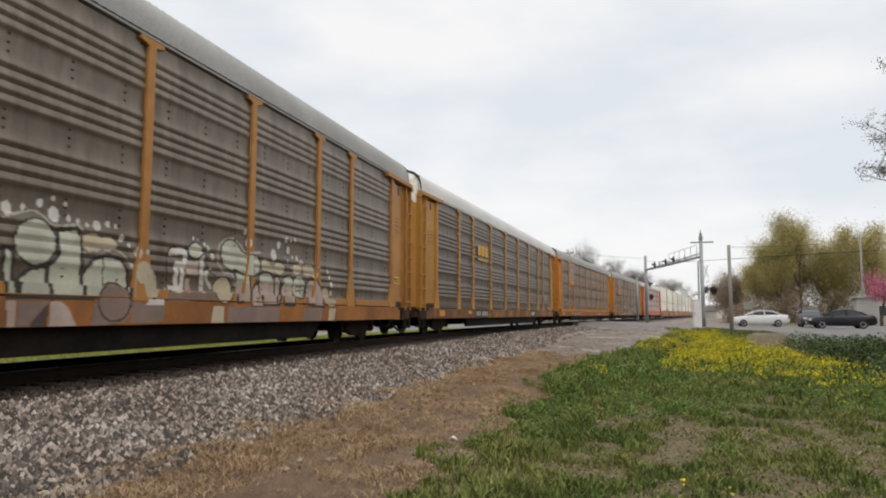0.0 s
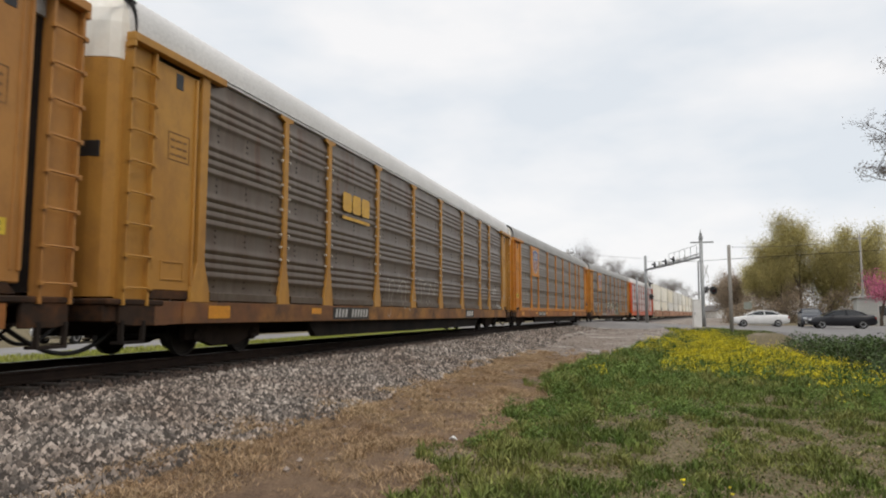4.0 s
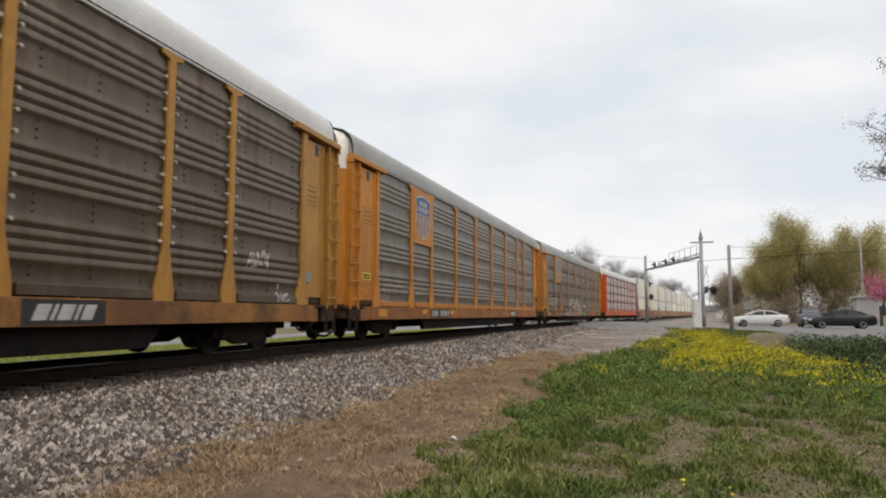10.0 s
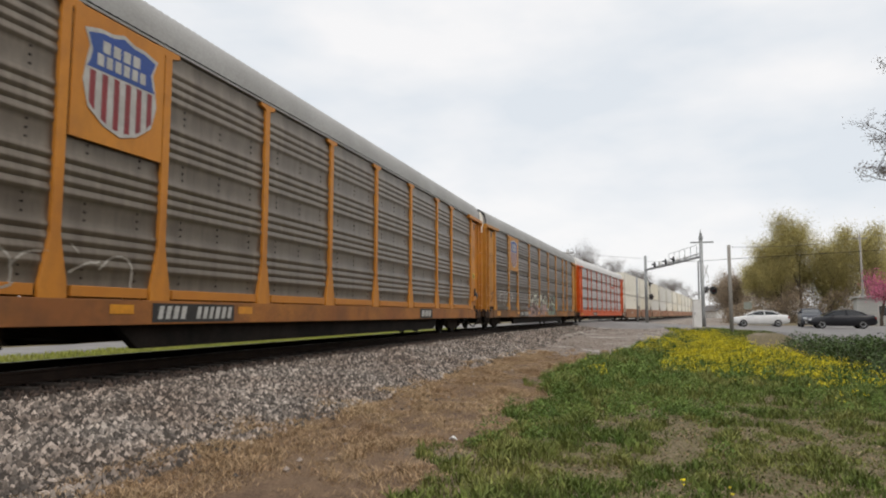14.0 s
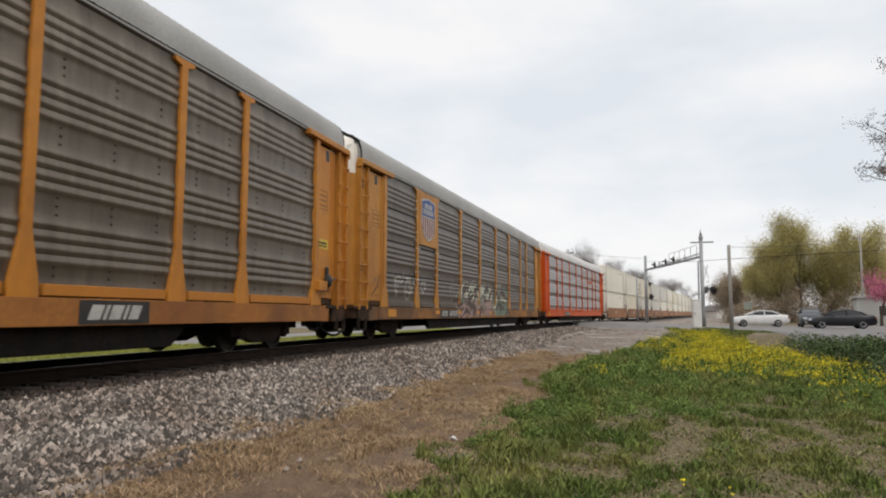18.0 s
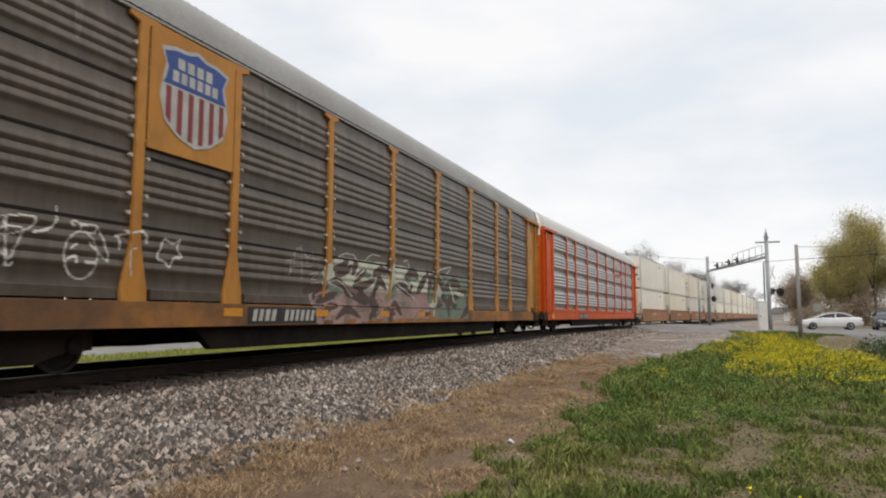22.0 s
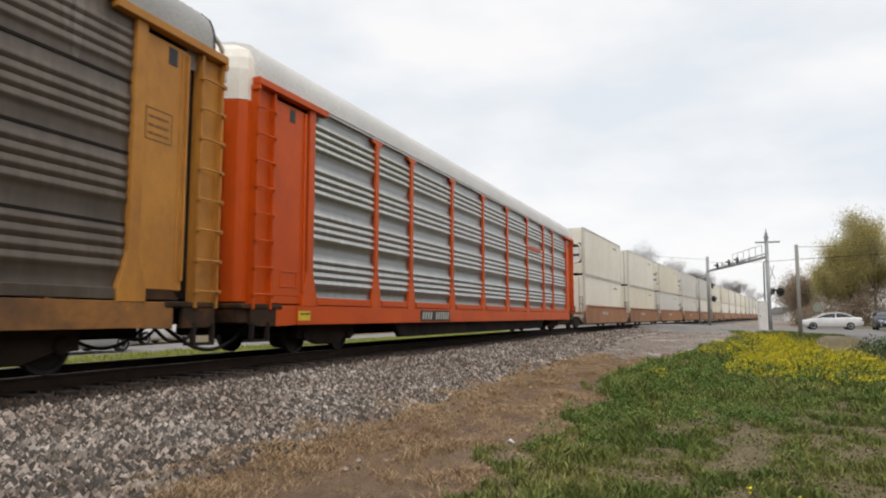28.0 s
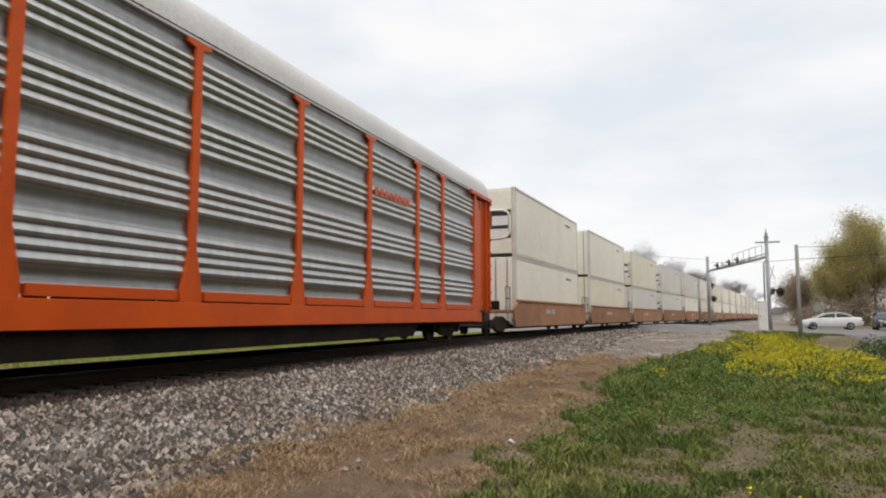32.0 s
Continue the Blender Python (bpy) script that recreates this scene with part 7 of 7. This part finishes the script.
PETAL = island_jitter(material("yellow petals", (0.88, 0.76, 0.02), (0.78, 0.66, 0.02), rough=0.6, scale=2, bump=0), 0.75, 1.2)
STEM = island_jitter(material("flower stems", (0.07, 0.12, 0.03), (0.09, 0.13, 0.03), rough=0.8, scale=2, bump=0), 0.6, 1.4)


def flower_spots():
    out = []
    for count, x0, x1, lo in ((10000, 12, 38, 0.05), (3000, 4, 14, 0.5)):
        for _ in range(count):
            x = rs.uniform(x0, x1)
            y = rs.uniform(lerp_table(x, DITCH) - 1.6, lerp_table(x, EDGE) - 0.2)
            patch = noise.noise((x * 0.45, y * 0.6, 31)) + 0.5 * noise.noise((x * 1.5, y * 1.5, 8))
            d = (lerp_table(x, EDGE) - y) / max(0.5, lerp_table(x, EDGE) - lerp_table(x, DITCH))
            rich = 0.95 * smooth01((x - 9) / 11) - 1.3 * abs(d - (0.82 - 0.12 * smooth01((x - 22) / 10))) - 0.30
            if x < 14:
                rich = max(rich, -0.1)
            if patch + rich < lo + rs.uniform(0.0, 1.1):
                continue
            out.append((x, y, ground_z(x, y), rs.uniform(0.16, 0.34) * (0.5 if x < 14 else 1)))
    return out


def clumps():
    """Leafy mounds of wild mustard: tiny leaves heaped round a centre, some with flowers on top."""
    v, f, heads = [], [], []
    for _ in range(3400):
        x = rs.uniform(7.5, 38)
        y = rs.uniform(lerp_table(x, DITCH) - 1.8, lerp_table(x, EDGE) + 0.1)
        e, dch = lerp_table(x, EDGE), lerp_table(x, DITCH)
        d = (e - y) / max(0.5, e - dch)
        n = noise.noise((x * 0.35, y * 0.5, 77)) + 0.5 * noise.noise((x * 1.2, y * 1.2, 5))
        rim = max(0, 1 - abs(d - 0.1) / 0.22)
        if not in_lawn(x, y) or n + 0.9 * smooth01((x - 8) / 7) + 0.7 * rim * smooth01((x - 6) / 3) - 0.65 < rs.uniform(-0.5, 0.5):
            continue
        z, r = ground_z(x, y), rs.uniform(0.10, 0.26)
        h = r * rs.uniform(0.8, 1.8)
        m = int(60 + 380 * r) if x < 22 else int(30 + 130 * r)
        p = rs.normal(0, 1, (m, 3))
        p /= np.linalg.norm(p, axis=1)[:, None]
        p[:, 2] = np.abs(p[:, 2])
        p *= rs.uniform(0.5, 1.0, (m, 1))
        c = p * np.array([r, r, h]) + np.array([x, y, z])
        a, b = rs.normal(0, 1, (m, 3)), rs.normal(0, 1, (m, 3))
        a /= np.linalg.norm(a, axis=1)[:, None]
        b = np.cross(a, b)
        b /= np.linalg.norm(b, axis=1)[:, None]
        s = rs.uniform(0.011, 0.026, (m, 1)) * (1 if x < 16 else 1.5)
        k = len(v)
        v += np.stack([c - a * s, c - b * s * .5, c + a * s, c + b * s * .5], 1).reshape(-1, 3).tolist()
        f += [(k + 4 * q, k + 4 * q + 1, k + 4 * q + 2, k + 4 * q + 3) for q in range(m)]
        bloom = n + 1.1 * smooth01((x - 11) / 8) - 1.9 * abs(d - (0.78 - 0.12 * smooth01((x - 20) / 12))) + 0.30
        if bloom > rs.uniform(0.3, 1.05):
            for q in range(int(rs.uniform(6, 16))):
                t, u = rs.uniform(0, 6.28), r * rs.uniform(0, 1.1)
                heads.append((x + u * math.cos(t), y + u * math.sin(t), z, h * rs.uniform(0.9, 1.35)))
    return v, f, heads


cv, cf, heads = clumps()
CLUMP = island_jitter(material("mustard leaves", (0.105, 0.180, 0.040), (0.19, 0.25, 0.06), rough=0.75, scale=0.6, fine=5, bump=0, spec=0.25), 0.5, 1.5)
scatter_mesh("weed_clumps", cv, cf, CLUMP, "leafy green mounds of wild mustard on the lawn", "weeds")
fl = flower_spots() + heads
pv, pf = [], []
for x, y, z, h in fl:
    for k in range(3):
        cx_, cy_, cz_ = x + rs.uniform(-.03, .03), y + rs.uniform(-.03, .03), z + h + rs.uniform(-0.05, 0.03)
        r = rs.uniform(0.010, 0.021)
        a = rs.uniform(0, 6.283)
        t = rs.uniform(-0.5, 0.5, 2)
        n0 = len(pv)
        for q in range(4):
            ca, sa = math.cos(a + q * 1.571) * r, math.sin(a + q * 1.571) * r
            pv.append((cx_ + ca, cy_ + sa, cz_ + t[0] * ca + t[1] * sa))
        pv.append((cx_, cy_, cz_ - r * 0.7))
        pf += [(n0, n0 + 1, n0 + 4), (n0 + 1, n0 + 2, n0 + 4), (n0 + 2, n0 + 3, n0 + 4), (n0 + 3, n0, n0 + 4)]
scatter_mesh("yellow_flowers", pv, pf, PETAL, "small bright yellow wildflowers over the lawn", "flowers")
scatter_mesh("flower_stems", *blades([(x, y, z, h) for x, y, z, h in fl], 0.25, 0.0035), STEM, "thin green stems under the yellow flowers", "stems")

# grass across the tracks
spots = []
for _ in range(40000):
    x = rs.uniform(4, 60)
    y = along(x) + rs.uniform(3.8, 10.4)
    spots.append((x, y, ground_z(x, y), rs.uniform(0.06, 0.16)))
VERGE = island_jitter(material("sunny verge grass", (0.26, 0.30, 0.06), (0.34, 0.35, 0.08), rough=0.75, scale=0.5, fine=6, bump=0, spec=0.2), 0.7, 1.3)
scatter_mesh("verge_grass", *blades(spots, 0.8, 0.014), VERGE, "green verge grass across the tracks", "grass")
spots = []
for _ in range(9000):
    x = rs.uniform(46, 59)
    y = rs.uniform(-18.5, -11.6)
    if y < -14.5 and x < road_edge(y) + 0.5 or y > -13 + (x - 46) * 0.05 + noise.noise((x, y, 1)):
        spots.append((x, y, ground_z(x, y), rs.uniform(0.05, 0.16)))
scatter_mesh("roadside_grass", *blades(spots, 0.8, 0.012), GRASS, "tufts of grass beside the crossing", "grass")

# a fallen stick on the lawn
stick = Geo().tube([(0, 0, 0), (0.5, 0.05, 0.03), (1.0, -0.02, 0.02), (1.5, 0.06, 0.05)], [0.012, 0.011, 0.009, 0.005], 6)
tagged(part("stick", stick, WOOD_POLE, at=pose(7.45, -9.95, ground_z(7.45, -9.95) + 0.03, 0, 0, -75) @ Matrix.Scale(0.36, 4)), "thin pale fallen stick on the lawn", "stick")
paper = Geo().add([(0, 0, 0), (0.09, 0.01, 0.02), (0.1, 0.08, 0.0), (0.01, 0.07, 0.03), (0.05, 0.04, 0.05)], [(0, 1, 4), (1, 2, 4), (2, 3, 4), (3, 0, 4), (0, 3, 2, 1)])
for x, y in ((7.9, -6.55), (6.6, -11.9), (5.4, -10.4)):
    tagged(part("litter", paper, WHITE_PAINT, at=pose(x, y, ground_z(x, y) + 0.02, 0, 0, x * 50)), "scrap of white paper on the ground", "litter", group="litter")


# ---- trees and shrubs ----
def branches(seed, height, spread, levels=4, trunk=0.22, upward=0.55, split=3, lift=0.28):
    """Tapered limbs of a tree; gives the geometry of trunk and limbs and the places of the twigs."""
    r = random.Random(seed)
    wood, twigs = Geo(), []

    def grow(p, d, length, rad, lev):
        pts, q = [p], p.copy()
        dd = d.copy()
        for i in range(3):
            dd = (dd + Vector((r.uniform(-.22, .22), r.uniform(-.22, .22), r.uniform(-.08, .16)))).normalized()
            q = q + dd * length / 3
            pts.append(q.copy())
        wood.tube(pts, [rad, rad * .86, rad * .72, rad * .58], 7 if lev == 0 else 5 if lev < 2 else 3, cap=False)
        if lev >= levels:
            twigs.extend(pts[1:])
            return
        if lev >= levels - 1:
            twigs.extend(pts[2:])
        for i in range(split + (1 if lev == 0 else 0)):
            a = i * math.tau / split + r.uniform(-.6, .6)
            out = Vector((math.cos(a), math.sin(a), 0))
            nd_ = (dd * upward + out * (1 - upward) * spread + Vector((0, 0, r.uniform(-.05, .2)))).normalized()
            k = r.choice((1, 2, 3, 3))
            grow(pts[k], nd_, length * r.uniform(.58, .82), rad * .52, lev + 1)
    grow(Vector((0, 0, -0.2)), Vector((r.uniform(-.06, .06), r.uniform(-.06, .06), 1)), height * lift + .2, trunk, 0)
    return wood, twigs


def leafage(twigs, seed, per, size, reach, drop=0.0):
    r = np.random.RandomState(seed)
    t = np.repeat(np.array([tuple(p) for p in twigs]), per, 0)
    n = len(t)
    c = t + r.normal(0, reach, (n, 3)) - np.stack([np.zeros(n), np.zeros(n), r.exponential(drop, n) if drop else np.zeros(n)], 1)
    a, b = r.normal(0, 1, (n, 3)), r.normal(0, 1, (n, 3))
    a /= np.linalg.norm(a, axis=1)[:, None]
    b = np.cross(a, b)
    b /= np.linalg.norm(b, axis=1)[:, None]
    s = (size * r.uniform(.6, 1.5, n))[:, None]
    v = np.stack([c - a * s, c - b * s * .5, c + a * s, c + b * s * .5], 1).reshape(-1, 3)
    k = np.arange(n) * 4
    return v.tolist(), np.stack([k, k + 1, k + 2, k + 3], 1).tolist()


BARK = material("grey-brown bark", (0.12, 0.095, 0.075), (0.085, 0.068, 0.055), rough=0.95, scale=4, stretch=(3, 3, 0.6), bump=0.5)
LEAF_WILLOW = island_jitter(material("yellow-green young leaves", (0.60, 0.53, 0.22), (0.46, 0.40, 0.18), rough=0.7, scale=0.25, fine=2, bump=0), 0.6, 1.35)
LEAF_BROWN = island_jitter(material("brownish budding twigs", (0.42, 0.335, 0.24), (0.33, 0.26, 0.19), rough=0.8, scale=0.3, fine=2, bump=0), 0.5, 1.4)
LEAF_GREEN = island_jitter(material("fresh green leaves", (0.09, 0.13, 0.035), (0.07, 0.10, 0.03), rough=0.7, scale=0.4, fine=2, bump=0), 0.5, 1.5)
BLOSSOM = island_jitter(material("pink blossom", (0.66, 0.22, 0.33), (0.55, 0.17, 0.27), rough=0.7, scale=0.5, fine=2, bump=0), 0.6, 1.3)
BUSH = island_jitter(material("dark green ivy leaves", (0.045, 0.080, 0.020), (0.08, 0.115, 0.03), rough=0.7, scale=0.8, fine=3, bump=0), 0.4, 1.7)


TWIG = island_jitter(material("bare grey-brown twigs", (0.17, 0.14, 0.12), (0.12, 0.10, 0.085), rough=0.9, scale=0.4, fine=2, bump=0), 0.6, 1.4)


def see_through(m, share):
    """Thin leaves pass part of the light on."""
    nd, lk = m.node_tree.nodes, m.node_tree.links
    b, out = nd["Principled BSDF"], nd["Material Output"]
    tr, mx = nd.new("ShaderNodeBsdfTranslucent"), nd.new("ShaderNodeMixShader")
    lk.new(b.inputs["Base Color"].links[0].from_socket, tr.inputs["Color"])
    mx.inputs[0].default_value = share
    lk.new(b.outputs[0], mx.inputs[1])
    lk.new(tr.outputs[0], mx.inputs[2])
    lk.new(mx.outputs[0], out.inputs["Surface"])


for m in (LEAF_WILLOW, LEAF_BROWN, BLOSSOM):
    see_through(m, 0.5)


def tree(x, y, seed, height, spread, leaf, label, per=6, size=0.14, reach=0.4, drop=0.0, levels=4, trunk=0.25, upward=0.5, split=3, group="trees", lift=0.28):
    v = tagged(empty("tree", pose(x, y, ground_z(x, y))), label, "tree", group=group)
    wood, twigs = branches(seed, height, spread, levels, trunk, upward, split, lift)
    top = max(p.z for p in twigs)
    k = height / top
    wood.v = [(a * (0.6 + 0.4 * k), b * (0.6 + 0.4 * k), c * k) for a, b, c in wood.v]
    part("trunk", wood, BARK, v, "grey-brown trunk and limbs")
    if leaf:
        tw = [Vector((p.x * (0.6 + 0.4 * k), p.y * (0.6 + 0.4 * k), p.z * k)) for p in twigs]
        vs, fs = leafage(tw, seed, per, size, reach, drop)
        crown = Geo()
        crown.v, crown.f = vs, fs
        me = bpy.data.meshes.new("crown")
        me.from_pydata(vs, [], fs)
        me.materials.append(None)
        put("crown", me, leaf, v, None, "thin spring crown")
    return v


for x, y, seed, h, wide, leaf, per, label in (
        (100, -31.6, 5, 15.4, 0.9, LEAF_WILLOW, 40, "tall yellow-green tree in young leaf behind the road"),
        (103, -29.8, 8, 12.4, 0.9, LEAF_WILLOW, 40, "yellow-green spring tree behind the white car"),
        (100, -34.4, 12, 12.4, 1.2, LEAF_WILLOW, 44, "yellow-green spring tree behind the black car"),
        (97, -38.4, 13, 13.0, 1.0, LEAF_WILLOW, 40, "yellow-green tree beyond the house"),
        (105, -27.4, 22, 9.2, 1.0, LEAF_WILLOW, 24, "thin yellow-green tree at the end of the row"),
        (114, -25.4, 21, 7.4, 1.0, LEAF_BROWN, 18, "brownish budding tree beyond the road"),
        (104, -36.2, 144, 11.6, 1.2, LEAF_WILLOW, 30, "pale yellow-green budding tree among the others"),
        (108, -30.4, 145, 9.5, 1.2, LEAF_BROWN, 26, "low brownish tree among the green ones")):
    tree(x, y, seed, h, wide, leaf, label, per=per, size=0.07, reach=0.52, drop=0.8, trunk=0.17, upward=0.62, lift=0.15, levels=5)
tree(122, -25.5, 34, 8.0, 1.5, LEAF_BROWN, "brownish budding tree beyond the road", per=60, size=0.09, reach=0.8, drop=1.0, trunk=0.25, lift=0.2)
tree(118, -33, 55, 11.0, 1.4, LEAF_BROWN, "brownish budding tree among the willows", per=65, size=0.09, reach=0.9, drop=1.8, trunk=0.25, lift=0.2)
tree(110, -48, 89, 14.0, 1.3, LEAF_WILLOW, "yellow-green tree beyond the house", per=90, size=0.10, reach=0.9, drop=1.8, trunk=0.3, lift=0.22)
tree(77, -33.2, 3, 5.3, 2.2, BLOSSOM, "pink blossoming redbud beside the house", per=22, size=0.09, reach=0.35, trunk=0.14, levels=3)
tree(39, -25.2, 17, 16.0, 1.5, TWIG, "bare tree with fine twigs beside the road", per=14, size=0.05, reach=0.16, trunk=0.32, levels=5)
for x, y, seed, h, s in ((122, -1.0, 41, 14.0, 1.2), (128, 1.5, 42, 12.0, 1.2), (146, -6.5, 43, 12.5, 1.1), (150, -9.0, 44, 11.0, 1.2), (165, -12.5, 45, 11.0, 1.2),
                         (235, -22, 46, 13.0, 1.4), (245, -26, 47, 12.0, 1.4), (262, -24, 48, 14.0, 1.4)):
    tree(x, y, seed, h, s, TWIG, "bare budding tree beyond the train", per=16, size=0.06, reach=0.45, trunk=0.2, levels=5, group="far trees")


def shrub(x, y, seed, rad, h, mat, label, count=1500, size=0.05):
    r = np.random.RandomState(seed)
    v = tagged(empty("shrub", pose(x, y, ground_z(x, y))), label, "shrub", group="shrubs")
    g = Geo()
    for i in range(7):
        a = i * 0.9 + seed
        g.tube([(0, 0, -0.1), (rad * .4 * math.cos(a), rad * .4 * math.sin(a), h * .5), (rad * .75 * math.cos(a), rad * .75 * math.sin(a), h * .85)], [.02, .014, .006], 4)
    part("stem", g, BARK, v)
    n = count
    d = r.normal(0, 1, (n, 3))
    d /= np.linalg.norm(d, axis=1)[:, None]
    lump = np.array([1 + 0.28 * noise.noise((p[0] * 2.2 + seed, p[1] * 2.2, p[2] * 2.2)) for p in d])
    k = (r.uniform(0.55, 1.0, n) ** 0.6 * lump)[:, None]
    c = d * k * np.array([rad, rad, h * 0.75]) + np.array([0, 0, h * 0.25])
    c[:, 2] = np.maximum(c[:, 2], 0.02)
    a, b = r.normal(0, 1, (n, 3)), r.normal(0, 1, (n, 3))
    a /= np.linalg.norm(a, axis=1)[:, None]
    b = np.cross(a, b)
    b /= np.linalg.norm(b, axis=1)[:, None]
    s = (size * r.uniform(.6, 1.5, n))[:, None]
    vs = np.stack([c - a * s, c - b * s * .6, c + a * s, c + b * s * .6], 1).reshape(-1, 3)
    q = np.arange(n) * 4
    me = bpy.data.meshes.new("foliage")
    me.from_pydata(vs.tolist(), [], np.stack([q, q + 1, q + 2, q + 3], 1).tolist())
    me.materials.append(None)
    put("foliage", me, mat, v)
    return v


kinds = [shrub(34 + i, -18 - i, 60 + i, 1.6, 1.5, BUSH, "dense dark green ivy shrub in the ditch", 2200, 0.05) for i in range(3)]
rr = random.Random(4)
for i in range(34):
    x = rr.uniform(12, 38)
    y = lerp_table(x, DITCH) - rr.uniform(3.3, 9.5)
    copy_thing(kinds[i % 3], pose(x, y, ground_z(x, y) - 0.1, 0, 0, rr.uniform(0, 360)))
for i in range(7):
    shrub(96 + i * 5, -24 - i * 4.2, 80 + i, 2.6, 2.8, LEAF_BROWN, "brown leafless shrub behind the cars", 1500, 0.10)
for i in range(10):
    shrub(97 + 3 * (i % 3), -23.5 - i * 1.9, 90 + i, 2.6, 2.6 + 0.5 * min(i, 4) + 0.8 * (i % 3), LEAF_BROWN, "tall brown thicket behind the cars", 2600, 0.10)


# added belt of unseen trees behind the camera closes the place, darkening low reflections
belt = [tree(-60 - 9 * i, -46, 70 + i, 12.5, 1.5, LEAF_BROWN, "budding tree added out of view behind the camera", per=26, size=0.34, reach=0.9, drop=1.6, trunk=0.3, upward=0.5, lift=0.16, group="tree belt") for i in range(2)]
for i in range(17):
    x, y = -48 + i * 6.5, -44 - 3 * (i % 3)
    copy_thing(belt[i % 2], pose(x, y, ground_z(x, y), 0, 0, i * 77))


# ---- what moves ----
def motions():
    for row in ROLLING:
        thing, front, a, b = row[:4]
        lift = Matrix.Translation((row[4][0], 0, row[4][1])) if len(row) > 4 else Matrix.Identity(4)
        walk(thing, [(t, on_track(front - travelled(t), a, b) @ lift) for t in range(0, 33)])
    for w, dx in SPINNING:
        walk(w, [(k * 0.16, pose(dx, 0, 0.365, 0, -math.degrees(travelled(k * 0.16) / 0.365), 0)) for k in range(201)])
    # a car drives along the side road behind the train
    walk(passing, [(t, pose(18.6 - 6.0 * (t - 28), along(18.6 - 6.0 * (t - 28)) + 12.4, -0.57, 0, 0, 0)) for t in range(0, 33)])


motions()
